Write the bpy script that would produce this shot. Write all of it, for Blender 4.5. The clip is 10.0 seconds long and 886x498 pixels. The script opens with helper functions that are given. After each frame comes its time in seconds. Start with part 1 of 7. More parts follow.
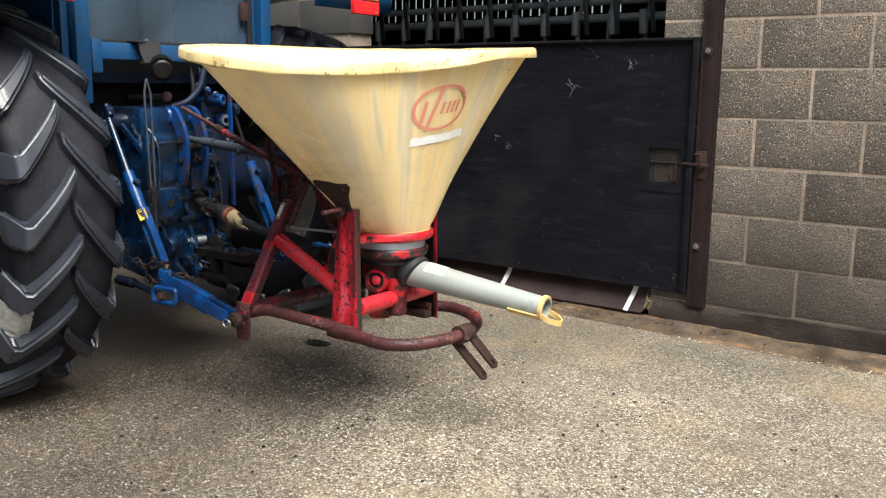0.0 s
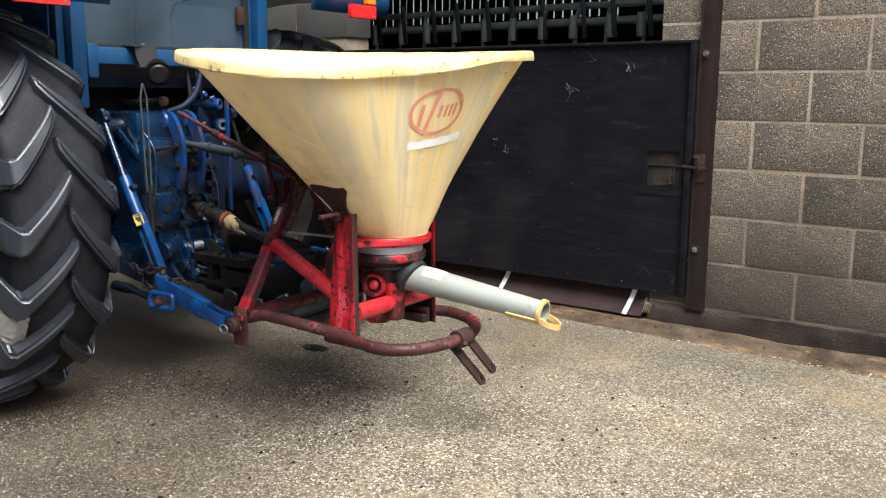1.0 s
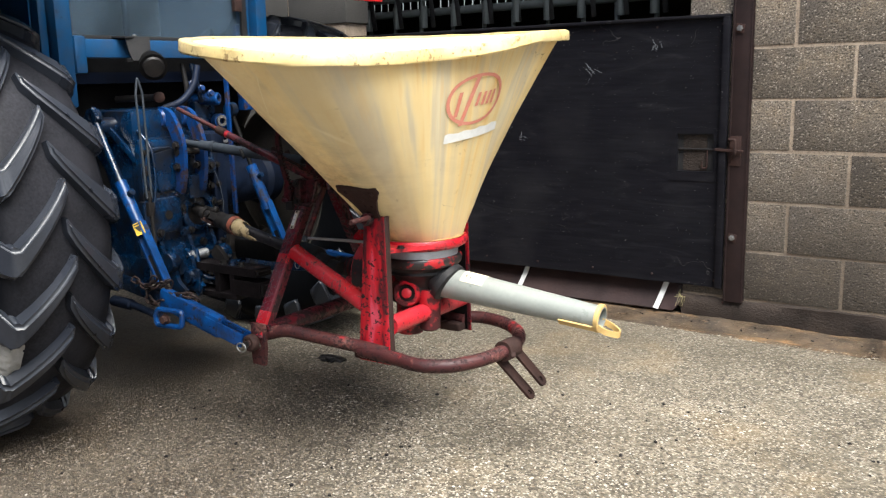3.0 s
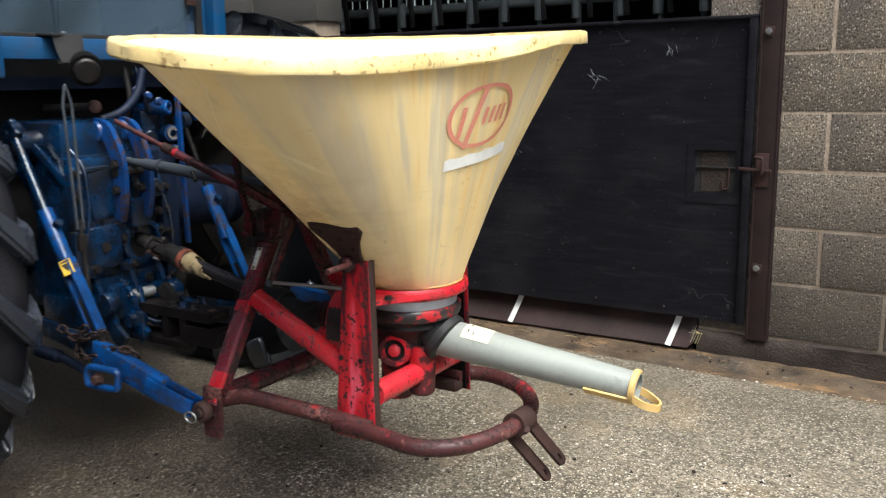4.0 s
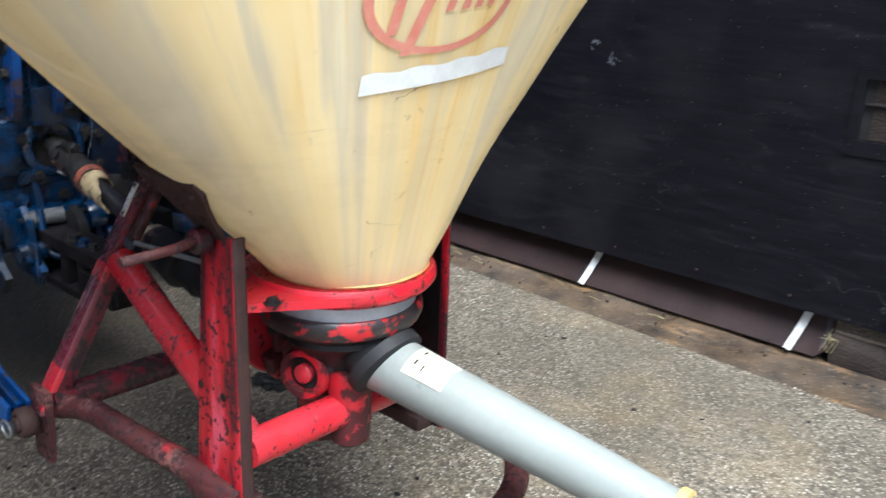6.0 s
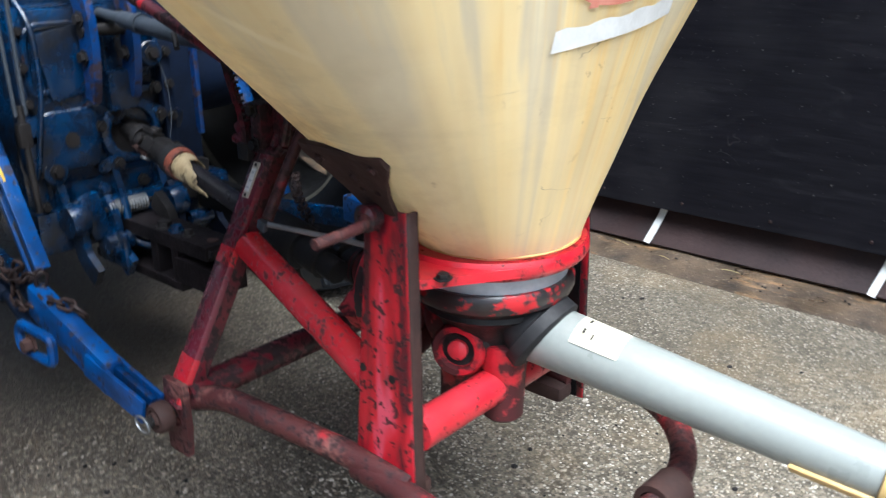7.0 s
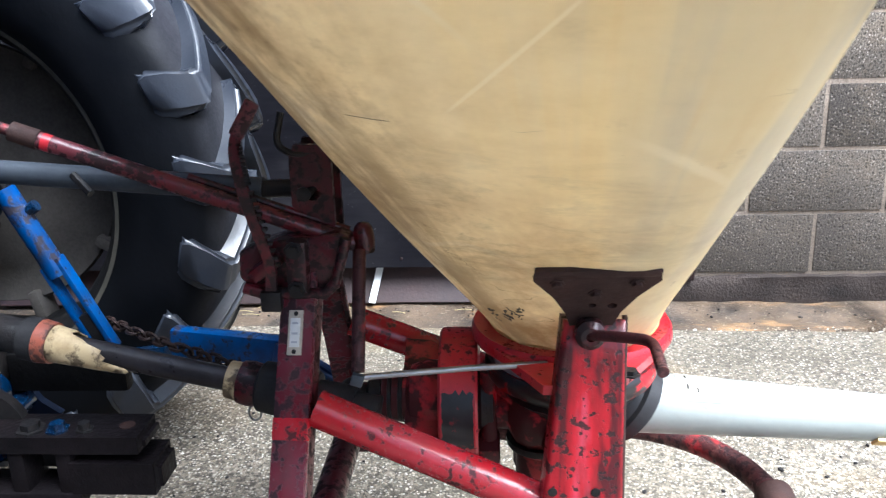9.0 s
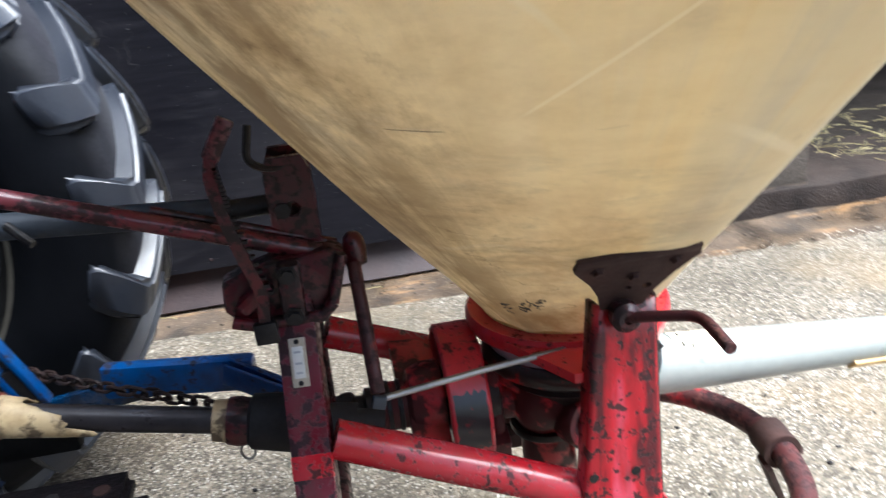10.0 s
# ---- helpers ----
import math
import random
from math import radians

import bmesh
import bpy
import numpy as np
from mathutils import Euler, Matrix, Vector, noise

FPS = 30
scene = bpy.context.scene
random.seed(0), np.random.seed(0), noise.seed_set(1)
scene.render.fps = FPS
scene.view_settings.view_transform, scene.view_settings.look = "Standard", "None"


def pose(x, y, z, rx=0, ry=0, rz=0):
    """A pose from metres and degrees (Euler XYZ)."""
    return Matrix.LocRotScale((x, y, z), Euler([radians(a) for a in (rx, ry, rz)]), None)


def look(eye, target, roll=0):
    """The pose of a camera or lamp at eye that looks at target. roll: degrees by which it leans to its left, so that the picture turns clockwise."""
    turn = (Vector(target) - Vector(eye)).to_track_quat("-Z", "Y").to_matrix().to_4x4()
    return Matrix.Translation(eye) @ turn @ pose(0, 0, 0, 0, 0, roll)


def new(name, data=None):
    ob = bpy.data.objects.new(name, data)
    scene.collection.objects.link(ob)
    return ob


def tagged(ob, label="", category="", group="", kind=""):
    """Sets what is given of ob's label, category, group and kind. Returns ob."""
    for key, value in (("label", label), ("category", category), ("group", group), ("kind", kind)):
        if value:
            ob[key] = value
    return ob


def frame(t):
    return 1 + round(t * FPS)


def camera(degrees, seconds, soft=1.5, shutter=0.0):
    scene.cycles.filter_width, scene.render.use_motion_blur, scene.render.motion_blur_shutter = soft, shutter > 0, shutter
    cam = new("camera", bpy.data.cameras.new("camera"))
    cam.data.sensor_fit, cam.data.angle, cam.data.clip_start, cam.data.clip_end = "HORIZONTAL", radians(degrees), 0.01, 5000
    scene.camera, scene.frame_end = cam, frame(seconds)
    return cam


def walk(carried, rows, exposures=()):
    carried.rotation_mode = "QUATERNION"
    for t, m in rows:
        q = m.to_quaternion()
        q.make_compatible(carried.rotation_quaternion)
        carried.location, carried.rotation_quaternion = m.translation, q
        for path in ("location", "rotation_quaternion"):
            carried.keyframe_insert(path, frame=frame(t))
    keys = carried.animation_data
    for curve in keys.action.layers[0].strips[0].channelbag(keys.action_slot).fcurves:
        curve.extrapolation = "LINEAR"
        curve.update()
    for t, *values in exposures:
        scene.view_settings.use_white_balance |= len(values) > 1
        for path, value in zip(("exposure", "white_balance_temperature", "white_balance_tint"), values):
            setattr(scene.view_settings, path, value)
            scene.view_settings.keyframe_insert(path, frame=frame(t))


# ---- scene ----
cam = camera(54.0, 10.0, 1.2, 0.5)
PATH = [
    (0, (0.263, 0.009, 1.091), (-0.895, 1.599, 0.726), 0.5),
    (0.5, (0.254, 0.012, 1.093), (-0.909, 1.599, 0.734), 0.5),
    (1, (0.257, 0.021, 1.091), (-0.899, 1.614, 0.734), 0.3),
    (1.5, (0.257, 0.028, 1.093), (-0.897, 1.622, 0.734), 0.3),
    (2, (0.222, 0.038, 1.097), (-0.919, 1.642, 0.744), -0.2),
    (2.2, (0.173, 0.041, 1.103), (-0.949, 1.66, 0.753), -0.9),
    (3.3, (-0.16, 0.233, 1.086), (-1.271, 1.849, 0.694), -1.5),
    (3.5, (-0.229, 0.31, 1.115), (-1.361, 1.92, 0.762), -1.4),
    (3.7, (-0.301, 0.386, 1.133), (-1.403, 2.019, 0.783), -1.2),
    (4, (-0.401, 0.518, 1.114), (-1.452, 2.175, 0.728), -1.0),
    (4.2, (-0.469, 0.614, 1.113), (-1.489, 2.286, 0.707), -1.8),
    (4.5, (-0.548, 0.781, 1.103), (-1.385, 2.523, 0.588), -1.6),
    (4.7, (-0.567, 0.895, 1.079), (-1.438, 2.595, 0.489), -1.1),
    (5, (-0.588, 1.078, 1.072), (-1.661, 2.654, 0.467), -0.4),
    (5.2, (-0.605, 1.182, 1.075), (-1.705, 2.744, 0.485), 1.2),
    (6.3, (-0.693, 1.473, 1.047), (-2.016, 2.801, 0.349), 3.5),
    (6.5, (-0.733, 1.462, 1.029), (-2.057, 2.756, 0.272), 4.7),
    (6.7, (-0.786, 1.423, 1.036), (-2.084, 2.742, 0.278), 4.3),
    (7, (-0.874, 1.323, 1.042), (-2.108, 2.738, 0.35), -0.5),
    (7.2, (-0.944, 1.276, 1.052), (-2.066, 2.778, 0.357), 0.3),
    (7.5, (-1.077, 1.216, 1.055), (-2.116, 2.83, 0.494), 2.2),
    (7.7, (-1.178, 1.192, 1.063), (-2.155, 2.848, 0.513), -0.8),
    (8, (-1.327, 1.152, 1.105), (-2.101, 2.907, 0.54), -1.2),
    (8.2, (-1.419, 1.129, 1.117), (-2.078, 2.941, 0.585), -1.2),
    (8.5, (-1.568, 1.092, 1.106), (-1.876, 2.962, 0.468), -3.4),
    (8.7, (-1.656, 1.069, 1.120), (-1.865, 2.945, 0.459), -4.2),
    (9, (-1.754, 1.067, 1.122), (-1.885, 2.969, 0.516), -1.9),
    (9.2, (-1.798, 1.090, 1.120), (-1.858, 2.994, 0.511), -2.7),
    (9.5, (-1.858, 1.125, 1.131), (-1.912, 3.03, 0.522), -4.9),
    (9.7, (-1.910, 1.150, 1.162), (-1.860, 3.038, 0.502), -5.7),
    (10, (-1.961, 1.165, 1.167), (-1.738, 3.015, 0.442), -6.7),
]
walk(cam, [(t, look(eye, target, roll)) for t, eye, target, roll in PATH], [(0, 0.86, 6400, 5), (3, 0.88, 6300, 5), (4, 0.67, 6250, 4), (4.5, 0.62, 6050, 5), (5, 0.92, 5550, 3), (6.5, 0.92, 5550, 4), (7.5, 1.10, 5500, 5), (8, 1.40, 5700, 6), (9, 1.74, 5400, 6), (9.5, 1.78, 5400, 6), (10, 1.56, 5600, 6)])

# ---- light ----
world = bpy.data.worlds.new("overcast_sky")
scene.world = world
world.use_nodes = True
wn = world.node_tree.nodes
sky = wn.new("ShaderNodeTexSky")
sky.sky_type, sky.sun_disc = "NISHITA", False
sky.sun_elevation, sky.sun_rotation = radians(64), radians(113)
sky.air_density, sky.dust_density, sky.ozone_density = 1.0, 6.0, 0.6
wn["Background"].inputs["Strength"].default_value = 0.15
world.node_tree.links.new(sky.outputs["Color"], wn["Background"].inputs["Color"])
sun = new("sun", bpy.data.lights.new("sun", "SUN"))
sun.data.energy, sun.data.angle, sun.data.color = 4.3, radians(45), (1.0, 0.985, 0.96)
sun.matrix_world = look((4.0, -2.4, 8.6), (0, 0, 0))


# ---- materials ----
class Mat:
    """A small builder of node materials."""

    def __init__(self, name):
        self.m = bpy.data.materials.new(name)
        self.m.use_nodes = True
        self.t = self.m.node_tree
        self.b = self.t.nodes["Principled BSDF"]
        self.co = self.t.nodes.new("ShaderNodeTexCoord").outputs["Object"]

    def put(self, socket, v):
        if isinstance(v, bpy.types.NodeSocket):
            self.t.links.new(v, socket)
        elif isinstance(v, tuple) and len(v) == 3 and socket.type == "RGBA":
            socket.default_value = (*v, 1)
        else:
            socket.default_value = v

    def stretch(self, x, y, z):
        n = self.t.nodes.new("ShaderNodeMapping")
        n.inputs["Scale"].default_value = (x, y, z)
        self.put(n.inputs["Vector"], self.co)
        return n.outputs["Vector"]

    def noise(self, scale, detail=4.0, rough=0.55, vec=None, warp=0.0):
        n = self.t.nodes.new("ShaderNodeTexNoise")
        self.put(n.inputs["Vector"], vec or self.co)
        n.inputs["Scale"].default_value, n.inputs["Detail"].default_value = scale, detail
        n.inputs["Roughness"].default_value, n.inputs["Distortion"].default_value = rough, warp
        return n.outputs["Fac"]

    def cells(self, scale, out="Distance", feature="F1", vec=None):
        n = self.t.nodes.new("ShaderNodeTexVoronoi")
        n.feature = feature
        self.put(n.inputs["Vector"], vec or self.co)
        n.inputs["Scale"].default_value = scale
        return n.outputs[out]

    def one(self, colour):
        n = self.t.nodes.new("ShaderNodeSeparateColor")
        self.put(n.inputs[0], colour)
        return n.outputs[0]

    def axis(self, i, vec=None):
        n = self.t.nodes.new("ShaderNodeSeparateXYZ")
        self.put(n.inputs[0], vec or self.co)
        return n.outputs[i]

    def step(self, v, lo, hi, a=0.0, b=1.0):
        n = self.t.nodes.new("ShaderNodeMapRange")
        n.clamp = True
        for key, w in (("Value", v), ("From Min", lo), ("From Max", hi), ("To Min", a), ("To Max", b)):
            self.put(n.inputs[key], w)
        return n.outputs["Result"]

    def calc(self, op, a, b=0.0):
        n = self.t.nodes.new("ShaderNodeMath")
        n.operation = op
        self.put(n.inputs[0], a), self.put(n.inputs[1], b)
        return n.outputs[0]

    def mix(self, f, a, b, blend="MIX"):
        n = self.t.nodes.new("ShaderNodeMix")
        n.data_type, n.blend_type = "RGBA", blend
        self.put(n.inputs["Factor"], f), self.put(n.inputs["A"], a), self.put(n.inputs["B"], b)
        return n.outputs["Result"]

    def ramp(self, f, stops):
        n = self.t.nodes.new("ShaderNodeValToRGB")
        e = n.color_ramp.elements
        while len(e) < len(stops):
            e.new(0.5)
        for k, (p, c) in zip(e, stops):
            k.position, k.color = p, (*c, 1)
        self.put(n.inputs[0], f)
        return n.outputs["Color"]

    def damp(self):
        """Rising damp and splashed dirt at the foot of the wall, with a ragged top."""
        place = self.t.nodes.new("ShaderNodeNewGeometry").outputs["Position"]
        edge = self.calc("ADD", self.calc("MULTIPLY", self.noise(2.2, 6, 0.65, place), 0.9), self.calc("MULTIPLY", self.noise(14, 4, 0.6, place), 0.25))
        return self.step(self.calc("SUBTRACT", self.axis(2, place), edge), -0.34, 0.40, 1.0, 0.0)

    def wet(self):
        """The ragged dark area round the tractor: wet ground and the tractor's shade together."""
        reach = self.calc("ADD", self.axis(0), self.calc("ADD", self.calc("MULTIPLY", self.axis(1), 0.45), self.calc("MULTIPLY", self.noise(1.6, 6, 0.65), 1.3)))
        return self.calc("MULTIPLY", self.step(reach, -0.55, 0.20, 1.0, 0.0), self.step(self.axis(1), 2.5, 3.0, 1.0, 0.25))

    def near(self, point, radius, scale=(1, 1, 1)):
        """1 at a point, falling to 0 at the radius."""
        far = None
        for i in range(3):
            d = self.calc("POWER", self.calc("MULTIPLY", self.calc("SUBTRACT", self.axis(i), point[i]), scale[i]), 2.0)
            far = self.calc("ADD", far, d) if far else d
        return self.step(self.calc("SQRT", far), 0.0, radius, 1.0, 0.0)

    def cut(self, a, b, half):
        """A thin line on the hopper where the plane through a, b and the hopper's axis side cuts it."""
        a, b = Vector(a), Vector(b)
        n = (b - a).cross(Vector((-0.3, -0.85, -0.43))).normalized()
        d = self.calc("SUBTRACT", self.calc("ADD", self.calc("ADD", self.calc("MULTIPLY", self.axis(0), n.x), self.calc("MULTIPLY", self.axis(1), n.y)), self.calc("MULTIPLY", self.axis(2), n.z)), n.dot(a))
        return self.step(self.calc("ABSOLUTE", d), half * 0.5, half, 1.0, 0.0)

    def random(self):
        return self.t.nodes.new("ShaderNodeObjectInfo").outputs["Random"]

    def bump(self, h, strength, dist, under=None):
        n = self.t.nodes.new("ShaderNodeBump")
        n.inputs["Strength"].default_value, n.inputs["Distance"].default_value = strength, dist
        self.put(n.inputs["Height"], h)
        if under:
            self.put(n.inputs["Normal"], under)
        return n.outputs["Normal"]

    def done(self, **inputs):
        for key, v in inputs.items():
            self.put(self.b.inputs[key.replace("_", " ")], v)
        return self.m


def painted(name, main, faded, bare, wear=0.6, size=40.0, rough=0.4, dirt=(0.05, 0.045, 0.04), dirty=0.35, spots=0.0):
    """Old paint: fading in patches, ragged chips and round spots down to the bare metal, thin dirt."""
    k = Mat(name)
    col = k.mix(k.step(k.noise(6, 5), 0.4, 0.75), main, faded)
    col = k.mix(k.step(k.noise(2.6, 6, 0.65), 0.48, 0.75, 0.0, dirty), col, dirt)
    col = k.mix(k.step(k.noise(17, 6, 0.68), 0.46, 0.68, 0.0, dirty * 0.9), col, dirt)
    grit = k.noise(size, 5, 0.6)
    chip = k.step(k.calc("ADD", k.calc("MULTIPLY", grit, 0.7), k.calc("MULTIPLY", k.noise(size * 0.22, 3), 0.45)), wear - 0.02, wear + 0.05)
    if spots:
        d = k.calc("ADD", k.cells(80), k.calc("MULTIPLY", k.noise(150, 4), 0.8))
        thick = k.step(k.noise(7, 3), 0.35, 0.62, 1.06 - spots * 0.5, 0.98 - spots * 1.2)
        spot = k.calc("MULTIPLY", k.step(d, 0.50, 0.70, 1.0, 0.0), k.step(k.calc("SUBTRACT", k.one(k.cells(80, "Color")), thick), 0.0, 0.03))
        chip = k.calc("MAXIMUM", chip, spot)
    col = k.mix(k.calc("MULTIPLY", chip, 0.88), col, bare)
    h = k.calc("SUBTRACT", k.calc("MULTIPLY", k.noise(220, 2), 0.15), chip)
    return k.done(Base_Color=col, Roughness=k.step(chip, 0, 1, rough, 0.8), Specular_IOR_Level=0.32, Coat_Weight=0.3, Coat_Roughness=0.2, Normal=k.bump(h, 0.35, 0.002))


def plain(name, a, b, rough=0.6, metal=0.0, scale=12.0, fine=160.0, bump=0.25, dist=0.001, spec=0.5):
    """A dull surface with two scales of variation."""
    k = Mat(name)
    col = k.mix(k.step(k.calc("ADD", k.calc("MULTIPLY", k.noise(scale, 5), 0.7), k.calc("MULTIPLY", k.noise(fine, 3), 0.3)), 0.3, 0.7), a, b)
    return k.done(Base_Color=col, Roughness=k.step(k.noise(scale * 2.3, 4), 0.3, 0.7, rough - 0.1, rough + 0.12), Metallic=metal, Specular_IOR_Level=spec, Normal=k.bump(k.noise(fine, 4), bump, dist))


def make_ground():
    k = Mat("exposed_aggregate_concrete")
    damp = k.step(k.noise(0.7, 7, 0.68), 0.40, 0.62)
    blot = k.step(k.noise(3.2, 6, 0.65), 0.42, 0.66)
    bed = k.mix(blot, (0.31, 0.265, 0.20), (0.150, 0.124, 0.090))
    bed = k.mix(k.step(k.noise(70, 4, 0.6), 0.38, 0.60, 0.0, 0.92), bed, (0.045, 0.036, 0.025))
    d = k.cells(112)
    stone = k.ramp(k.one(k.cells(112, "Color")), [(0.0, (0.05, 0.04, 0.03)), (0.2, (0.16, 0.135, 0.10)), (0.45, (0.33, 0.29, 0.22)), (0.72, (0.50, 0.45, 0.36)), (1.0, (0.70, 0.66, 0.58))])
    inside = k.step(d, 0.34, 0.46, 1.0, 0.0)
    col = k.mix(k.calc("MULTIPLY", inside, 0.8), bed, stone)
    big, bd = k.one(k.cells(66, "Color")), k.cells(66)
    pale = k.calc("MULTIPLY", k.step(big, 0.80, 0.83), k.step(bd, 0.24, 0.32, 1.0, 0.0))
    col = k.mix(k.calc("MULTIPLY", pale, 0.65), col, (0.58, 0.53, 0.45))
    dark = k.calc("MULTIPLY", k.step(big, 0.12, 0.09), k.step(bd, 0.24, 0.34, 1.0, 0.0))
    col = k.mix(k.calc("MULTIPLY", dark, 0.85), col, (0.05, 0.038, 0.026))
    sp = k.cells(9)
    dots = k.calc("MULTIPLY", k.step(k.calc("ADD", sp, k.calc("MULTIPLY", k.noise(90, 3), 0.08)), 0.095, 0.125, 1.0, 0.0), k.step(k.one(k.cells(9, "Color")), 0.45, 0.5))
    col = k.mix(k.calc("MULTIPLY", dots, 0.92), col, (0.018, 0.013, 0.009))
    col = k.mix(k.calc("MULTIPLY", damp, 0.60), col, (0.10, 0.082, 0.055))
    tan = k.step(k.noise(1.5, 6, 0.65, k.stretch(1, 1.3, 1)), 0.52, 0.70)
    col = k.mix(k.calc("MULTIPLY", tan, 0.32), col, (0.36, 0.25, 0.125))
    # wet ground and the tractor's shade, both put into the colour
    wet = k.wet()
    col = k.mix(wet, col, (0.46, 0.43, 0.42), "MULTIPLY")
    damp = k.calc("MAXIMUM", damp, wet)
    h = k.calc("ADD", k.calc("MULTIPLY", inside, 0.8), k.calc("ADD", pale, k.noise(300, 2)))
    return k.done(Base_Color=col, Roughness=k.step(damp, 0, 1, 0.75, 0.48), Normal=k.bump(h, 0.8, 0.007))


def make_chip():
    """Stone chips, each of its own tone, darkened with the yard's wet and shaded area."""
    k = Mat("stone_chip")
    own = k.t.nodes.new("ShaderNodeNewGeometry").outputs["Random Per Island"]
    col = k.ramp(own, [(0.0, (0.05, 0.04, 0.03)), (0.22, (0.17, 0.13, 0.09)), (0.50, (0.31, 0.26, 0.19)), (0.82, (0.46, 0.41, 0.33)), (1.0, (0.68, 0.65, 0.58))])
    col = k.mix(k.step(k.noise(0.7, 7, 0.68), 0.40, 0.62, 0, 0.4), col, (0.14, 0.115, 0.08))
    wet = k.wet()
    col = k.mix(wet, col, (0.52, 0.49, 0.48), "MULTIPLY")
    return k.done(Base_Color=col, Roughness=k.step(wet, 0, 1, 0.7, 0.35), Normal=k.bump(k.noise(400, 2), 0.3, 0.001))


def make_hopper(name, outside):
    k = Mat(name)
    if outside:
        ang = k.calc("ARCTAN2", k.calc("SUBTRACT", k.axis(1), 2.33), k.calc("SUBTRACT", k.axis(0), -1.63))
        j = k.t.nodes.new("ShaderNodeCombineXYZ")
        k.put(j.inputs[0], k.calc("COSINE", ang)), k.put(j.inputs[1], k.calc("SINE", ang)), k.put(j.inputs[2], k.calc("MULTIPLY", k.axis(2), 0.22))
        down, cos = j.outputs[0], k.calc("COSINE", ang)
        side = k.step(cos, -0.45, 0.35)
        other = k.calc("SUBTRACT", 1.0, side)
        round_front = k.step(cos, 0.55, -0.10)
        # long streaks down the back
        streak = k.calc("ADD", k.calc("MULTIPLY", k.noise(6.0, 3, 0.5, down, 0.1), 0.6), k.calc("MULTIPLY", k.noise(4.0, 5, 0.6, k.stretch(1, 1, 0.35)), 0.4))
        streak = k.calc("ADD", k.calc("MULTIPLY", k.calc("SUBTRACT", streak, 0.49), k.step(k.axis(2), 0.72, 1.0, 0.45, 1.0)), 0.49)
        back = k.ramp(streak, [(0.38, (0.78, 0.57, 0.24)), (0.45, (0.85, 0.70, 0.39)), (0.52, (0.87, 0.75, 0.48)), (0.58, (0.71, 0.64, 0.49)), (0.66, (0.82, 0.75, 0.57))])
        high = k.step(k.axis(2), 0.74, 1.0)
        fine = k.calc("ADD", k.calc("MULTIPLY", k.calc("SUBTRACT", k.noise(24, 3, 0.5, down), 0.5), high), 0.5)
        back = k.mix(k.step(fine, 0.55, 0.68, 0, 0.45), back, (0.62, 0.58, 0.48))
        back = k.mix(k.step(fine, 0.44, 0.32, 0, 0.5), back, (0.78, 0.58, 0.26))
        # mottled tan round the front
        mott = k.calc("ADD", k.calc("MULTIPLY", k.noise(2.6, 6, 0.62, k.stretch(1, 1, 1.3), 0.3), 0.7), k.calc("MULTIPLY", k.noise(11, 6, 0.7, k.stretch(0.7, 0.7, 1.8)), 0.3))
        front = k.ramp(mott, [(0.36, (0.44, 0.32, 0.165)), (0.44, (0.74, 0.59, 0.35)), (0.53, (0.88, 0.735, 0.475)), (0.61, (0.62, 0.54, 0.40))])
        col = k.mix(side, front, back)
        band = k.noise(2.9, 3, 0.5, down, 0.2)
        col = k.mix(k.step(band, 0.53, 0.63, 0, 0.34), col, (0.50, 0.45, 0.36))
        line = k.calc("ABSOLUTE", k.calc("SUBTRACT", k.noise(1.7, 2, 0.4), 0.5))
        scratch = k.calc("MULTIPLY", k.step(line, 0.002, 0.006, 1.0, 0.0), k.step(k.noise(2.3, 2), 0.50, 0.58))
        col = k.mix(k.calc("MULTIPLY", scratch, 0.6), col, (0.88, 0.80, 0.62))
        specks = k.calc("MULTIPLY", k.step(k.noise(30, 5, 0.7), 0.64, 0.70), k.step(k.noise(2.6, 3), 0.46, 0.60))
        col = k.mix(k.calc("MULTIPLY", specks, 0.6), col, (0.24, 0.16, 0.085))
        # rubbed belt above the neck
        scuff = k.noise(13, 6, 0.7, k.stretch(0.6, 0.6, 2.6), 0.5)
        belt = k.calc("MULTIPLY", k.step(k.axis(2), 0.70, 0.80), k.step(k.axis(2), 0.98, 0.86))
        col = k.mix(k.calc("MULTIPLY", k.step(scuff, 0.49, 0.64, 0, 0.65), k.calc("MULTIPLY", belt, k.calc("ADD", other, 0.12))), col, (0.27, 0.22, 0.14))
        crack = k.calc("ABSOLUTE", k.calc("SUBTRACT", k.noise(2.3, 5, 0.6, k.stretch(0.5, 0.5, 2.2)), 0.5))
        crack = k.calc("MULTIPLY", k.step(crack, 0.0006, 0.0018, 1.0, 0.0), k.step(k.noise(5.0, 2), 0.58, 0.63))
        col = k.mix(k.calc("MULTIPLY", crack, 0.75), col, (0.16, 0.12, 0.07))
        # brown smear with dark spots, and one long pale scrape
        blot = k.calc("ADD", k.near((-1.965, 1.93, 1.045), 0.19, (1.0, 1.0, 0.9)), k.calc("MULTIPLY", k.calc("SUBTRACT", k.noise(9, 6, 0.7), 0.5), 1.8))
        col = k.mix(k.step(blot, 0.40, 0.95, 0.0, 0.7), col, (0.34, 0.20, 0.075))
        col = k.mix(k.calc("MULTIPLY", k.step(blot, 0.75, 0.95), k.step(k.noise(42, 4, 0.65), 0.55, 0.63)), col, (0.10, 0.055, 0.02))
        scrape = k.calc("MULTIPLY", k.cut((-1.704, 1.726, 1.091), (-1.789, 1.837, 1.012), 0.0022), k.near((-1.745, 1.78, 1.052), 0.115))
        col = k.mix(k.calc("MULTIPLY", k.step(scrape, 0.0, 0.25), 0.55), col, (0.93, 0.84, 0.64))
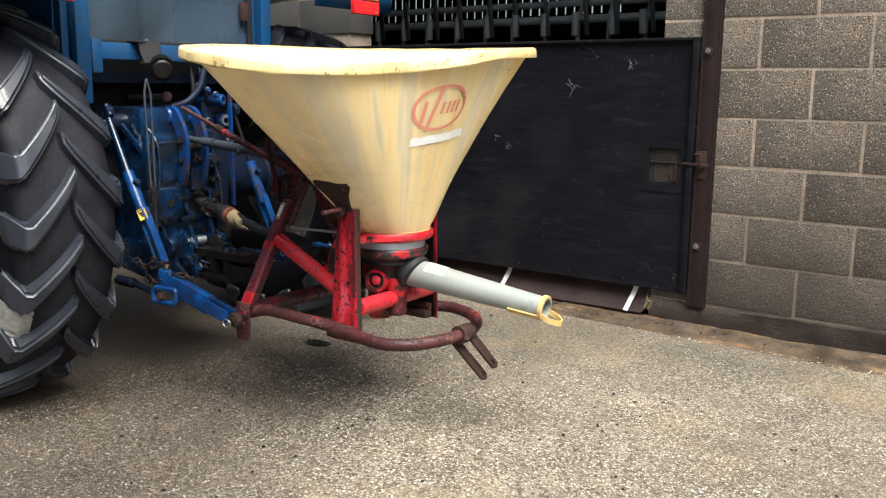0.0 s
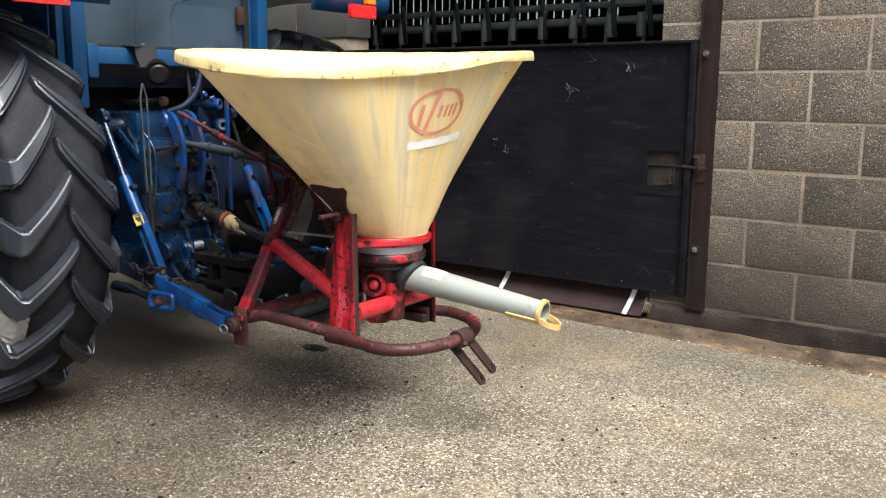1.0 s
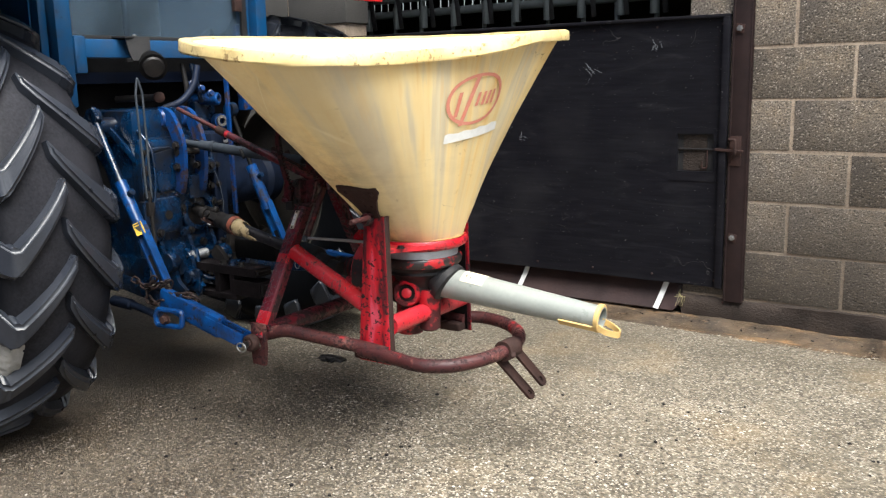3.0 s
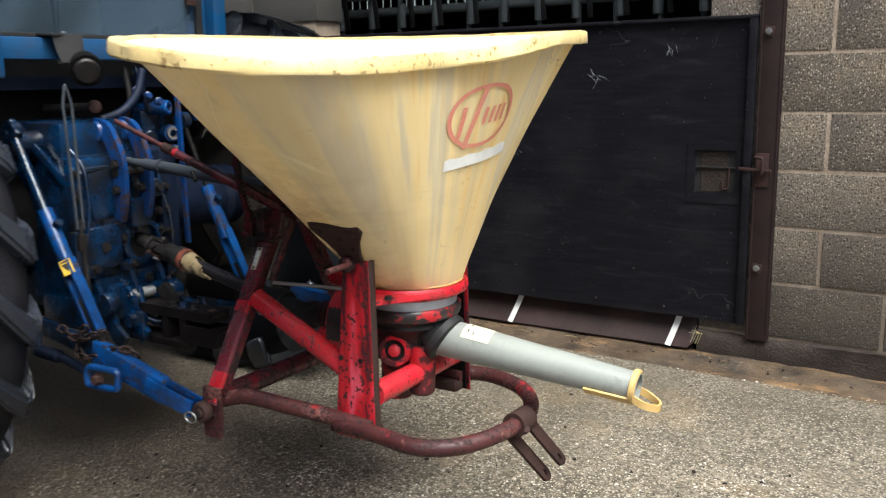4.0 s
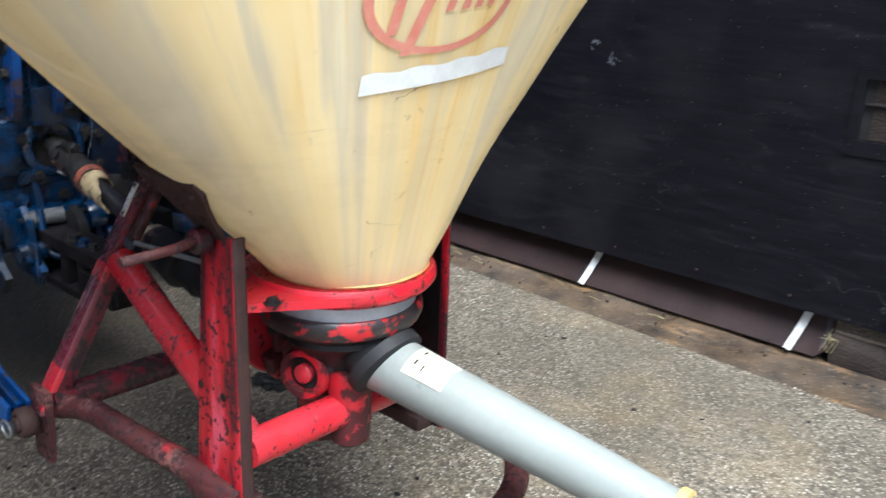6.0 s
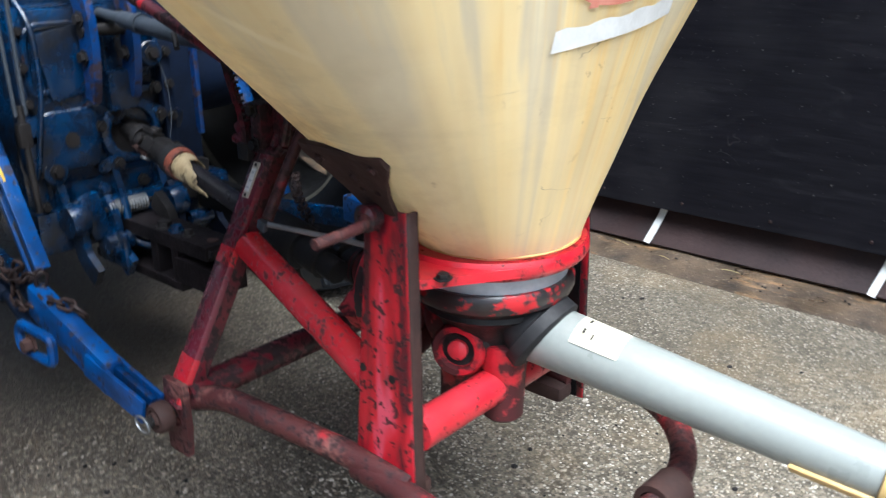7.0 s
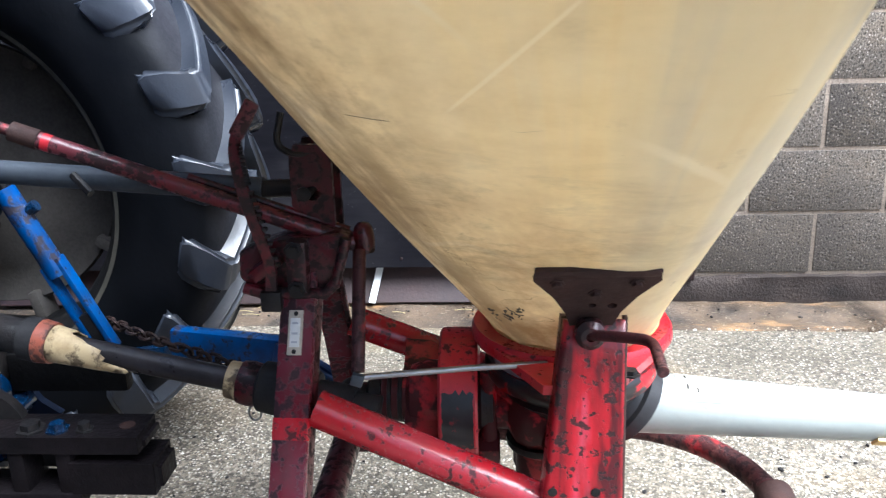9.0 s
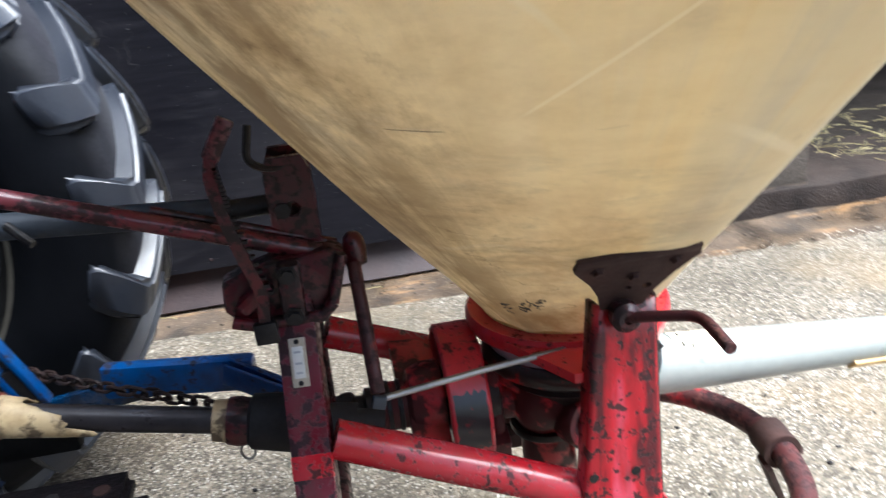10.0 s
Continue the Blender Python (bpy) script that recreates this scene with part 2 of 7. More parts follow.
        split = k.calc("MULTIPLY", k.cut((-1.905, 1.930, 0.989), (-1.871, 1.908, 0.987), 0.0009), k.near((-1.885, 1.916, 0.988), 0.032))
        col = k.mix(k.calc("MULTIPLY", k.step(split, 0.0, 0.2), 0.85), col, (0.05, 0.035, 0.02))
        low = k.step(k.axis(2), 0.66, 0.98, 1.0, 0.0)
        col = k.mix(k.calc("MULTIPLY", k.calc("MULTIPLY", low, k.step(k.noise(6, 6, 0.68), 0.40, 0.60)), k.calc("ADD", round_front, 0.05)), col, (0.36, 0.20, 0.07))
        # brown run-off on the side next to the tractor
        run = k.calc("ADD", k.calc("MULTIPLY", k.noise(5.5, 6, 0.68, down, 0.3), 0.55), k.calc("MULTIPLY", k.noise(9, 6, 0.7), 0.45))
        col = k.mix(k.calc("MULTIPLY", k.step(cos, -0.35, -0.75), k.step(run, 0.43, 0.55, 0.15, 0.92)), col, (0.20, 0.115, 0.045))
        share = 0.50
    else:
        col = k.mix(k.noise(4, 4), (0.90, 0.86, 0.74), (0.94, 0.91, 0.82))
        share = 0.12
    n = k.bump(k.noise(18, 4), 0.2, 0.004, k.bump(k.noise(140, 3), 0.15, 0.001))
    k.done(Base_Color=col, Roughness=k.step(k.noise(7, 4), 0.3, 0.7, 0.32, 0.55), Normal=n)
    t = k.t.nodes.new("ShaderNodeBsdfTranslucent")
    k.put(t.inputs["Color"], k.mix(0.15, col, (1.0, 0.90, 0.66)))
    s = k.t.nodes.new("ShaderNodeMixShader")
    s.inputs[0].default_value = share
    out = k.t.nodes["Material Output"]
    k.put(s.inputs[1], k.b.outputs[0]), k.put(s.inputs[2], t.outputs[0]), k.put(out.inputs[0], s.outputs[0])
    return k.m


def make_block():
    k = Mat("dense_concrete_block")
    r = k.random()
    tone = k.ramp(r, [(0.0, (0.105, 0.089, 0.076)), (0.5, (0.165, 0.140, 0.119)), (1.0, (0.255, 0.218, 0.185))])
    col = k.mix(k.step(k.noise(3.5, 5), 0.35, 0.7), tone, k.mix(0.4, tone, (0.36, 0.295, 0.22)))
    col = k.mix(k.step(k.noise(9, 6, 0.7), 0.5, 0.72, 0, 0.55), col, (0.30, 0.225, 0.15))
    hole = k.calc("MULTIPLY", k.step(k.calc("ADD", k.cells(85), k.calc("MULTIPLY", k.noise(160, 2), 0.25)), 0.40, 0.56, 1.0, 0.0), k.step(k.one(k.cells(85, "Color")), 0.36, 0.42))
    grain = k.calc("MULTIPLY", k.step(k.cells(120), 0.28, 0.40, 1.0, 0.0), k.step(k.one(k.cells(120, "Color")), 0.62, 0.68))
    col = k.mix(k.step(k.noise(150, 5, 0.65), 0.41, 0.57), k.mix(0.72, col, (0.020, 0.017, 0.015)), col)
    col = k.mix(k.calc("MULTIPLY", grain, 0.65), col, (0.50, 0.43, 0.36))
    col = k.mix(k.calc("MULTIPLY", hole, 0.45), col, (0.018, 0.015, 0.012))
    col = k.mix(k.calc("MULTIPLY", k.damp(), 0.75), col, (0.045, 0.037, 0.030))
    h = k.calc("SUBTRACT", k.calc("ADD", k.noise(150, 5, 0.65), k.calc("MULTIPLY", grain, 0.5)), hole)
    return k.done(Base_Color=col, Roughness=0.94, Specular_IOR_Level=0.25, Normal=k.bump(h, 0.55, 0.005, k.bump(k.noise(22, 4), 0.3, 0.006)))


def make_mortar():
    k = Mat("pale_lime_mortar")
    col = k.mix(k.step(k.noise(8, 6, 0.65), 0.3, 0.7), (0.27, 0.205, 0.155), (0.47, 0.38, 0.295))
    col = k.mix(k.step(k.noise(150, 4), 0.5, 0.62, 0, 0.5), col, (0.12, 0.10, 0.08))
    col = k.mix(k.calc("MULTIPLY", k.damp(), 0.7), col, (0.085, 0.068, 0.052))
    return k.done(Base_Color=col, Roughness=0.95, Specular_IOR_Level=0.2, Normal=k.bump(k.noise(150, 5), 0.6, 0.004))


def make_silt():
    k = Mat("wet_brown_silt")
    col = k.mix(k.step(k.noise(7, 6, 0.68), 0.36, 0.66), (0.030, 0.023, 0.018), (0.115, 0.078, 0.048))
    col = k.mix(k.step(k.noise(4.3, 6, 0.7, k.stretch(0.6, 2.5, 1)), 0.56, 0.66, 0, 0.8), col, (0.30, 0.17, 0.075))
    col = k.mix(k.step(k.noise(90, 3), 0.62, 0.70, 0, 0.6), col, (0.32, 0.27, 0.20))
    return k.done(Base_Color=col, Roughness=k.step(k.noise(5, 4), 0.35, 0.65, 0.25, 0.75), Normal=k.bump(k.calc("ADD", k.noise(70, 5), k.noise(9, 4)), 0.6, 0.008))


def make_door():
    k = Mat("black_painted_plywood")
    grain = k.noise(5, 6, 0.6, k.stretch(1.2, 1, 14))
    col = k.mix(k.step(grain, 0.35, 0.7), (0.0045, 0.0043, 0.0064), (0.0090, 0.0084, 0.0115))
    col = k.mix(k.step(k.noise(2.0, 5), 0.5, 0.75, 0, 0.5), col, (0.024, 0.0225, 0.025))
    wipe = k.noise(3, 5, 0.6, k.stretch(0.8, 1, 3.5), 1.5)
    col = k.mix(k.step(wipe, 0.56, 0.75, 0, 0.28), col, (0.042, 0.040, 0.044))
    line = k.calc("ABSOLUTE", k.calc("SUBTRACT", k.noise(4.5, 3, 0.5), 0.5))
    scratch = k.calc("MULTIPLY", k.step(line, 0.0015, 0.003, 1.0, 0.0), k.step(k.noise(3.1, 2), 0.58, 0.66))
    col = k.mix(k.calc("MULTIPLY", scratch, 0.5), col, (0.09, 0.085, 0.085))
    col = k.mix(k.calc("MULTIPLY", k.step(k.noise(130, 2), 0.735, 0.76), 0.5), col, (0.25, 0.24, 0.23))
    return k.done(Base_Color=col, Roughness=k.step(k.noise(4, 4), 0.3, 0.7, 0.5, 0.72), Specular_IOR_Level=0.12, Normal=k.bump(grain, 0.25, 0.002))


def make_rusty():
    """Tube with dark rust, pale rubbed patches and the last of its red paint."""
    k = Mat("rusty_red_brown_tube")
    col = k.mix(k.step(k.noise(5, 5, 0.6), 0.42, 0.62), (0.040, 0.010, 0.011), (0.070, 0.020, 0.019))
    col = k.mix(k.step(k.calc("ADD", k.calc("MULTIPLY", k.noise(7.5, 6, 0.7), 0.7), k.calc("MULTIPLY", k.noise(55, 4, 0.6), 0.3)), 0.54, 0.63, 0, 0.8), col, (0.20, 0.085, 0.072))
    col = k.mix(k.step(k.noise(6.3, 5, 0.6, k.stretch(1.3, 1, 1)), 0.60, 0.66, 0, 0.8), col, (0.36, 0.012, 0.020))
    spot = k.step(k.calc("ADD", k.calc("MULTIPLY", k.noise(70, 5, 0.65), 0.7), k.calc("MULTIPLY", k.noise(14, 3), 0.3)), 0.50, 0.58)
    col = k.mix(k.calc("MULTIPLY", spot, 0.8), col, (0.014, 0.008, 0.009))
    return k.done(Base_Color=col, Roughness=k.step(spot, 0, 1, 0.45, 0.8), Specular_IOR_Level=0.35, Normal=k.bump(k.calc("SUBTRACT", k.noise(200, 3), spot), 0.4, 0.002))


def make_column():
    """Red paint with long bright and dark streaks, dark chips and brown runs of rust."""
    k = Mat("red_paint_with_dark_chips")
    tall = k.noise(3.0, 4, 0.55, k.stretch(6, 6, 1.3), 0.3)
    col = k.ramp(tall, [(0.40, (0.075, 0.006, 0.011)), (0.45, (0.31, 0.007, 0.015)), (0.52, (0.47, 0.010, 0.022)), (0.60, (0.56, 0.065, 0.105))])
    runs = k.noise(8, 5, 0.65, k.stretch(1.8, 1.8, 0.5))
    col = k.mix(k.step(runs, 0.51, 0.64, 0, 0.7), col, (0.050, 0.018, 0.017))
    spot = k.step(k.calc("ADD", k.calc("MULTIPLY", k.noise(58, 5, 0.62), 0.65), k.calc("MULTIPLY", k.noise(150, 4), 0.35)), 0.535, 0.565)
    col = k.mix(k.calc("MULTIPLY", spot, 0.92), col, (0.016, 0.009, 0.009))
    return k.done(Base_Color=col, Roughness=k.step(spot, 0, 1, 0.28, 0.65), Normal=k.bump(k.calc("SUBTRACT", k.noise(90, 3), k.calc("MULTIPLY", spot, 2.0)), 0.35, 0.0015))


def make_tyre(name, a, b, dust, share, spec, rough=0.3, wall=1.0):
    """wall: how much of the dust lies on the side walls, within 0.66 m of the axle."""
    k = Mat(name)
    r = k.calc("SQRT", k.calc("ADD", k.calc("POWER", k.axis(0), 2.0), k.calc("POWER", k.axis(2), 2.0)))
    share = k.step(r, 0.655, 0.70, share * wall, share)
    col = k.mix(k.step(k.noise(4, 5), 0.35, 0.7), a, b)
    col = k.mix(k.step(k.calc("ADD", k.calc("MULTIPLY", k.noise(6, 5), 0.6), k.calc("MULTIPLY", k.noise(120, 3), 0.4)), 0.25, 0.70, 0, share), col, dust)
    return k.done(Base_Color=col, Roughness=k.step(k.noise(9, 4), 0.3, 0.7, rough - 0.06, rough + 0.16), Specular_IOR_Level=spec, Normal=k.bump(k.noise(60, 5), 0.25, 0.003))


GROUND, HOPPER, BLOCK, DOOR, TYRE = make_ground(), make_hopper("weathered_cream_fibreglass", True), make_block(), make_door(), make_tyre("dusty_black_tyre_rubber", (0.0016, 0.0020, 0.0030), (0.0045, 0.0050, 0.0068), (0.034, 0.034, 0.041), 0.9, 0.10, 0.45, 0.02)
RIM_CREAM = painted("yellowed_cream_rim", (0.80, 0.61, 0.27), (0.84, 0.70, 0.40), (0.26, 0.16, 0.065), 0.66, 60, 0.4, (0.52, 0.38, 0.17), 0.6, spots=0.12)
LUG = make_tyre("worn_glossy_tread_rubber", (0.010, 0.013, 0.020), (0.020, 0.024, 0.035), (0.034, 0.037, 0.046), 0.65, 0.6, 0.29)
HOPPER_IN = make_hopper("clean_pale_inside", False)
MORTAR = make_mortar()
RED = painted("chipped_red_paint", (0.41, 0.008, 0.017), (0.50, 0.050, 0.070), (0.022, 0.0125, 0.0125), 0.63, 100, 0.26, dirty=0.3, spots=0.24)
COLUMN = make_column()
# dark tone and heavy dirt also carry the hopper's shade on the head
MAROON = painted("dull_dark_red_paint_and_shade", (0.066, 0.0022, 0.0065), (0.11, 0.008, 0.016), (0.006, 0.0045, 0.005), 0.565, 70, 0.34, (0.012, 0.008, 0.009), 0.75, spots=0.34)
LEVER = painted("worn_crimson_lever_paint", (0.115, 0.008, 0.015), (0.20, 0.050, 0.066), (0.014, 0.008, 0.009), 0.585, 80, 0.3, dirty=0.5, spots=0.3)
# the purple is the sky's sheen on the legs, put into the paint
PURPLE = painted("faded_red_paint_with_sky_sheen", (0.130, 0.008, 0.018), (0.175, 0.060, 0.082), (0.016, 0.011, 0.014), 0.585, 60, 0.26, dirty=0.5, spots=0.3)
BRIGHT = painted("bright_red_paint", (0.50, 0.009, 0.020), (0.54, 0.036, 0.052), (0.022, 0.012, 0.012), 0.655, 95, 0.3, dirty=0.35, spots=0.3)
RUSTY = make_rusty()
CHAIN = plain("black_brown_chain_steel", (0.010, 0.007, 0.007), (0.036, 0.019, 0.016), 0.6, 0.3, 20, 140, 0.5, 0.001, spec=0.35)
RUST = plain("dark_rusted_steel", (0.022, 0.0135, 0.0125), (0.055, 0.026, 0.021), 0.75, 0.2, 14, 120, 0.5, 0.002, spec=0.3)
def make_blue():
    """Tractor paint under oily grime that lies thick in patches and in a fine speckle."""
    k = Mat("grimy_tractor_blue_paint")
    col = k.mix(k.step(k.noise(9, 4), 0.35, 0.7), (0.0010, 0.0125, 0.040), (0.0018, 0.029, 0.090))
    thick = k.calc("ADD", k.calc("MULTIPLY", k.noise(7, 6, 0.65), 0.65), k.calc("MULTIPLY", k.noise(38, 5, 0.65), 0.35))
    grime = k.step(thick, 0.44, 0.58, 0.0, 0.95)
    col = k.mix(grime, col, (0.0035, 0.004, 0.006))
    col = k.mix(k.step(k.noise(60, 4), 0.66, 0.72, 0.0, 0.6), col, (0.05, 0.022, 0.014))
    return k.done(Base_Color=col, Roughness=k.step(grime, 0, 1, 0.22, 0.40), Coat_Weight=0.45, Coat_Roughness=0.18, Normal=k.bump(k.calc("ADD", k.calc("MULTIPLY", thick, 2.0), k.noise(150, 3)), 0.4, 0.003))


BLUE = make_blue()
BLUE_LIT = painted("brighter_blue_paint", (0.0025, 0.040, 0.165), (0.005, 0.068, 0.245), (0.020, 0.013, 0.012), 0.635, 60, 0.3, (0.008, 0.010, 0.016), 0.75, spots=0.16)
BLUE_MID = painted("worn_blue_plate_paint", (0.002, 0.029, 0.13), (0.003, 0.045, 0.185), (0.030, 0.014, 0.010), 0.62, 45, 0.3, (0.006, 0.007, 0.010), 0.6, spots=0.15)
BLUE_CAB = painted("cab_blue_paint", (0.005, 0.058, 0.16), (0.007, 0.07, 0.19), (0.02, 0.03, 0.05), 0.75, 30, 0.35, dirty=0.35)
# NAVY: greasy blue panels, and the shaded copy of BLUE on the castings
NAVY = plain("greasy_and_shaded_dark_blue", (0.004, 0.006, 0.012), (0.007, 0.014, 0.036), 0.55, spec=0.15)
# oily grime and the deep shade under the tractor, put into one colour
NEAR_BLACK = plain("black_grime_and_shade", (0.002, 0.002, 0.0025), (0.0055, 0.005, 0.005), 0.6, 0.0, 14, 120, 0.5, 0.003, spec=0.1)
GREASE = plain("greasy_black_steel", (0.006, 0.006, 0.007), (0.022, 0.019, 0.018), 0.42, 0.0, 20, 140, 0.5, 0.002, spec=0.25)
STEEL = plain("dull_grey_steel", (0.20, 0.20, 0.205), (0.36, 0.36, 0.36), 0.42, 0.85, 18, 200)
GALV = plain("scuffed_grey_collar", (0.32, 0.34, 0.37), (0.50, 0.52, 0.55), 0.45, 0.4, 16, 160)
GRIME = plain("brown_black_caked_grease", (0.0025, 0.0022, 0.0026), (0.011, 0.008, 0.009), 0.55, 0.0, 12, 110, 0.6, 0.003, spec=0.15)
SHAFT = plain("scuffed_dark_grey_shaft", (0.010, 0.009, 0.010), (0.040, 0.035, 0.038), 0.34, 0.2, 16, 140)
SLATE = plain("blue_grey_painted_tube", (0.022, 0.028, 0.038), (0.048, 0.056, 0.068), 0.5, 0.1, 14, spec=0.35)
BLACK = plain("black_rubber", (0.012, 0.012, 0.013), (0.03, 0.029, 0.03), 0.55, spec=0.2)
SPOUT = plain("translucent_grey_white_plastic", (0.205, 0.220, 0.204), (0.28, 0.296, 0.278), 0.33, 0, 5, 90, 0.1)
SIGN = plain("yellow_warning_film", (0.60, 0.36, 0.03), (0.68, 0.45, 0.06), 0.4, 0, 30)
YELLOW = plain("yellow_plastic", (0.50, 0.31, 0.09), (0.60, 0.42, 0.18), 0.5)
GREASY_RED = painted("red_paint_under_black_grease", (0.44, 0.007, 0.016), (0.50, 0.022, 0.034), (0.008, 0.0065, 0.007), 0.525, 26, 0.3, (0.02, 0.012, 0.012), 0.4, spots=0.2)
CREAM = painted("torn_cream_plastic_guard", (0.50, 0.38, 0.21), (0.62, 0.50, 0.32), (0.06, 0.04, 0.025), 0.60, 32, 0.5, (0.20, 0.12, 0.05), 0.7)
ORANGE = painted("faded_orange_ring", (0.24, 0.062, 0.036), (0.34, 0.12, 0.075), (0.05, 0.03, 0.025), 0.62, 40, 0.5, (0.06, 0.04, 0.03), 0.6)
PAPER = plain("faded_white_label", (0.62, 0.62, 0.60), (0.78, 0.78, 0.76), 0.5, 0, 30)
STICKER = plain("cream_paper_sticker", (0.50, 0.46, 0.33), (0.66, 0.62, 0.48), 0.55, 0, 30)
PRINT = plain("faded_red_print", (0.52, 0.16, 0.11), (0.60, 0.26, 0.19), 0.5, 0, 40)
BRASS = plain("pale_metal_plate", (0.42, 0.37, 0.28), (0.60, 0.54, 0.44), 0.4, 0.3, 40)
INK = plain("black_print", (0.01, 0.01, 0.01), (0.03, 0.025, 0.02), 0.6)
LENS = plain("red_lamp_lens", (0.62, 0.012, 0.02), (0.66, 0.03, 0.03), 0.2)
AMBER = plain("amber_lamp_lens", (0.6, 0.2, 0.02), (0.65, 0.25, 0.03), 0.2)
BELT = plain("brown_rubber_belt", (0.014, 0.0075, 0.0075), (0.040, 0.021, 0.019), 0.5, 0, 6, 90, 0.4, 0.002, spec=0.4)
WHITE = plain("white_painted_strap", (0.527, 0.527, 0.51), (0.68, 0.68, 0.663), 0.55, 0, 30)
POST = plain("dark_brown_steel_post", (0.016, 0.0090, 0.0092), (0.030, 0.0165, 0.0160), 0.6, 0.2, 10, spec=0.3)
MUD = make_silt()
DARKWOOD = plain("dark_weathered_boards", (0.02, 0.018, 0.016), (0.04, 0.035, 0.03), 0.8, 0, 6)
PIPE = plain("dusty_galvanised_pipe", (0.10, 0.11, 0.108), (0.20, 0.215, 0.205), 0.6, 0.1, 8)
FLOOR_IN = plain("dark_barn_floor", (0.012, 0.010, 0.0085), (0.045, 0.036, 0.029), 0.65, 0, 5, 60, 0.8, 0.008, spec=0.2)
STRAW = plain("pale_straw", (0.40, 0.34, 0.15), (0.55, 0.48, 0.25), 0.7)
GREYWALL = plain("grey_rendered_pier", (0.042, 0.040, 0.038), (0.075, 0.070, 0.065), 0.9, 0, 4, 120, 0.5, 0.004)
INTERIOR = plain("grey_cab_interior_trim", (0.027, 0.027, 0.0252), (0.0495, 0.04815, 0.045), 0.8, 0, 4, spec=0.2)
PLINTH = plain("damp_dark_concrete", (0.014, 0.011, 0.010), (0.058, 0.043, 0.035), 0.75, 0, 6, 120, 0.9, 0.006, spec=0.2)
FLANGE = plain("scuffed_cream_rim_edge", (0.035, 0.032, 0.026), (0.085, 0.078, 0.064), 0.5, 0.1, 12)
DISC = plain("dusty_grey_wheel_centre", (0.034, 0.030, 0.028), (0.105, 0.094, 0.084), 0.7, 0.1, 5, 120, 0.4, 0.002, spec=0.25)
CHIP = make_chip()
MUD_DRY = plain("pale_dried_mud", (0.17, 0.165, 0.155), (0.36, 0.35, 0.33), 0.9, 0, 9, 70, 0.8, 0.004, spec=0.2)
RIM = plain("dirty_dark_wheel_rim", (0.005, 0.005, 0.006), (0.014, 0.0135, 0.0135), 0.6, 0.1, 6, 120, 0.4, 0.002, spec=0.15)


def make_glass():
    k = Mat("cab_glass_with_sky_reflection")
    # the blue grey film paints the sky's reflection into the glass
    film = k.noise(3, 5)
    k.done(Base_Color=(0.40, 0.48, 0.52), Roughness=0.06, Transmission_Weight=1.0, IOR=1.05)
    d = k.t.nodes.new("ShaderNodeBsdfDiffuse")
    d.inputs["Color"].default_value = (0.10, 0.145, 0.20, 1)
    s = k.t.nodes.new("ShaderNodeMixShader")
    k.put(s.inputs[0], k.step(film, 0.35, 0.75, 0.10, 0.46))
    k.put(s.inputs[1], k.b.outputs[0]), k.put(s.inputs[2], d.outputs[0])
    k.put(k.t.nodes["Material Output"].inputs[0], s.outputs[0])
    return k.m


GLASS = make_glass()


# ---- mesh helpers ----
V = Vector


def mesh_of(name, bm, material, smooth=40):
    bmesh.ops.recalc_face_normals(bm, faces=bm.faces)
    me = bpy.data.meshes.new(name)
    bm.to_mesh(me)
    bm.free()
    me.materials.append(material)
    if smooth:
        me.shade_smooth()
        me.set_sharp_from_angle(angle=radians(smooth))
    return me


def thing(name, at, label, category, group="", kind=""):
    ob = new(name)
    ob.location = at
    ob.empty_display_size = 0.1
    return tagged(ob, label, category, group, kind)


def hang(ob, parent):
    """Parents ob, which is placed in the world, under a thing or (in the part's own space) under a part."""
    ob.parent = parent
    if not parent.parent:
        ob.matrix_parent_inverse = Matrix.Translation(parent.location).inverted()
    return ob


def part(name, bm, material, parent, label="", smooth=40):
    ob = hang(new(name, mesh_of(name, bm, material, smooth)), parent)
    return tagged(ob, label) if label else ob


def whole(name, bm, material, label, category, group="", kind="", smooth=40):
    return tagged(new(name, mesh_of(name, bm, material, smooth)), label, category, group, kind)


def box(size, at=(0, 0, 0), turn=None, bevel=0.004, bm=None):
    bm = bm or bmesh.new()
    m = Matrix.Translation(at) @ (turn or Matrix()) @ Matrix.Diagonal((*size, 1))
    made = bmesh.ops.create_cube(bm, size=1, matrix=m)["verts"]
    if bevel:
        edges = list({e for v in made for e in v.link_edges})
        bmesh.ops.bevel(bm, geom=edges, offset=bevel, segments=2, affect="EDGES", profile=0.6)
    return bm


def span(a, b, width, height, bevel=0.004, up=(0, 0, 1), bm=None):
    """A bar of rectangular section from a to b; height lies towards up."""
    a, b = V(a), V(b)
    x = (b - a).normalized()
    y = V(up).cross(x).normalized()
    z = x.cross(y)
    turn = Matrix((x, y, z)).transposed().to_4x4()
    return box(((b - a).length, width, height), (a + b) / 2, turn, bevel, bm)


def rounded(points, radius, n=6):
    """The points with their inner corners rounded."""
    pts = [V(p) for p in points]
    out = [pts[0]]
    for a, b, c in zip(pts, pts[1:], pts[2:]):
        r = min(radius, (a - b).length * 0.48, (c - b).length * 0.48)
        p, q = b + (a - b).normalized() * r, b + (c - b).normalized() * r
        for i in range(n + 1):
            t = i / n
            out.append((1 - t) ** 2 * p + 2 * t * (1 - t) * b + t * t * q)
    return out + [pts[-1]]


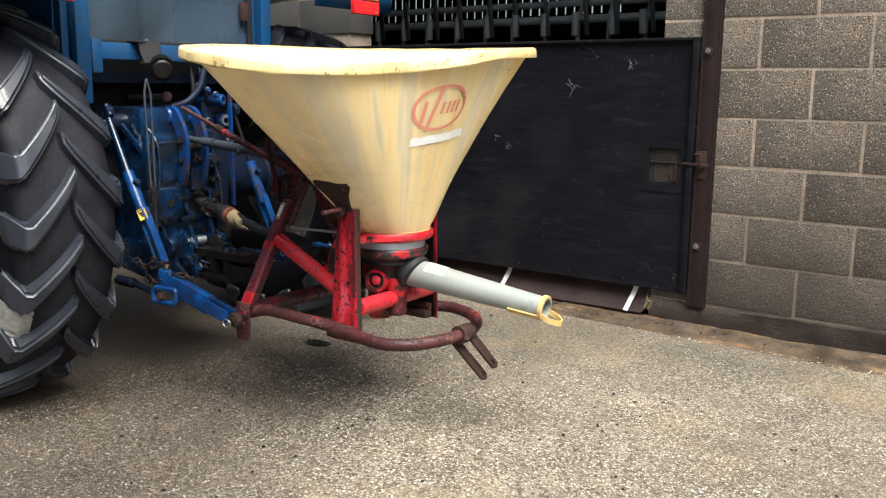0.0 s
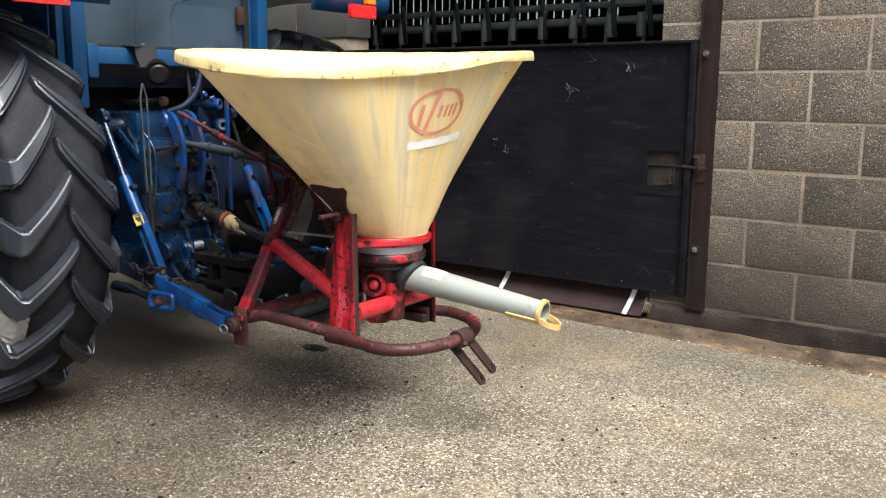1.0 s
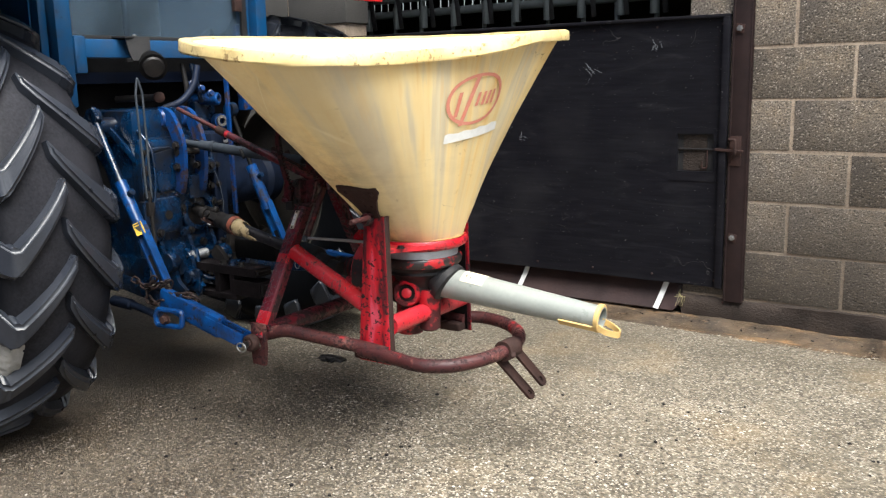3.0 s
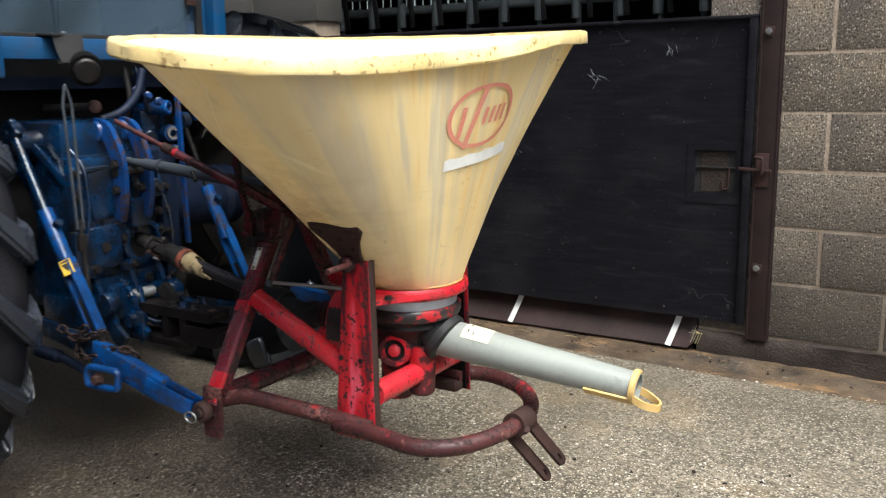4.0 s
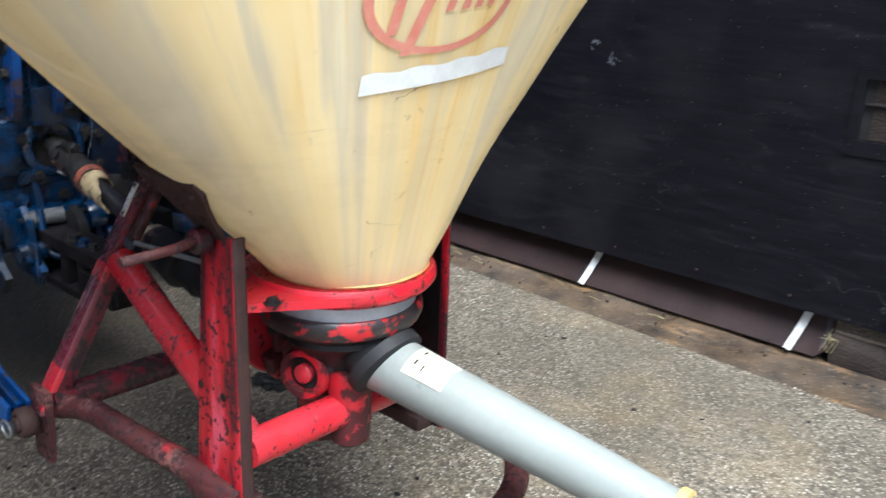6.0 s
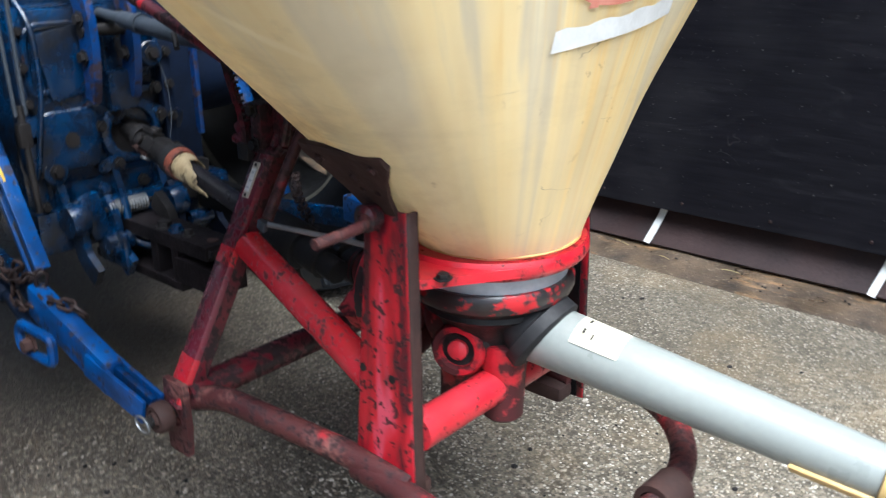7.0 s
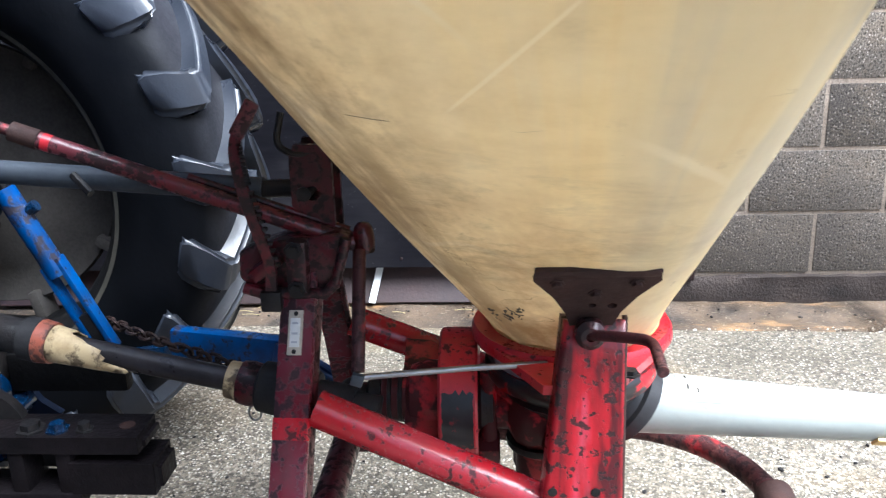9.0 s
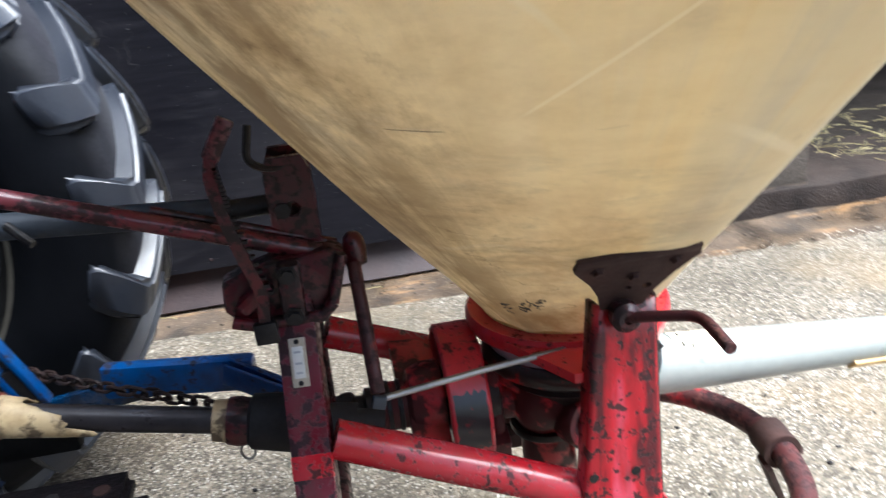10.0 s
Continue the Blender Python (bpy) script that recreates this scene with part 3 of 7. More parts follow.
def tube(points, radius, seg=16, bm=None, closed=False, flat=1.0):
    """A round bar along the points; radius may be one number or one for each point."""
    bm = bm or bmesh.new()
    pts = [V(p) for p in points]
    n = len(pts)
    rad = radius if isinstance(radius, (list, tuple)) else [radius] * n
    d0 = (pts[1] - pts[0]).normalized()
    side = d0.orthogonal().normalized()
    rings = []
    for i, p in enumerate(pts):
        if closed:
            d = (pts[(i + 1) % n] - pts[i - 1]).normalized()
        else:
            d = (pts[min(i + 1, n - 1)] - pts[max(i - 1, 0)]).normalized()
        side = (side - d * side.dot(d)).normalized()
        other = d.cross(side)
        rings.append([bm.verts.new(p + rad[i] * (math.cos(a) * side + flat * math.sin(a) * other)) for a in (math.tau * j / seg for j in range(seg))])
    pairs = list(zip(rings, rings[1:])) + ([(rings[-1], rings[0])] if closed else [])
    for r, s in pairs:
        for j in range(seg):
            bm.faces.new((r[j], r[(j + 1) % seg], s[(j + 1) % seg], s[j]))
    if not closed:
        bm.faces.new(rings[0][::-1]), bm.faces.new(rings[-1])
    return bm


def lathe(profile, at, axis=(0, 0, 1), seg=32, bm=None, closed=False):
    """Turns (radius, height) pairs about the axis through at."""
    bm = bm or bmesh.new()
    z = V(axis).normalized()
    x = z.orthogonal().normalized()
    y = z.cross(x)
    rings = []
    for r, h in profile:
        if r < 1e-5:
            rings.append([bm.verts.new(V(at) + z * h)] * seg)
        else:
            rings.append([bm.verts.new(V(at) + z * h + r * (math.cos(a) * x + math.sin(a) * y)) for a in (math.tau * j / seg for j in range(seg))])
    for r, s in list(zip(rings, rings[1:])) + ([(rings[-1], rings[0])] if closed else []):
        for j in range(seg):
            f = list(dict.fromkeys((r[j], r[(j + 1) % seg], s[(j + 1) % seg], s[j])))
            if len(f) > 2:
                bm.faces.new(f)
    if not closed:
        for r in (rings[0], rings[-1]):
            if len(set(r)) > 2:
                bm.faces.new(r)
    return bm


def strip(points, width, height, up, bm=None):
    """One bent flat bar of rectangular section along the points; height lies towards up."""
    bm = bm or bmesh.new()
    pts = [V(p) for p in points]
    rings = []
    for i, p in enumerate(pts):
        d = (pts[min(i + 1, len(pts) - 1)] - pts[max(i - 1, 0)]).normalized()
        y = V(up).cross(d).normalized()
        z = d.cross(y)
        rings.append([bm.verts.new(p + y * a * width / 2 + z * b * height / 2) for a, b in ((-1, -1), (1, -1), (1, 1), (-1, 1))])
    for r, q in zip(rings, rings[1:]):
        for j in range(4):
            bm.faces.new((r[j], r[(j + 1) % 4], q[(j + 1) % 4], q[j]))
    bm.faces.new(rings[0][::-1]), bm.faces.new(rings[-1])
    return bm


def disc_points(r, n=14, at=(0, 0)):
    return [(at[0] + r * math.cos(math.tau * i / n), at[1] + r * math.sin(math.tau * i / n)) for i in range(n)]


def plate(outline, thick, at, u, v, holes=(), bm=None):
    """A flat plate: outline in (u, v) about at, holes cut through, thick along u x v."""
    bm = bm or bmesh.new()
    u, v = V(u).normalized(), V(v).normalized()
    w = u.cross(v)
    edges = []
    for loop in (outline, *holes):
        vs = [bm.verts.new(V(at) + u * p[0] + v * p[1] - w * thick / 2) for p in loop]
        edges += [bm.edges.new((a, b)) for a, b in zip(vs, vs[1:] + vs[:1])]
    faces = [g for g in bmesh.ops.triangle_fill(bm, edges=edges, use_beauty=True)["geom"] if isinstance(g, bmesh.types.BMFace)]
    up = bmesh.ops.extrude_face_region(bm, geom=faces)["geom"]
    bmesh.ops.translate(bm, verts=[g for g in up if isinstance(g, bmesh.types.BMVert)], vec=w * thick)
    return bm


def bolt(at, axis, r=0.009, h=0.008, bm=None):
    return lathe([(0, 0), (r * 1.5, 0), (r * 1.5, h * 0.25), (r, h * 0.25), (r, h), (0, h)], at, axis, 6, bm)


def chain_mesh(r=0.0035, length=0.034, width=0.020):
    a = length / 2 - width / 2
    pts = [(a * (1 if math.cos(t) >= 0 else -1) + width / 2 * math.cos(t), width / 2 * math.sin(t), 0) for t in (math.tau * i / 12 + 0.13 for i in range(12))]
    return tube(pts, r, 6, closed=True)


def chain(name, points, parent, material, label=""):
    """A chain of single links laid along the points."""
    bm = bmesh.new()
    pts = rounded(points, 0.05)
    gap, left, k = 0.026, 0.0, 0
    for a, b in zip(pts, pts[1:]):
        d = b - a
        s = left
        while s < d.length:
            x = d.normalized()
            side = x.cross(V((0.3, 0.2, 1))).normalized()
            y = Matrix.Rotation(radians(45 + 90 * (k % 2) + random.uniform(-18, 18)), 3, x) @ side
            m = Matrix.Translation(a + x * s) @ Matrix((x, y, x.cross(y))).transposed().to_4x4()
            link = chain_mesh()
            link.transform(m)
            me = bpy.data.meshes.new("link")
            link.to_mesh(me)
            link.free()
            bm.from_mesh(me)
            bpy.data.meshes.remove(me)
            s, k = s + gap, k + 1
        left = s - d.length
    return part(name, bm, material, parent, label)

# ---- ground and barn ----
WALL_Y = 3.972


def ground_z(y):
    """The yard falls away from the barn."""
    k = min(max((y - 3.15) / 0.65, 0.0), 1.0)
    return -0.062 + 0.042 * k * k * (3 - 2 * k)


def ground():
    def edge(x):
        return 3.800 - 0.041 * (x + 2.6)
    bm = bmesh.new()
    xs = (-60, -3.4, -2.2, -1.0, 0.4, 3, 60)
    rows = []
    for x in xs:
        e = edge(min(max(x, -3.4), 3))
        ys = [-80, -20, 0, 2.5, 3.1] + [3.1 + (e - 3.1) * i / 8 for i in range(1, 9)]
        rows.append([bm.verts.new((x, y, ground_z(min(y + 3.8 - e, 3.8) if y > 3.1 else y))) for y in ys] + [bm.verts.new((x, e, -0.06))])
    for a, b in zip(rows, rows[1:]):
        for i in range(len(a) - 1):
            bm.faces.new((a[i], b[i], b[i + 1], a[i + 1]))
    whole("ground", bm, GROUND, "pale exposed aggregate concrete yard, damp in places", "ground", kind="structure", smooth=30)
    bm = bmesh.new()
    nx, ny = 160, 10
    rows = []
    for i in range(nx + 1):
        x = -9 + 12 * i / nx
        y0 = edge(min(max(x, -3.4), 3)) - 0.04
        rows.append([bm.verts.new((x, y0 + (4.03 - y0) * j / ny, -0.040 + 0.042 * (j / ny) ** 0.8 + 0.008 * noise.noise((x * 5, j * 0.6, 3)) + 0.005 * noise.noise((x * 17, j * 1.3, 7)))) for j in range(ny + 1)])
    for a, b in zip(rows, rows[1:]):
        for j in range(ny):
            bm.faces.new((a[j], b[j], b[j + 1], a[j + 1]))
    whole("gutter", bm, MUD, "wet brown silt strip between the yard and the wall", "gutter", kind="structure")


def block_wall(name, x0, x1, courses, lead, label):
    """A wall of dense blocks in stretcher bond; lead shifts the joints of even and odd courses."""
    wall = thing(name, (x0, WALL_Y, 0), label, "wall", kind="structure")
    top = 0.092 + 0.2185 * courses
    part("mortar", box((x1 - x0, 0.19, top), ((x0 + x1) / 2, WALL_Y + 0.0985, top / 2), bevel=0), MORTAR, wall, "pale mortar joints")
    cache = {}
    for c in range(courses):
        z = 0.092 + 0.2185 * c + 0.109
        x = lead[c % 2]
        while x > x0:
            x -= 0.45
        while x < x1:
            a, b = max(x + 0.006, x0), min(x + 0.444, x1)
            if b - a > 0.04:
                w = round(b - a, 3)
                if w not in cache:
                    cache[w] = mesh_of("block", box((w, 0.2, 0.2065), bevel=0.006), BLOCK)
                o = hang(new("block", cache[w]), wall)
                o.matrix_basis = pose((a + b) / 2, WALL_Y + 0.1 + random.uniform(-0.002, 0.001), z + random.uniform(-0.002, 0.002), 0, random.uniform(-0.3, 0.3), 0)
            x += 0.45
    return wall


def barn():
    # plinth under the wall and across the bay beside it
    plinth = thing("plinth", (-1.36, WALL_Y, 0), "stained dark concrete plinth course along the wall foot", "plinth", kind="structure")
    bm = bmesh.new()
    prof = [(3.962, -0.06), (3.957, 0.0), (3.955, 0.05), (3.960, 0.082), (3.985, 0.096), (4.10, 0.098), (4.30, 0.093), (4.45, 0.09)]
    rows = []
    for i in range(221):
        x = -1.36 + 4.36 * i / 220
        back = 1.0 if x > -0.262 else 0.0
        row = []
        for j, (y, z) in enumerate(prof):
            w = 0.012 * noise.noise((x * 4, j * 0.8, 1)) + 0.006 * noise.noise((x * 15, j * 1.7, 4))
            yy = y if j < 5 else 3.985 + (y - 3.985) * (0.12 + 0.88 * back)
            row.append(bm.verts.new((x, yy - w, z + (w * 0.8 if j > 2 else 0) - (0.004 if j > 3 and not back else 0))))
        rows.append(row)
    for a, b in zip(rows, rows[1:]):
        for j in range(len(prof) - 1):
            bm.faces.new((a[j], b[j], b[j + 1], a[j + 1]))
    part("step", bm, PLINTH, plinth)
    # barn shell
    whole("barn_floor", box((14, 7.6, 0.05), (-4, 7.95, 0.0), bevel=0), FLOOR_IN, "dark trodden barn floor", "floor", kind="structure", smooth=0)
    whole("bay_floor", box((3.2, 2.2, 0.05), (1.4, 5.3, 0.062), bevel=0), FLOOR_IN, "dark bay floor strewn with straw", "floor", kind="structure", smooth=0)
    bm = box((0.2, 2.6, 3.6), (-0.35, 5.45, 1.8), bevel=0)
    whole("wall_between_bays", bm, GREYWALL, "dark grey inner wall between two bays", "wall", kind="structure")
    whole("wall_bay_back", box((3.4, 0.2, 3.6), (1.35, 6.3, 1.8), bevel=0), GREYWALL, "dark grey back wall of the bay", "wall", kind="structure")
    whole("wall_bay_side", box((0.2, 2.5, 3.6), (3.0, 5.1, 1.8), bevel=0), GREYWALL, "dark grey side wall of the bay", "wall", kind="structure")
    whole("wall_barn_side", box((0.2, 8, 3.6), (-10.6, 7.8, 1.8), bevel=0), GREYWALL, "dark grey barn side wall", "wall", kind="structure")
    whole("wall_barn_inner", box((0.2, 5, 3.6), (-0.35, 9.4, 1.8), bevel=0), GREYWALL, "dark grey barn side wall", "wall", kind="structure")
    whole("roof", box((15, 8.6, 0.15), (-3.9, 8.0, 3.7), bevel=0), DARKWOOD, "dark barn roof", "roof", kind="structure")
    whole("lintel", box((14.4, 0.2, 0.9), (-3.8, 4.12, 3.2), bevel=0), DARKWOOD, "dark boarded lintel over the barn opening", "lintel", kind="structure")
    # unseen wall, added to hide sky from the tractor and the ground beside it
    whole("unseen_shade_wall", box((10.4, 0.2, 6), (-6.9, -1.3, 3.0), bevel=0), GREYWALL, "unseen plain grey wall added to shade the yard", "wall", kind="structure")
    # block pier on the other side of the opening
    pier = thing("wall_pier", (-3.9, 4.1, 0), "pale grey concrete block pier beside the barn opening", "wall", kind="structure")
    part("mortar", box((7.1, 0.19, 3.0), (-6.9, 4.103, 1.5), bevel=0), MORTAR, pier)
    me = mesh_of("block", box((0.438, 0.2, 0.2065), bevel=0.006), GREYWALL)
    for c in range(12):
        for i in range(5):
            o = hang(new("block", me), pier)
            o.matrix_basis = pose(-3.55 - 0.45 * i - 0.225 * (c % 2), 4.1 + random.uniform(-0.003, 0.003), 0.2 + 0.2185 * c)
    # spaced boards at the back of the barn
    back = thing("boarded_back_wall", (-6, 10.2, 0), "dark spaced boarding with daylight between the boards", "wall", kind="structure")
    me = mesh_of("board", box((0.099, 0.025, 2.3), bevel=0.003), DARKWOOD)
    part("dwarf_wall", box((11, 0.2, 2.02), (-5.6, 10.25, 1.01), bevel=0), FLOOR_IN, back)
    part("solid_sheet", box((4.2, 0.03, 2.3), (-2.38, 10.2, 2.9), bevel=0), DARKWOOD, back)
    for i in range(47):
        o = hang(new("board", me), back)
        o.matrix_basis = pose(-10.4 + 0.127 * i + random.uniform(-0.004, 0.004), 10.2, 2.9, 0, random.uniform(-0.2, 0.2), 0)


def feed_barrier():
    f = thing("feed_barrier", (-4.2, 5.0, 0), "dusty galvanised tubular cattle feed barrier inside the barn", "feed barrier")
    y = 5.05
    part("rail", tube([(-6.5, y, 1.52), (-0.5, y, 1.52)], 0.026), PIPE, f)
    part("rail", tube([(-6.5, y + 0.02, 1.62), (-0.5, y + 0.02, 1.62)], 0.022), PIPE, f)
    part("rail", tube([(-6.5, y, 0.55), (-0.5, y, 0.55)], 0.026), PIPE, f)
    up = mesh_of("upright", tube(rounded([(0, 0, 0.02), (0, 0, 1.5), (0.04, -0.03, 1.58)], 0.05), 0.015), PIPE)
    arm = mesh_of("locking_arm", span((0.05, -0.04, 1.66), (0.075, -0.03, 1.40), 0.018, 0.03), GREASE)
    sleeve = mesh_of("sleeve", tube([(0.02, -0.03, 1.54), (0.02, -0.03, 1.40)], 0.024), PIPE)
    for i in range(26):
        x = -6.3 + 0.23 * i
        for me, nm in ((up, "upright"), (arm, "locking_arm"), (sleeve, "sleeve")):
            o = hang(new(nm, me), f)
            o.matrix_basis = pose(x, y, 0.02, 0, random.uniform(-1, 1), 0)
    return f


def big_door():
    d = thing("sliding_door", (-2.3, WALL_Y, 0.14), "black painted plywood sheet door, scuffed and dusty, closed", "door")
    y, t = WALL_Y - 0.017, 0.012
    x0, x1, z0, z1 = -3.5, -1.178, 0.138, 1.313
    # the sheet with its hand hole
    out = [(x0, z0), (x1, z0), (x1, z1), (x0, z1)]
    hole = [(-1.395, 0.655), (-1.232, 0.655), (-1.232, 0.82), (-1.395, 0.82)]
    part("sheet", plate(out, t, (0, y, 0), (1, 0, 0), (0, 0, 1), [hole]), DOOR, d, smooth=0)
    part("edge_strip", box((0.03, 0.03, z1 - z0), (x1 - 0.012, y - 0.012, (z0 + z1) / 2)), DOOR, d)
    part("top_strip", box((x1 - x0, 0.05, 0.014), ((x0 + x1) / 2, y, z1 + 0.006)), DOOR, d)
    part("hand_hole_plate", plate([(-0.11, -0.125), (0.095, -0.125), (0.095, 0.11), (-0.11, 0.11)], 0.003, (-1.313, y - 0.0078, 0.737), (1, 0, 0), (0, 0, 1), [[(-0.082, -0.082), (0.081, -0.082), (0.081, 0.083), (-0.082, 0.083)]]), DOOR, d, smooth=0)
    # a flat black sheet stands for the shade deep in the hole
    part("recess_shade", box((0.2, 0.003, 0.2), (-1.313, y + 0.0105, 0.737), bevel=0), BLACK, d, "black sheet for the shade behind the hand hole")
    part("latch_block", box((0.105, 0.004, 0.155), (-1.318, y + 0.008, 0.735), bevel=0), PLINTH, d, "grey block in the hand hole")
    part("latch_bar", tube([(-1.39, y + 0.002, 0.752), (-1.235, y + 0.002, 0.752)], 0.005, 8), GREASE, d)
    part("latch_hook", tube(rounded([(-1.262, y, 0.75), (-1.262, y, 0.67), (-1.285, y, 0.668), (-1.285, y, 0.70)], 0.02), 0.004, 8), RUST, d)
    for x in (-1.21, -1.5, -1.8, -2.1, -2.4):
        for z in (0.17, 1.285):
            part("screw", lathe([(0, 0), (0.006, 0), (0.004, 0.002), (0, 0.002)], (x, y - 0.0065, z), (0, -1, 0), 8), POST, d)
    # feathery marks of dried dirt
    for x, z, s, tilt in ((-1.83, 1.12, 0.07, -30), (-1.505, 1.22, 0.05, -80), (-2.26, 0.835, 0.03, -10), (-2.19, 0.795, 0.045, -60)):
        bm = bmesh.new()
        for i in range(7):
            a = radians(tilt + random.gauss(0, 28))
            p = V((x + random.uniform(-0.4, 0.4) * s, y - 0.0075, z + random.uniform(-0.4, 0.4) * s))
            q = p + V((math.cos(a), 0, math.sin(a))) * s * random.uniform(0.15, 0.8)
            tube([p, (p + q) / 2 + V((0, 0, random.uniform(-0.005, 0.006))), q], [0.0003, random.uniform(0.0003, 0.0008), 0.0002], 5, bm)
        part("dirt_mark", bm, GALV, d, "dried white dirt splash")
    return d


def door_post():
    p = thing("door_post", (-1.125, WALL_Y, 0), "dark brown rusted steel channel door post fixed to the wall", "post")
    x0, x1, y = -1.168, -1.084, WALL_Y
    part("web", box((x1 - x0, 0.012, 3.2), ((x0 + x1) / 2, y - 0.022, 0.08 + 1.6)), POST, p)
    part("flange", box((0.01, 0.05, 3.2), (x1 - 0.005, y - 0.005, 0.08 + 1.6)), POST, p)
    part("flange", box((0.01, 0.05, 3.2), (x0 + 0.005, y - 0.005, 0.08 + 1.6)), POST, p)
    for z in (1.263, 0.371):
        washer = part("washer", box((0.036, 0.004, 0.036), (-1.137, y - 0.031, z), Matrix.Rotation(0.2, 4, "Y"), 0.001), RUST, p)
        part("bolt", bolt((-1.137, y - 0.033, z), (0, -1, 0), 0.009, 0.014), STEEL, washer)
    part("latch", span((-1.22, y - 0.045, 0.755), (-1.10, y - 0.045, 0.75), 0.012, 0.012), RUST, p)
    part("latch_staple", tube(rounded([(-1.16, y - 0.03, 0.80), (-1.16, y - 0.06, 0.80), (-1.13, y - 0.06, 0.80), (-1.13, y - 0.06, 0.74), (-1.16, y - 0.03, 0.70)], 0.012), 0.006, 8), RUST, p)
    part("latch_plate", box((0.05, 0.006, 0.13), (-1.137, y - 0.031, 0.75)), RUST, p)


def door_flap():
    """The old belt along the foot of the door, with its straps."""
    f = thing("rubber_flap", (-2.3, 3.96, 0), "curved brown rubber belt along the foot of the black door", "door seal")
    bm = bmesh.new()
    rows = []
    n = 60
    prof = [(4.02, 0.165), (4.012, 0.125), (4.0, 0.092), (3.98, 0.058), (3.962, 0.03), (3.945, 0.006), (3.948, 0.0)]
    for i in range(n + 1):
        x = -3.6 + 2.24 * i / n
        wave = 0.006 * noise.noise((x * 2.2, 0, 0))
        cut = max(0.0, (x + 1.40) / 0.04) ** 2 * 0.045
        rows.append([bm.verts.new((x, y + wave, max(z, min(0.1, cut)) + 0.5 * abs(wave) + 0.002)) for y, z in prof])
    for a, b in zip(rows, rows[1:]):
        for j in range(len(prof) - 1):
            bm.faces.new((a[j], b[j], b[j + 1], a[j + 1]))
    ob = part("belt", bm, BELT, f)
    mod = ob.modifiers.new("thick", "SOLIDIFY")
    mod.thickness, mod.offset = 0.009, 1
    for x in (-1.463, -2.2, -2.93):
        bm = strip([(x + 0.24 * (z - 0.05), y - 0.013, z + 0.005) for y, z in prof[1:-1]], 0.024, 0.004, (0, -1, 0.5))
        part("strap", bm, WHITE, f, "white painted metal strap")
    grass = bmesh.new()
    for i in range(4):
        a = V((-1.385 + 0.01 * i, 3.95, 0.03))
        tube([a, a + V((0.02, -0.01, 0.05)), a + V((0.03 - 0.02 * i, -0.02, 0.085 - 0.012 * i))], [0.0012, 0.001, 0.0004], 5, grass)
    part("stalk", grass, STRAW, f, "thin dry stalks")


def straw_litter():
    bm = bmesh.new()
    for i in range(260):
        p = V((random.uniform(-0.22, 1.2), random.triangular(4.02, 5.0, 4.15), 0.096 + random.uniform(0, 0.02)))
        a = random.uniform(0, math.tau)
        d = V((math.cos(a), math.sin(a), random.uniform(-0.1, 0.25))) * random.uniform(0.03, 0.11)
        tube([p, p + d * 0.5 + V((0, 0, 0.004)), p + d], random.uniform(0.001, 0.002), 4, bm)
    for i in range(9):
        p = V((random.uniform(-3.0, -1.9), random.uniform(3.86, 3.93), 0.0))
        a = random.uniform(-0.5, 0.5)
        d = V((math.cos(a), math.sin(a), 0.01)) * random.uniform(0.02, 0.07)
        tube([p, p + d * 0.5 + V((0, 0, 0.003)), p + d], 0.0009, 4, bm)
    whole("straw", bm, STRAW, "loose pale straw on the bay floor and gutter", "straw", kind="stuff")


def ground_litter():
    bm = bmesh.new()
    for i in range(420):
        x, y, r = random.uniform(-2.6, 1.2), random.uniform(0.9, 3.6), random.triangular(0.002, 0.010, 0.004)
        m = Matrix.Translation((x, y, ground_z(y) + r * 0.3)) @ Matrix.Rotation(random.uniform(0, 6), 4, "Z") @ Matrix.Diagonal((r, r * random.uniform(0.5, 1), r * 0.6, 1))
        bmesh.ops.create_icosphere(bm, subdivisions=1, radius=1, matrix=m)
    for i in range(120):
        x, r = random.uniform(-3.1, 0.8), random.triangular(0.0015, 0.007, 0.002)
        y = random.triangular(3.80, 3.95, 3.93) - 0.041 * (x + 2.6) * 0.5
        m = Matrix.Translation((x, y, -0.010 + r * 0.3)) @ Matrix.Rotation(random.uniform(0, 6), 4, "Z") @ Matrix.Diagonal((r, r * random.uniform(0.5, 1), r * 0.7, 1))
        bmesh.ops.create_icosphere(bm, subdivisions=1, radius=1, matrix=m)
    whole("mud_crumbs", bm, GREASE, "small dark crumbs of mud on the concrete and in the gutter", "mud", kind="stuff")
    bm = bmesh.new()
    bmesh.ops.create_icosphere(bm, subdivisions=4, radius=1)
    for v in bm.verts:
        k = 1 + 0.5 * noise.noise(v.co * 2.3)
        v.co = V((-2.445 + v.co.x * 0.06 * k, 2.757 + v.co.y * 0.035 * k, max(-0.063, -0.058 + v.co.z * 0.010 * k)))
    whole("mud_clod", bm, GREASE, "flat dark clod of oily mud on the concrete", "mud")


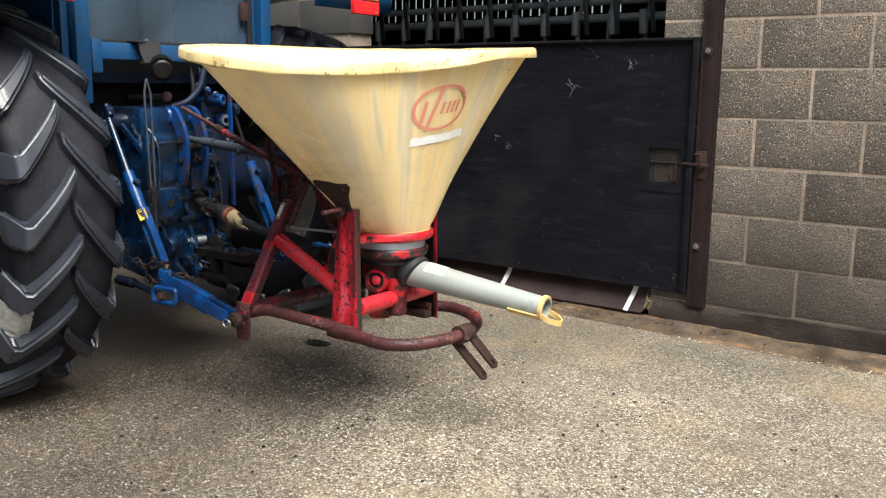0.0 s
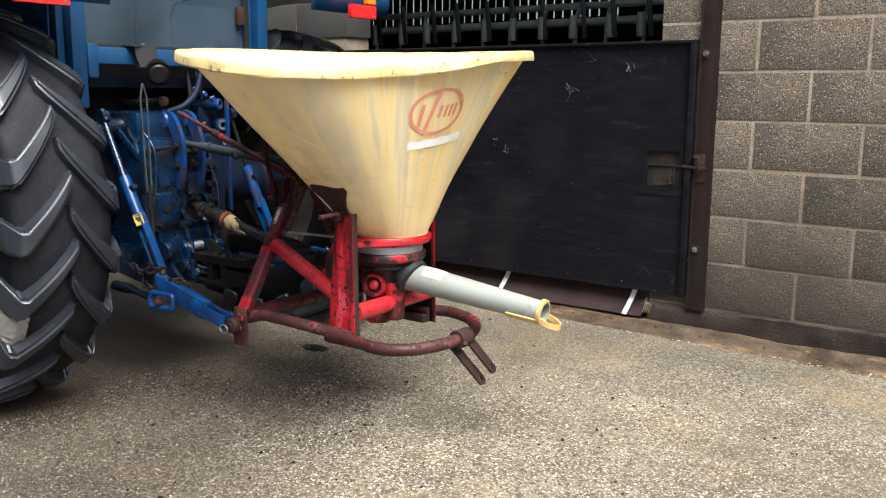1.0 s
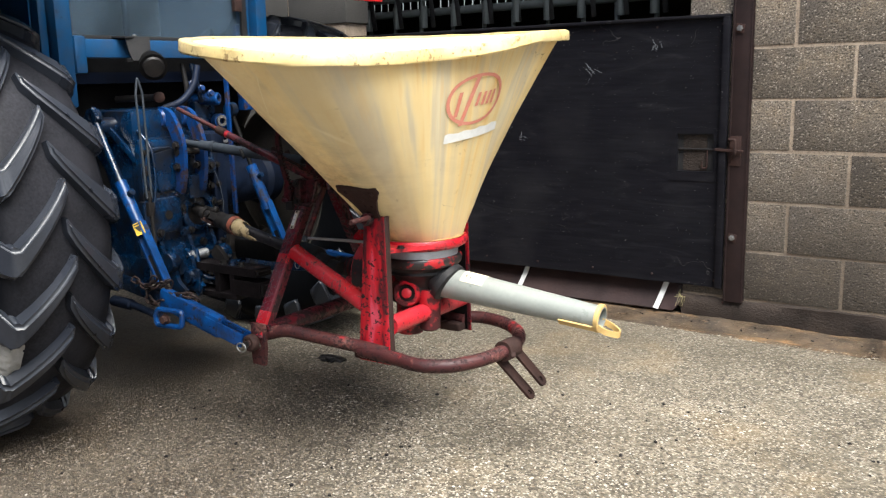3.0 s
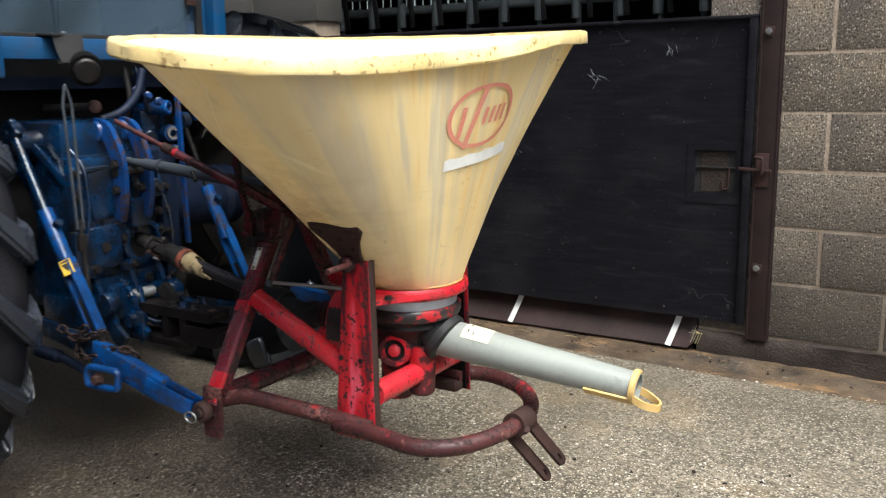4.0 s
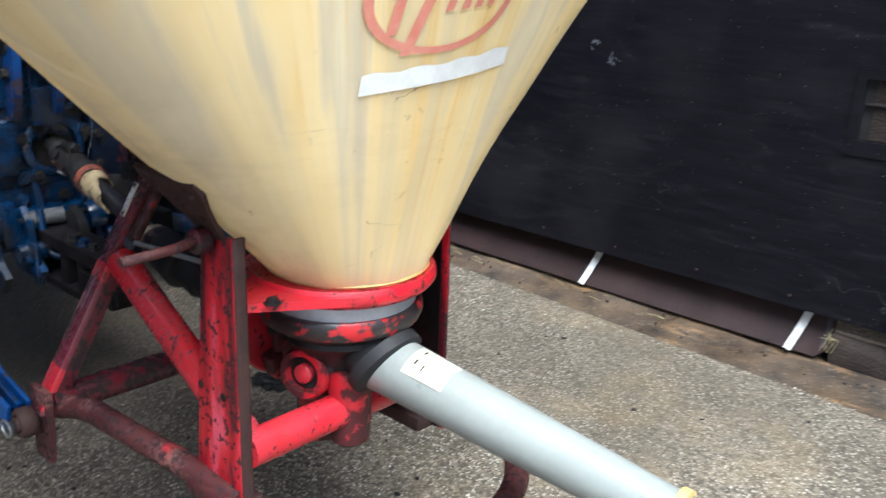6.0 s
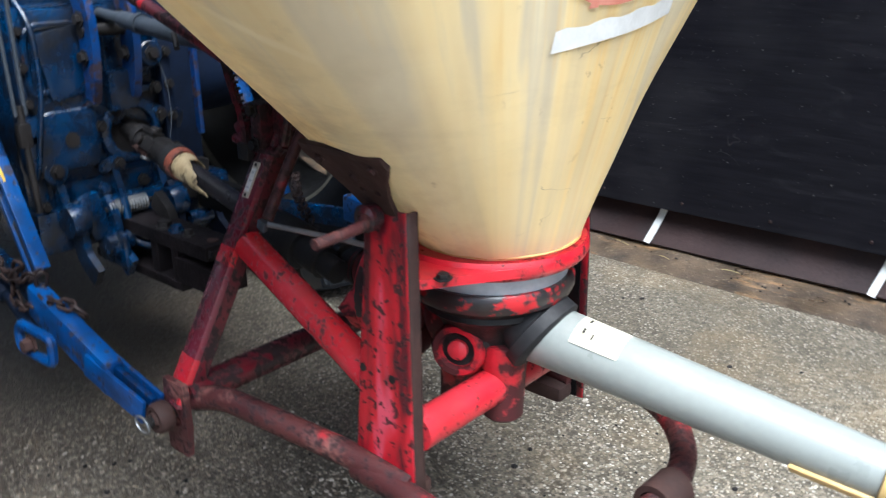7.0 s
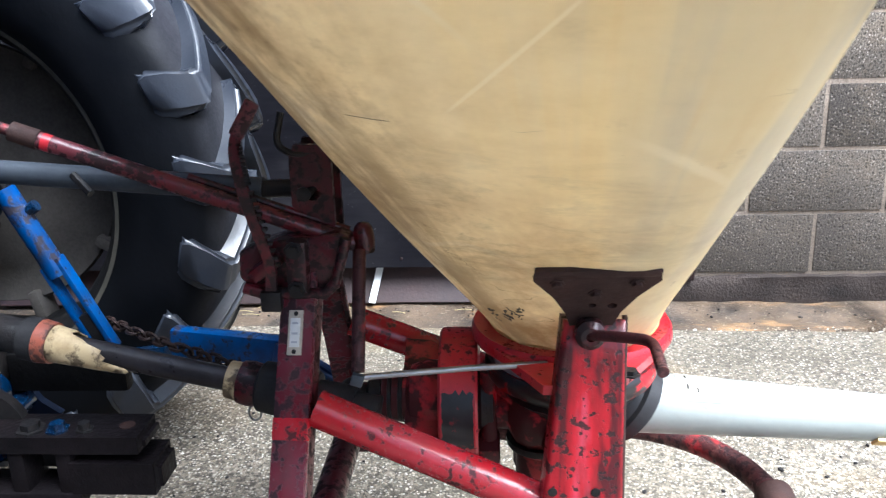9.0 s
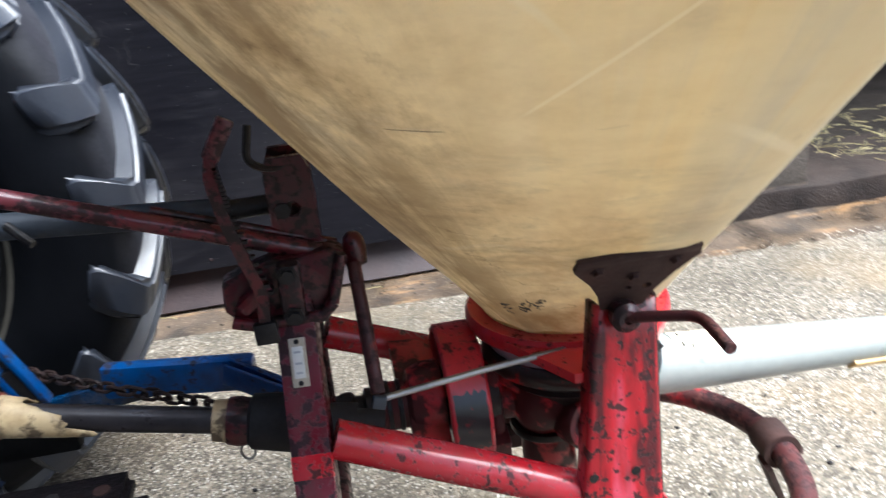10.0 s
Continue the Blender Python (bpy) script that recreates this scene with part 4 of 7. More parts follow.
def stone_chips():
    """Chips of aggregate that stand a little proud of the concrete."""
    rng = np.random.default_rng(7)
    n = 46000
    x, y = rng.uniform(-2.75, 0.75, n), rng.uniform(0.75, 3.76, n)
    r = rng.triangular(0.0016, 0.0032, 0.0076, n)
    turn, thin = rng.uniform(0, math.tau, n), rng.uniform(0.45, 0.9, n)
    base = np.array([ground_z(v) for v in y])
    a = np.arange(6) * math.tau / 6 + rng.uniform(-0.3, 0.3, (n, 6))
    grow = rng.uniform(0.75, 1.15, (n, 6)) * r[:, None]
    u, v = np.cos(a) * grow, np.sin(a) * grow * thin[:, None]
    c, q = np.cos(turn)[:, None], np.sin(turn)[:, None]
    low = np.stack([x[:, None] + c * u - q * v, y[:, None] + q * u + c * v, np.repeat(base[:, None] - 0.001, 6, 1)], -1)
    mid = np.stack([x[:, None] + 0.7 * (c * u - q * v), y[:, None] + 0.7 * (q * u + c * v), base[:, None] + r[:, None] * rng.uniform(0.14, 0.32, (n, 6))], -1)
    verts = np.concatenate([low, mid], 1).reshape(-1, 3)
    faces = []
    for k in range(n):
        o = 12 * k
        faces += [(o + j, o + (j + 1) % 6, o + 6 + (j + 1) % 6, o + 6 + j) for j in range(6)] + [tuple(range(o + 6, o + 12))]
    me = bpy.data.meshes.new("stone_chips")
    me.from_pydata(verts.tolist(), [], faces)
    me.materials.append(CHIP)
    tagged(new("stone_chips", me), "pale and brown stone chips set in the concrete", "gravel", kind="stuff")


ground()
ground_litter()
stone_chips()
block_wall("wall_right", -1.36, -0.265, 9, (-0.687, -0.917), "grey brown dense concrete block wall with pale mortar")
barn()
feed_barrier()
big_door()
door_post()
door_flap()
straw_litter()

# ---- fertiliser spreader ----
SP = thing("fertiliser_spreader", (-1.65, 2.3, 0), "old pendulum fertiliser spreader, cream hopper on a chipped red frame", "spreader")
MID = 2.295
def mirror(p):
    return (p[0], 2 * MID - p[1], p[2])


def on_hopper(s, a, out=0.0):
    """A point of the hopper's outside: s from the round neck (0) to the rounded square rim (1), a round it; out moves it off the wall."""
    end = (1 - s) ** 4
    b, r0 = s * (1 - s), 0.112 + 0.014 * end
    u = a + 0.032 * s
    c, t = math.cos(u), math.sin(u)
    hx = r0 + ((0.265 - r0) * (s + 0.002 * b) if c > 0 else (0.563 - r0) * (s + 0.261 * b))
    hy = r0 + ((0.553 - r0) * (s - 0.007 * b) if t > 0 else (0.634 - r0) * (s + 0.23 * b))
    n = 2 + 1.6 * max(s, 0.001) ** 0.70
    r = (abs(c / hx) ** n + abs(t / hy) ** n) ** (-1 / n)
    r *= 1 + s * ((0.042 - 0.209 * (1 - s)) * math.sin(2 * a) - 0.019 * math.cos(3 * a) + 0.0055 * math.sin(3 * a) + 0.069 * math.cos(4 * a) + 0.004 * math.sin(4 * a))
    z = 0.605 + 0.5914 * s + s * r * (0.061 * math.sin(a) - 0.054 * math.cos(a)) + s * s * 0.0143 * math.sin(2 * a)
    n = V((math.cos(a) * 0.78, math.sin(a) * 0.78, -0.6))
    return V((-1.6305 - 0.012 * end + r * math.cos(a), 2.334 - 0.006 * end + r * math.sin(a), z)) + n * out


def on_face(s, y, out=0.0):
    """A point of the hopper's back face at the height s, y metres across."""
    lo, hi = radians(-75), radians(75)
    for _ in range(30):
        a = (lo + hi) / 2
        lo, hi = (a, hi) if on_hopper(s, a).y < y else (lo, a)
    return on_hopper(s, lo, out)


def hopper():
    bm = bmesh.new()
    seg, lev = 96, 28
    rows = []
    for i in range(lev + 1):
        s = -0.03 + 1.03 * i / lev
        rows.append([bm.verts.new(on_hopper(s, math.tau * j / seg, 0.004 * noise.noise((3 * math.cos(math.tau * j / seg), 3 * math.sin(math.tau * j / seg), 4 * s)))) for j in range(seg)])
    inner = [[bm.verts.new(on_hopper(-0.03 + 1.03 * i / lev, math.tau * j / seg, -0.006)) for j in range(seg)] for i in range(lev, -1, -1)]
    allr = rows + inner
    for a, b in zip(allr, allr[1:]):
        for j in range(seg):
            bm.faces.new((a[j], a[(j + 1) % seg], b[(j + 1) % seg], b[j]))
    bm.verts.index_update()
    for f in bm.faces:
        f.material_index = int(all(v.index >= (lev + 1) * seg for v in f.verts))
    body = part("hopper", bm, HOPPER, SP, "weathered cream fibreglass hopper with yellow and grey streaks")
    body.data.materials.append(HOPPER_IN)
    part("hopper_floor", lathe([(0.125, 0.598), (0.0, 0.598), (0, 0.594), (0.125, 0.594)], (-1.633, 2.33, 0), seg=32), GALV, body, "dull metal floor of the hopper")
    # rolled rim
    pts = []
    for j in range(72):
        a = math.tau * j / 72
        pts.append(on_hopper(1.0, a, 0.006) + V((0, 0, 0.004 * noise.noise((5 * math.cos(a), 5 * math.sin(a), 2)))))
    bm = bmesh.new()
    prof = [(-0.010, 0.014), (0.016, 0.017), (0.022, 0.015), (0.025, 0.011), (0.027, -0.012), (0.024, -0.017), (0.008, -0.016), (-0.006, -0.006)]
    rings = []
    for j, p in enumerate(pts):
        a = math.tau * j / 72
        k = 1 + 0.12 * noise.noise((7 * math.cos(a), 7 * math.sin(a), 9))
        rings.append([bm.verts.new(p + V((math.cos(a) * u * k, math.sin(a) * u * k, v * k))) for u, v in prof])
    for j in range(72):
        r, q = rings[j], rings[(j + 1) % 72]
        for i in range(len(prof)):
            bm.faces.new((r[i], q[i], q[(i + 1) % len(prof)], r[(i + 1) % len(prof)]))
    part("rim", bm, RIM_CREAM, body, "thick yellowed cream rim, chipped and flexed", smooth=32)

    def patch(name, s0, s1, a0, a1, mat, label, inside=None, lift=0.0022, ns=8, na=16, skew=0.0):
        bm = bmesh.new()
        grid = [[bm.verts.new(on_hopper(s0 + (s1 - s0) * i / ns + skew * (j / na - 0.5), a0 + (a1 - a0) * j / na, lift)) for j in range(na + 1)] for i in range(ns + 1)]
        for i in range(ns):
            for j in range(na):
                bm.faces.new((grid[i][j], grid[i][j + 1], grid[i + 1][j + 1], grid[i + 1][j]))
        return part(name, bm, mat, body, label)

    # maker's badge: an oval ring with plain strokes
    def face_patch(name, mat, label, points, lift=0.0034):
        bm = bmesh.new()
        grid = [[bm.verts.new(on_face(s, y, lift)) for s, y in row] for row in points]
        for r, q in zip(grid, grid[1:]):
            for j in range(len(r) - 1):
                bm.faces.new((r[j], r[j + 1], q[j + 1], q[j]))
        return part(name, bm, mat, body, label)

    cs, cy, rs, ry = 0.745, 2.278, 0.128, 0.128
    face_patch("badge_ring", PRINT, "faded red oval ring of the maker's badge", [[(cs + rs * k * math.sin(t), cy + ry * k * math.cos(t)) for t in (math.tau * i / 56 for i in range(57))] for k in (0.88, 1.0)])
    for u, w, lo, hi, tilt in ((-0.22, 0.065, -0.98, 0.96, 0.20), (-0.56, 0.06, -0.60, 0.36, 0.10), (0.06, 0.05, -0.28, 0.24, 0.12), (0.26, 0.05, -0.28, 0.24, 0.12), (0.44, 0.05, -0.28, 0.24, 0.12), (0.62, 0.05, -0.28, 0.24, 0.12)):
        face_patch("badge_stroke", PRINT, "", [[(cs + rs * (lo + (hi - lo) * i / 5), cy + ry * (u + w * e + tilt * (lo + (hi - lo) * i / 5))) for i in range(6)] for e in (-1, 0, 1)])
    face_patch("label_strip", PAPER, "peeling white label strip", [[(0.538 + 0.046 * e + 0.016 * (i / 14) + 0.004 * math.sin(i * 1.7) * e, 2.165 + 0.272 * i / 14) for i in range(15)] for e in (0, 0.5, 1)])
    for i in range(26):
        a = radians(random.uniform(-133, -114))
        s = 0.125 + 0.0016 * (math.degrees(a) + 123) + random.uniform(-0.022, 0.022)
        patch("scribble", s, s + random.uniform(0.003, 0.012), a, a + radians(random.uniform(0.5, 2.6)), INK, "", lift=0.0012, ns=1, na=2, skew=random.uniform(-0.012, 0.012))
    return body


def ring_and_hub():
    c = V((-1.647, 2.318, 0))
    r = 0.152
    ring = part("hopper_ring", lathe([(0.085, 0.588), (0.085, 0.604), (r - 0.012, 0.606), (r - 0.004, 0.610), (r, 0.603), (r + 0.001, 0.592), (r - 0.004, 0.584), (r - 0.014, 0.578), (0.085, 0.578)], c, seg=48, closed=True), BRIGHT, SP, "red steel ring that carries the hopper")
    part("sealant", tube([on_hopper(0.004, math.tau * i / 48, 0.001) + V((0, 0, 0.003)) for i in range(48)], 0.0028, 6, closed=True), YELLOW, SP, "dirty cream bead round the hopper's neck")
    for sgn in (-1, 1):
        y = MID + sgn * 0.205
        bm = plate([(-0.055, 0.012), (0.040, 0.012), (0.126, 0.146), (0.10, 0.17), (-0.10, 0.17), (-0.124, 0.14)], 0.014, (-1.645, y, 0.596), (1, 0, 0), (0, -sgn, 0))
        part("ring_ear", bm, BRIGHT, ring)
        part("bolt", bolt((-1.582 if sgn < 0 else -1.70, y - sgn * 0.045, 0.602), (0, 0, 1)), GREASE, ring)
    part("collar", lathe([(0.120, 0.576), (0.122, 0.57), (0.122, 0.552), (0.118, 0.548)], c, seg=40), GALV, SP, "scuffed grey metal collar")
    part("drive_disc", lathe([(0.05, 0.552), (0.128, 0.552), (0.133, 0.546), (0.133, 0.532), (0.128, 0.522), (0.05, 0.518)], c, seg=40), painted("black_disc_with_red_traces", (0.015, 0.013, 0.013), (0.03, 0.02, 0.02), (0.45, 0.010, 0.015), 0.625, 40, 0.35), SP, "black disc with traces of red paint")
    part("hub_cone", lathe([(0.108, 0.530), (0.112, 0.516), (0.104, 0.505), (0.106, 0.497), (0.085, 0.48), (0.07, 0.45), (0.055, 0.41), (0, 0.40)], c, seg=32), GREASE, SP, "greasy black hub under the hopper")


def spout():
    a = V((-1.585, 2.322, 0.468))
    tip = V((-1.045, 2.365, 0.405))
    d = (tip - a).normalized()
    side = V((0, 0, 1)).cross(d).normalized()
    up = d.cross(side)
    tilt = (d * 0.85 + up * 0.5).normalized()
    part("spout_boot", lathe([(0.03, -0.06), (0.050, -0.055), (0.057, -0.014), (0.066, -0.011), (0.067, 0.008), (0.060, 0.013), (0.03, 0.016)], a + d * 0.037, (d * 0.87 - up * 0.46).normalized(), 28), BLACK, SP, "black rubber boot of the spout")
    n = 14
    bm = bmesh.new()
    seg = 28
    L = (tip - a).length
    outer, inner = [], []
    for i in range(n + 1):
        s = 0.005 + (L - 0.005) * i / n
        k = 1 - 0.30 * i / n
        for rows, rr in ((outer, 0.050 * k), (inner, 0.044 * k)):
            rows.append([bm.verts.new(a + d * s + rr * (math.cos(t) * side + math.sin(t) * up)) for t in (math.tau * j / seg for j in range(seg))])
    rows = outer + inner[::-1]
    for r, q in zip(rows, rows[1:]):
        for j in range(seg):
            bm.faces.new((r[j], r[(j + 1) % seg], q[(j + 1) % seg], q[j]))
    pipe = part("spout", bm, SPOUT, SP, "grey white plastic swinging spout")
    bm = bmesh.new()
    g = [[bm.verts.new(a + d * s + (0.0508 - 0.05 * 0.30 * (s - 0.03) / (L - 0.03)) * (math.cos(t) * side + math.sin(t) * up)) for t in (radians(76 + 14 * j) for j in range(6))] for s in (0.10, 0.125, 0.15, 0.175)]
    for r, q in zip(g, g[1:]):
        for j in range(5):
            bm.faces.new((r[j], r[j + 1], q[j + 1], q[j]))
    label = part("sticker", bm, STICKER, pipe, "torn cream paper sticker with black print")
    for s0, w0, t0 in ((0.112, 0.004, 84), (0.112, 0.004, 112), (0.128, 0.003, 118)):
        bm = bmesh.new()
        g = [[bm.verts.new(a + d * s + (0.0515 - 0.015 * (s - 0.03) / (L - 0.03)) * (math.cos(t) * side + math.sin(t) * up)) for t in (radians(t0 + 4 * j) for j in range(4))] for s in (s0, s0 + w0)]
        for j in range(3):
            bm.faces.new((g[0][j], g[0][j + 1], g[1][j + 1], g[1][j]))
        part("print_bar", bm, INK, label)
    # yellow tip: a stiffening strip underneath and a loop round the mouth
    r1 = 0.036
    mouth = a + d * (L - 0.01)
    part("tip_ring", lathe([(r1, -0.006), (r1 + 0.006, -0.004), (r1 + 0.006, 0.008), (r1, 0.01)], mouth, d, 28, closed=True), YELLOW, SP, "yellow plastic mouth ring of the spout")
    pts = [mouth + side * 0.03 + up * -0.015, mouth + side * 0.036 + d * 0.03 - up * 0.026, mouth + d * 0.062 + side * 0.018 - up * 0.034, mouth + d * 0.066 - side * 0.01 - up * 0.034, mouth + d * 0.035 - side * 0.036 - up * 0.026, mouth - side * 0.03 - up * 0.015]
    part("tip_loop", strip(rounded(pts, 0.03), 0.005, 0.017, up), YELLOW, SP, "yellow plastic loop at the spout's mouth")
    part("tip_strip", span(a + d * (L - 0.12) - up * 0.028 - side * 0.029, mouth - up * 0.0265 - side * 0.027, 0.024, 0.006, 0.002, -side - up), YELLOW, SP, "yellow plastic strip under the spout")


def columns():
    for sgn in (-1, 1):
        y = MID + sgn * 0.213
        xc = -1.642
        bm = bmesh.new()
        rows = []
        for n in range(9):
            z = 0.256 + 0.446 * n / 8
            k = n / 8
            lo, hi = -0.077 + 0.043 * k, (0.053 if sgn < 0 else 0.060) - 0.006 * k
            r, pts = 0.008, []
            pts += [(lo - 0.003, 0.026), (lo - 0.001, 0.018)]
            pts += [(lo + r - r * math.cos(t), r - r * math.sin(t)) for t in (radians(15 * m) for m in range(7))]
            pts += [(lo + (hi - lo) * f, 0.0008 * noise.noise((f * 3, z * 9, sgn))) for f in (0.3, 0.5, 0.7)]
            pts += [(hi - r + r * math.sin(t), r - r * math.cos(t)) for t in (radians(15 * m) for m in range(7))]
            pts += [(hi, 0.015), (hi, 0.019)]
            rows.append([bm.verts.new((xc + u, y + (w if sgn < 0 else w * 0.22), z)) for u, w in pts])
        for p, q in zip(rows, rows[1:]):
            for m in range(len(p) - 1):
                bm.faces.new((p[m], p[m + 1], q[m + 1], q[m]))
        col = part("column", bm, COLUMN, SP, "tapered red steel column, paint chipped to dark rust", smooth=50)
        wall = col.modifiers.new("thick", "SOLIDIFY")
        wall.thickness, wall.offset = 0.006, -1 if sgn < 0 else 1
        if sgn > 0:
            part("inner_face", plate([(-0.062, 0.262), (0.052, 0.262), (0.046, 0.698), (-0.026, 0.698)], 0.002, (xc, y - 0.009, 0), (1, 0, 0), (0, 0, 1)), NEAR_BLACK, col, "near black inner face of the column")
        # the fold away from the tractor: brown rust near, dull dark red far
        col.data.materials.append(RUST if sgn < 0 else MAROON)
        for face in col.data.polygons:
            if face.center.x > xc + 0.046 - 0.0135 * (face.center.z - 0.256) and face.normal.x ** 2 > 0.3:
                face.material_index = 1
        for u in (-0.046, 0.011):
            part("bolt_hole", lathe([(0, 0), (0.0065, 0), (0.0065, 0.0012), (0, 0.0012)], (xc + u, y + sgn * 0.0006, 0.456), (0, sgn, 0), 12), GREASE, col)
        part("column_foot", box((0.135, 0.05, 0.03), (xc - 0.025, y - sgn * 0.022, 0.272), None, 0.01), RUST, col)
        # bracket that grips the hopper
        w = 1 if sgn < 0 else -1
        bout = [(-0.022, 0.668), (0.022, 0.668), (0.034, 0.72), (0.05, 0.755), (0.074, 0.79), (0.072, 0.802), (0.035, 0.805), (0.0, 0.806), (-0.035, 0.805), (-0.072, 0.802), (-0.074, 0.79), (-0.05, 0.755), (-0.034, 0.72)]
        bm = plate([(u * w, z - 0.735) for u, z in bout], 0.007, (xc, y + sgn * 0.025, 0.735), (w, 0, 0), (0, sgn * 0.75, 1), [disc_points(0.006, 10, (0.022, 0.0)), disc_points(0.005, 10, (-0.002, 0.001))])
        br = part("hopper_bracket", bm, RUST, SP, "dark rusted steel bracket bolted to the hopper", smooth=30)
        top = V((xc, y + sgn * 0.025, 0.735)) + V((0, sgn * 0.75, 1)).normalized() * 0.068
        part("bracket_lip", span(top - V((0.073, 0, 0)), top + V((0.073, 0, 0)), 0.008, 0.014, 0.003, (0, sgn * 0.75, 1)), RUST, br)
        for x, h in ((-0.046, 0.050), (0.046, 0.050), (0.0, 0.028)):
            part("bolt", bolt(V((xc + x, y + sgn * 0.025, 0.735)) + V((0, sgn * 0.75, 1)).normalized() * h + V((0, sgn, -0.75)).normalized() * 0.0035, (0, sgn, -0.75), 0.006, 0.006), RUST, br)
    # bent locking handle on the near column
    y = MID - 0.213
    nut = part("pivot_boss", lathe([(0, 0), (0.017, 0), (0.019, 0.004), (0.019, 0.02), (0.012, 0.026), (0.006, 0.026), (0.006, 0.012), (0, 0.012)], (-1.645, y - 0.008, 0.694), (0, -1, 0), 18), MAROON, SP, "dark red pivot boss")
    part("locking_handle", tube(rounded([(-1.645, y - 0.026, 0.694), (-1.612, y - 0.060, 0.706), (-1.581, y - 0.088, 0.714), (-1.583, y - 0.165, 0.711)], 0.022), 0.0068, 12), RUSTY, nut, "bent rusty locking handle")


def frame_tubes():
    for k in (0, 1):
        f = (lambda p: p) if k == 0 else mirror
        sgn = 1 if k else -1
        # upright leg of the A frame with its bright band
        a, b = f((-2.037, 2.222, 0.722)), f((-2.05, 1.985, 0.30))
        leg = part("a_frame_leg", span(a, b, 0.052, 0.012, 0.003, (-0.2, sgn * 0.83, 0.5)), PURPLE, SP, "flat faded red upright of the A frame, with the sky's sheen in its colour", smooth=30)
        part("leg_rib", span(V(a) + V((0.024, -sgn * 0.012, 0.006)), V(b) + V((0.024, -sgn * 0.012, 0.006)), 0.007, 0.03, 0.002, (-0.2, sgn * 0.83, 0.5)), MAROON, leg)
        A, B = V(a), V(b)
        off = V((-0.2, sgn * 0.83, 0.5)).normalized() * 0.0005
        part("bright_band", span(A.lerp(B, 0.42) + off, A.lerp(B, 0.485) + off, 0.0535, 0.0125, 0.003, (-0.2, sgn * 0.83, 0.5)), RED, leg, "bright red band of newer paint")
        part("bright_band", span(A.lerp(B, 0.82) + off, A.lerp(B, 0.985) + off, 0.0535, 0.0125, 0.003, (-0.2, sgn * 0.83, 0.5)), RED, leg, "bright red band of newer paint")
        if k == 0:
            up = (-0.2, sgn * 0.83, 0.5)
            mp = part("maker_plate", span(A.lerp(B, 0.115) + off * 13, A.lerp(B, 0.245) + off * 13, 0.022, 0.003, 0.001, up), BRASS, leg, "small pale riveted maker's plate")
            part("plate_panel", span(A.lerp(B, 0.138) + off * 16.5, A.lerp(B, 0.222) + off * 16.5, 0.015, 0.0012, 0.0003, up), PAPER, mp)
            for f0 in (0.125, 0.235):
                part("rivet", lathe([(0, 0), (0.0035, 0), (0.0025, 0.002), (0, 0.0025)], A.lerp(B, f0) + off * 16, up, 10), GREASE, mp)
            for f0 in (0.15, 0.18, 0.205):
                part("print_line", span(A.lerp(B, f0) + off * 18, A.lerp(B, f0 + 0.006) + off * 18, 0.009, 0.0004, 0, up), GALV, mp)
        # lug for the lower link
        lug = plate([(-0.03, -0.075), (0.022, -0.075), (0.03, -0.02), (0.028, 0.06), (-0.028, 0.06), (-0.034, -0.02)], 0.012, f((-2.045, 1.99, 0.285)), (1, 0, 0), (0, 0, 1), [disc_points(0.012, 12, (0, -0.012))])
        part("link_lug", lug, RUSTY, SP, "rusty lug plate for the lower link", smooth=30)
        part("side_tube", tube(rounded([f((-2.035, 2.015, 0.305)), f((-1.97, 2.03, 0.325)), f((-1.72, 2.075, 0.30)), f((-1.60, 2.085, 0.292))], 0.05), 0.0205, 16), RUSTY, SP, "rusty red side tube of the frame")
        part("strut", tube([f((-2.012, 2.136, 0.5527)), f((-1.60, 2.110, 0.372))], 0.0265, 20), RED, SP, "bright red diagonal strut")
    part("bottom_bar", tube([(-2.035, 2.0, 0.318), (-2.035, 2 * MID - 2.0, 0.318)], 0.026, 16), MAROON, SP, "dark red cross bar at the foot of the A frame")
    part("cross_tube", tube([(-1.605, 2.10, 0.372), (-1.605, 2 * MID - 2.10, 0.372)], 0.0285, 20), BRIGHT, SP, "bright red cross tube between the columns")
    part("cross_tube_boss", lathe([(0, 0.310), (0.026, 0.311), (0.033, 0.318), (0.034, 0.345), (0.036, 0.40), (0.040, 0.425), (0.040, 0.445), (0, 0.447)], (-1.602, 2.30, 0), (0, 0, 1), 24), GREASY_RED, SP, "red bearing boss on the cross tube, caked in black grease")
    # hoop
    near = [(-1.70, 2.075, 0.288), (-1.58, 2.070, 0.286), (-1.465, 2.050, 0.285), (-1.385, 2.085, 0.287), (-1.335, 2.165, 0.290), (-1.313, 2.265, 0.292)]
    far = [(-1.575 + 0.262 * math.cos(t), MID + 0.262 * math.sin(t), 0.292) for t in (radians(8 + 16 * i) for i in range(6))]
    pts = rounded(near + far + [(-1.62, MID + 0.24, 0.292), (-1.70, MID + 0.22, 0.290)], 0.09, 6)
    part("hoop", tube(pts, 0.0205, 16), RUSTY, SP, "bent rusty tube hoop at the back")
    h = V((-1.313, MID, 0.292))
    part("clamp", lathe([(0.0215, -0.03), (0.031, -0.03), (0.031, 0.03), (0.0215, 0.03)], h + V((-0.002, 0.0, 0)), (0.05, 1, 0), 20, closed=True), RUST, SP, "rusted clamp round the hoop")
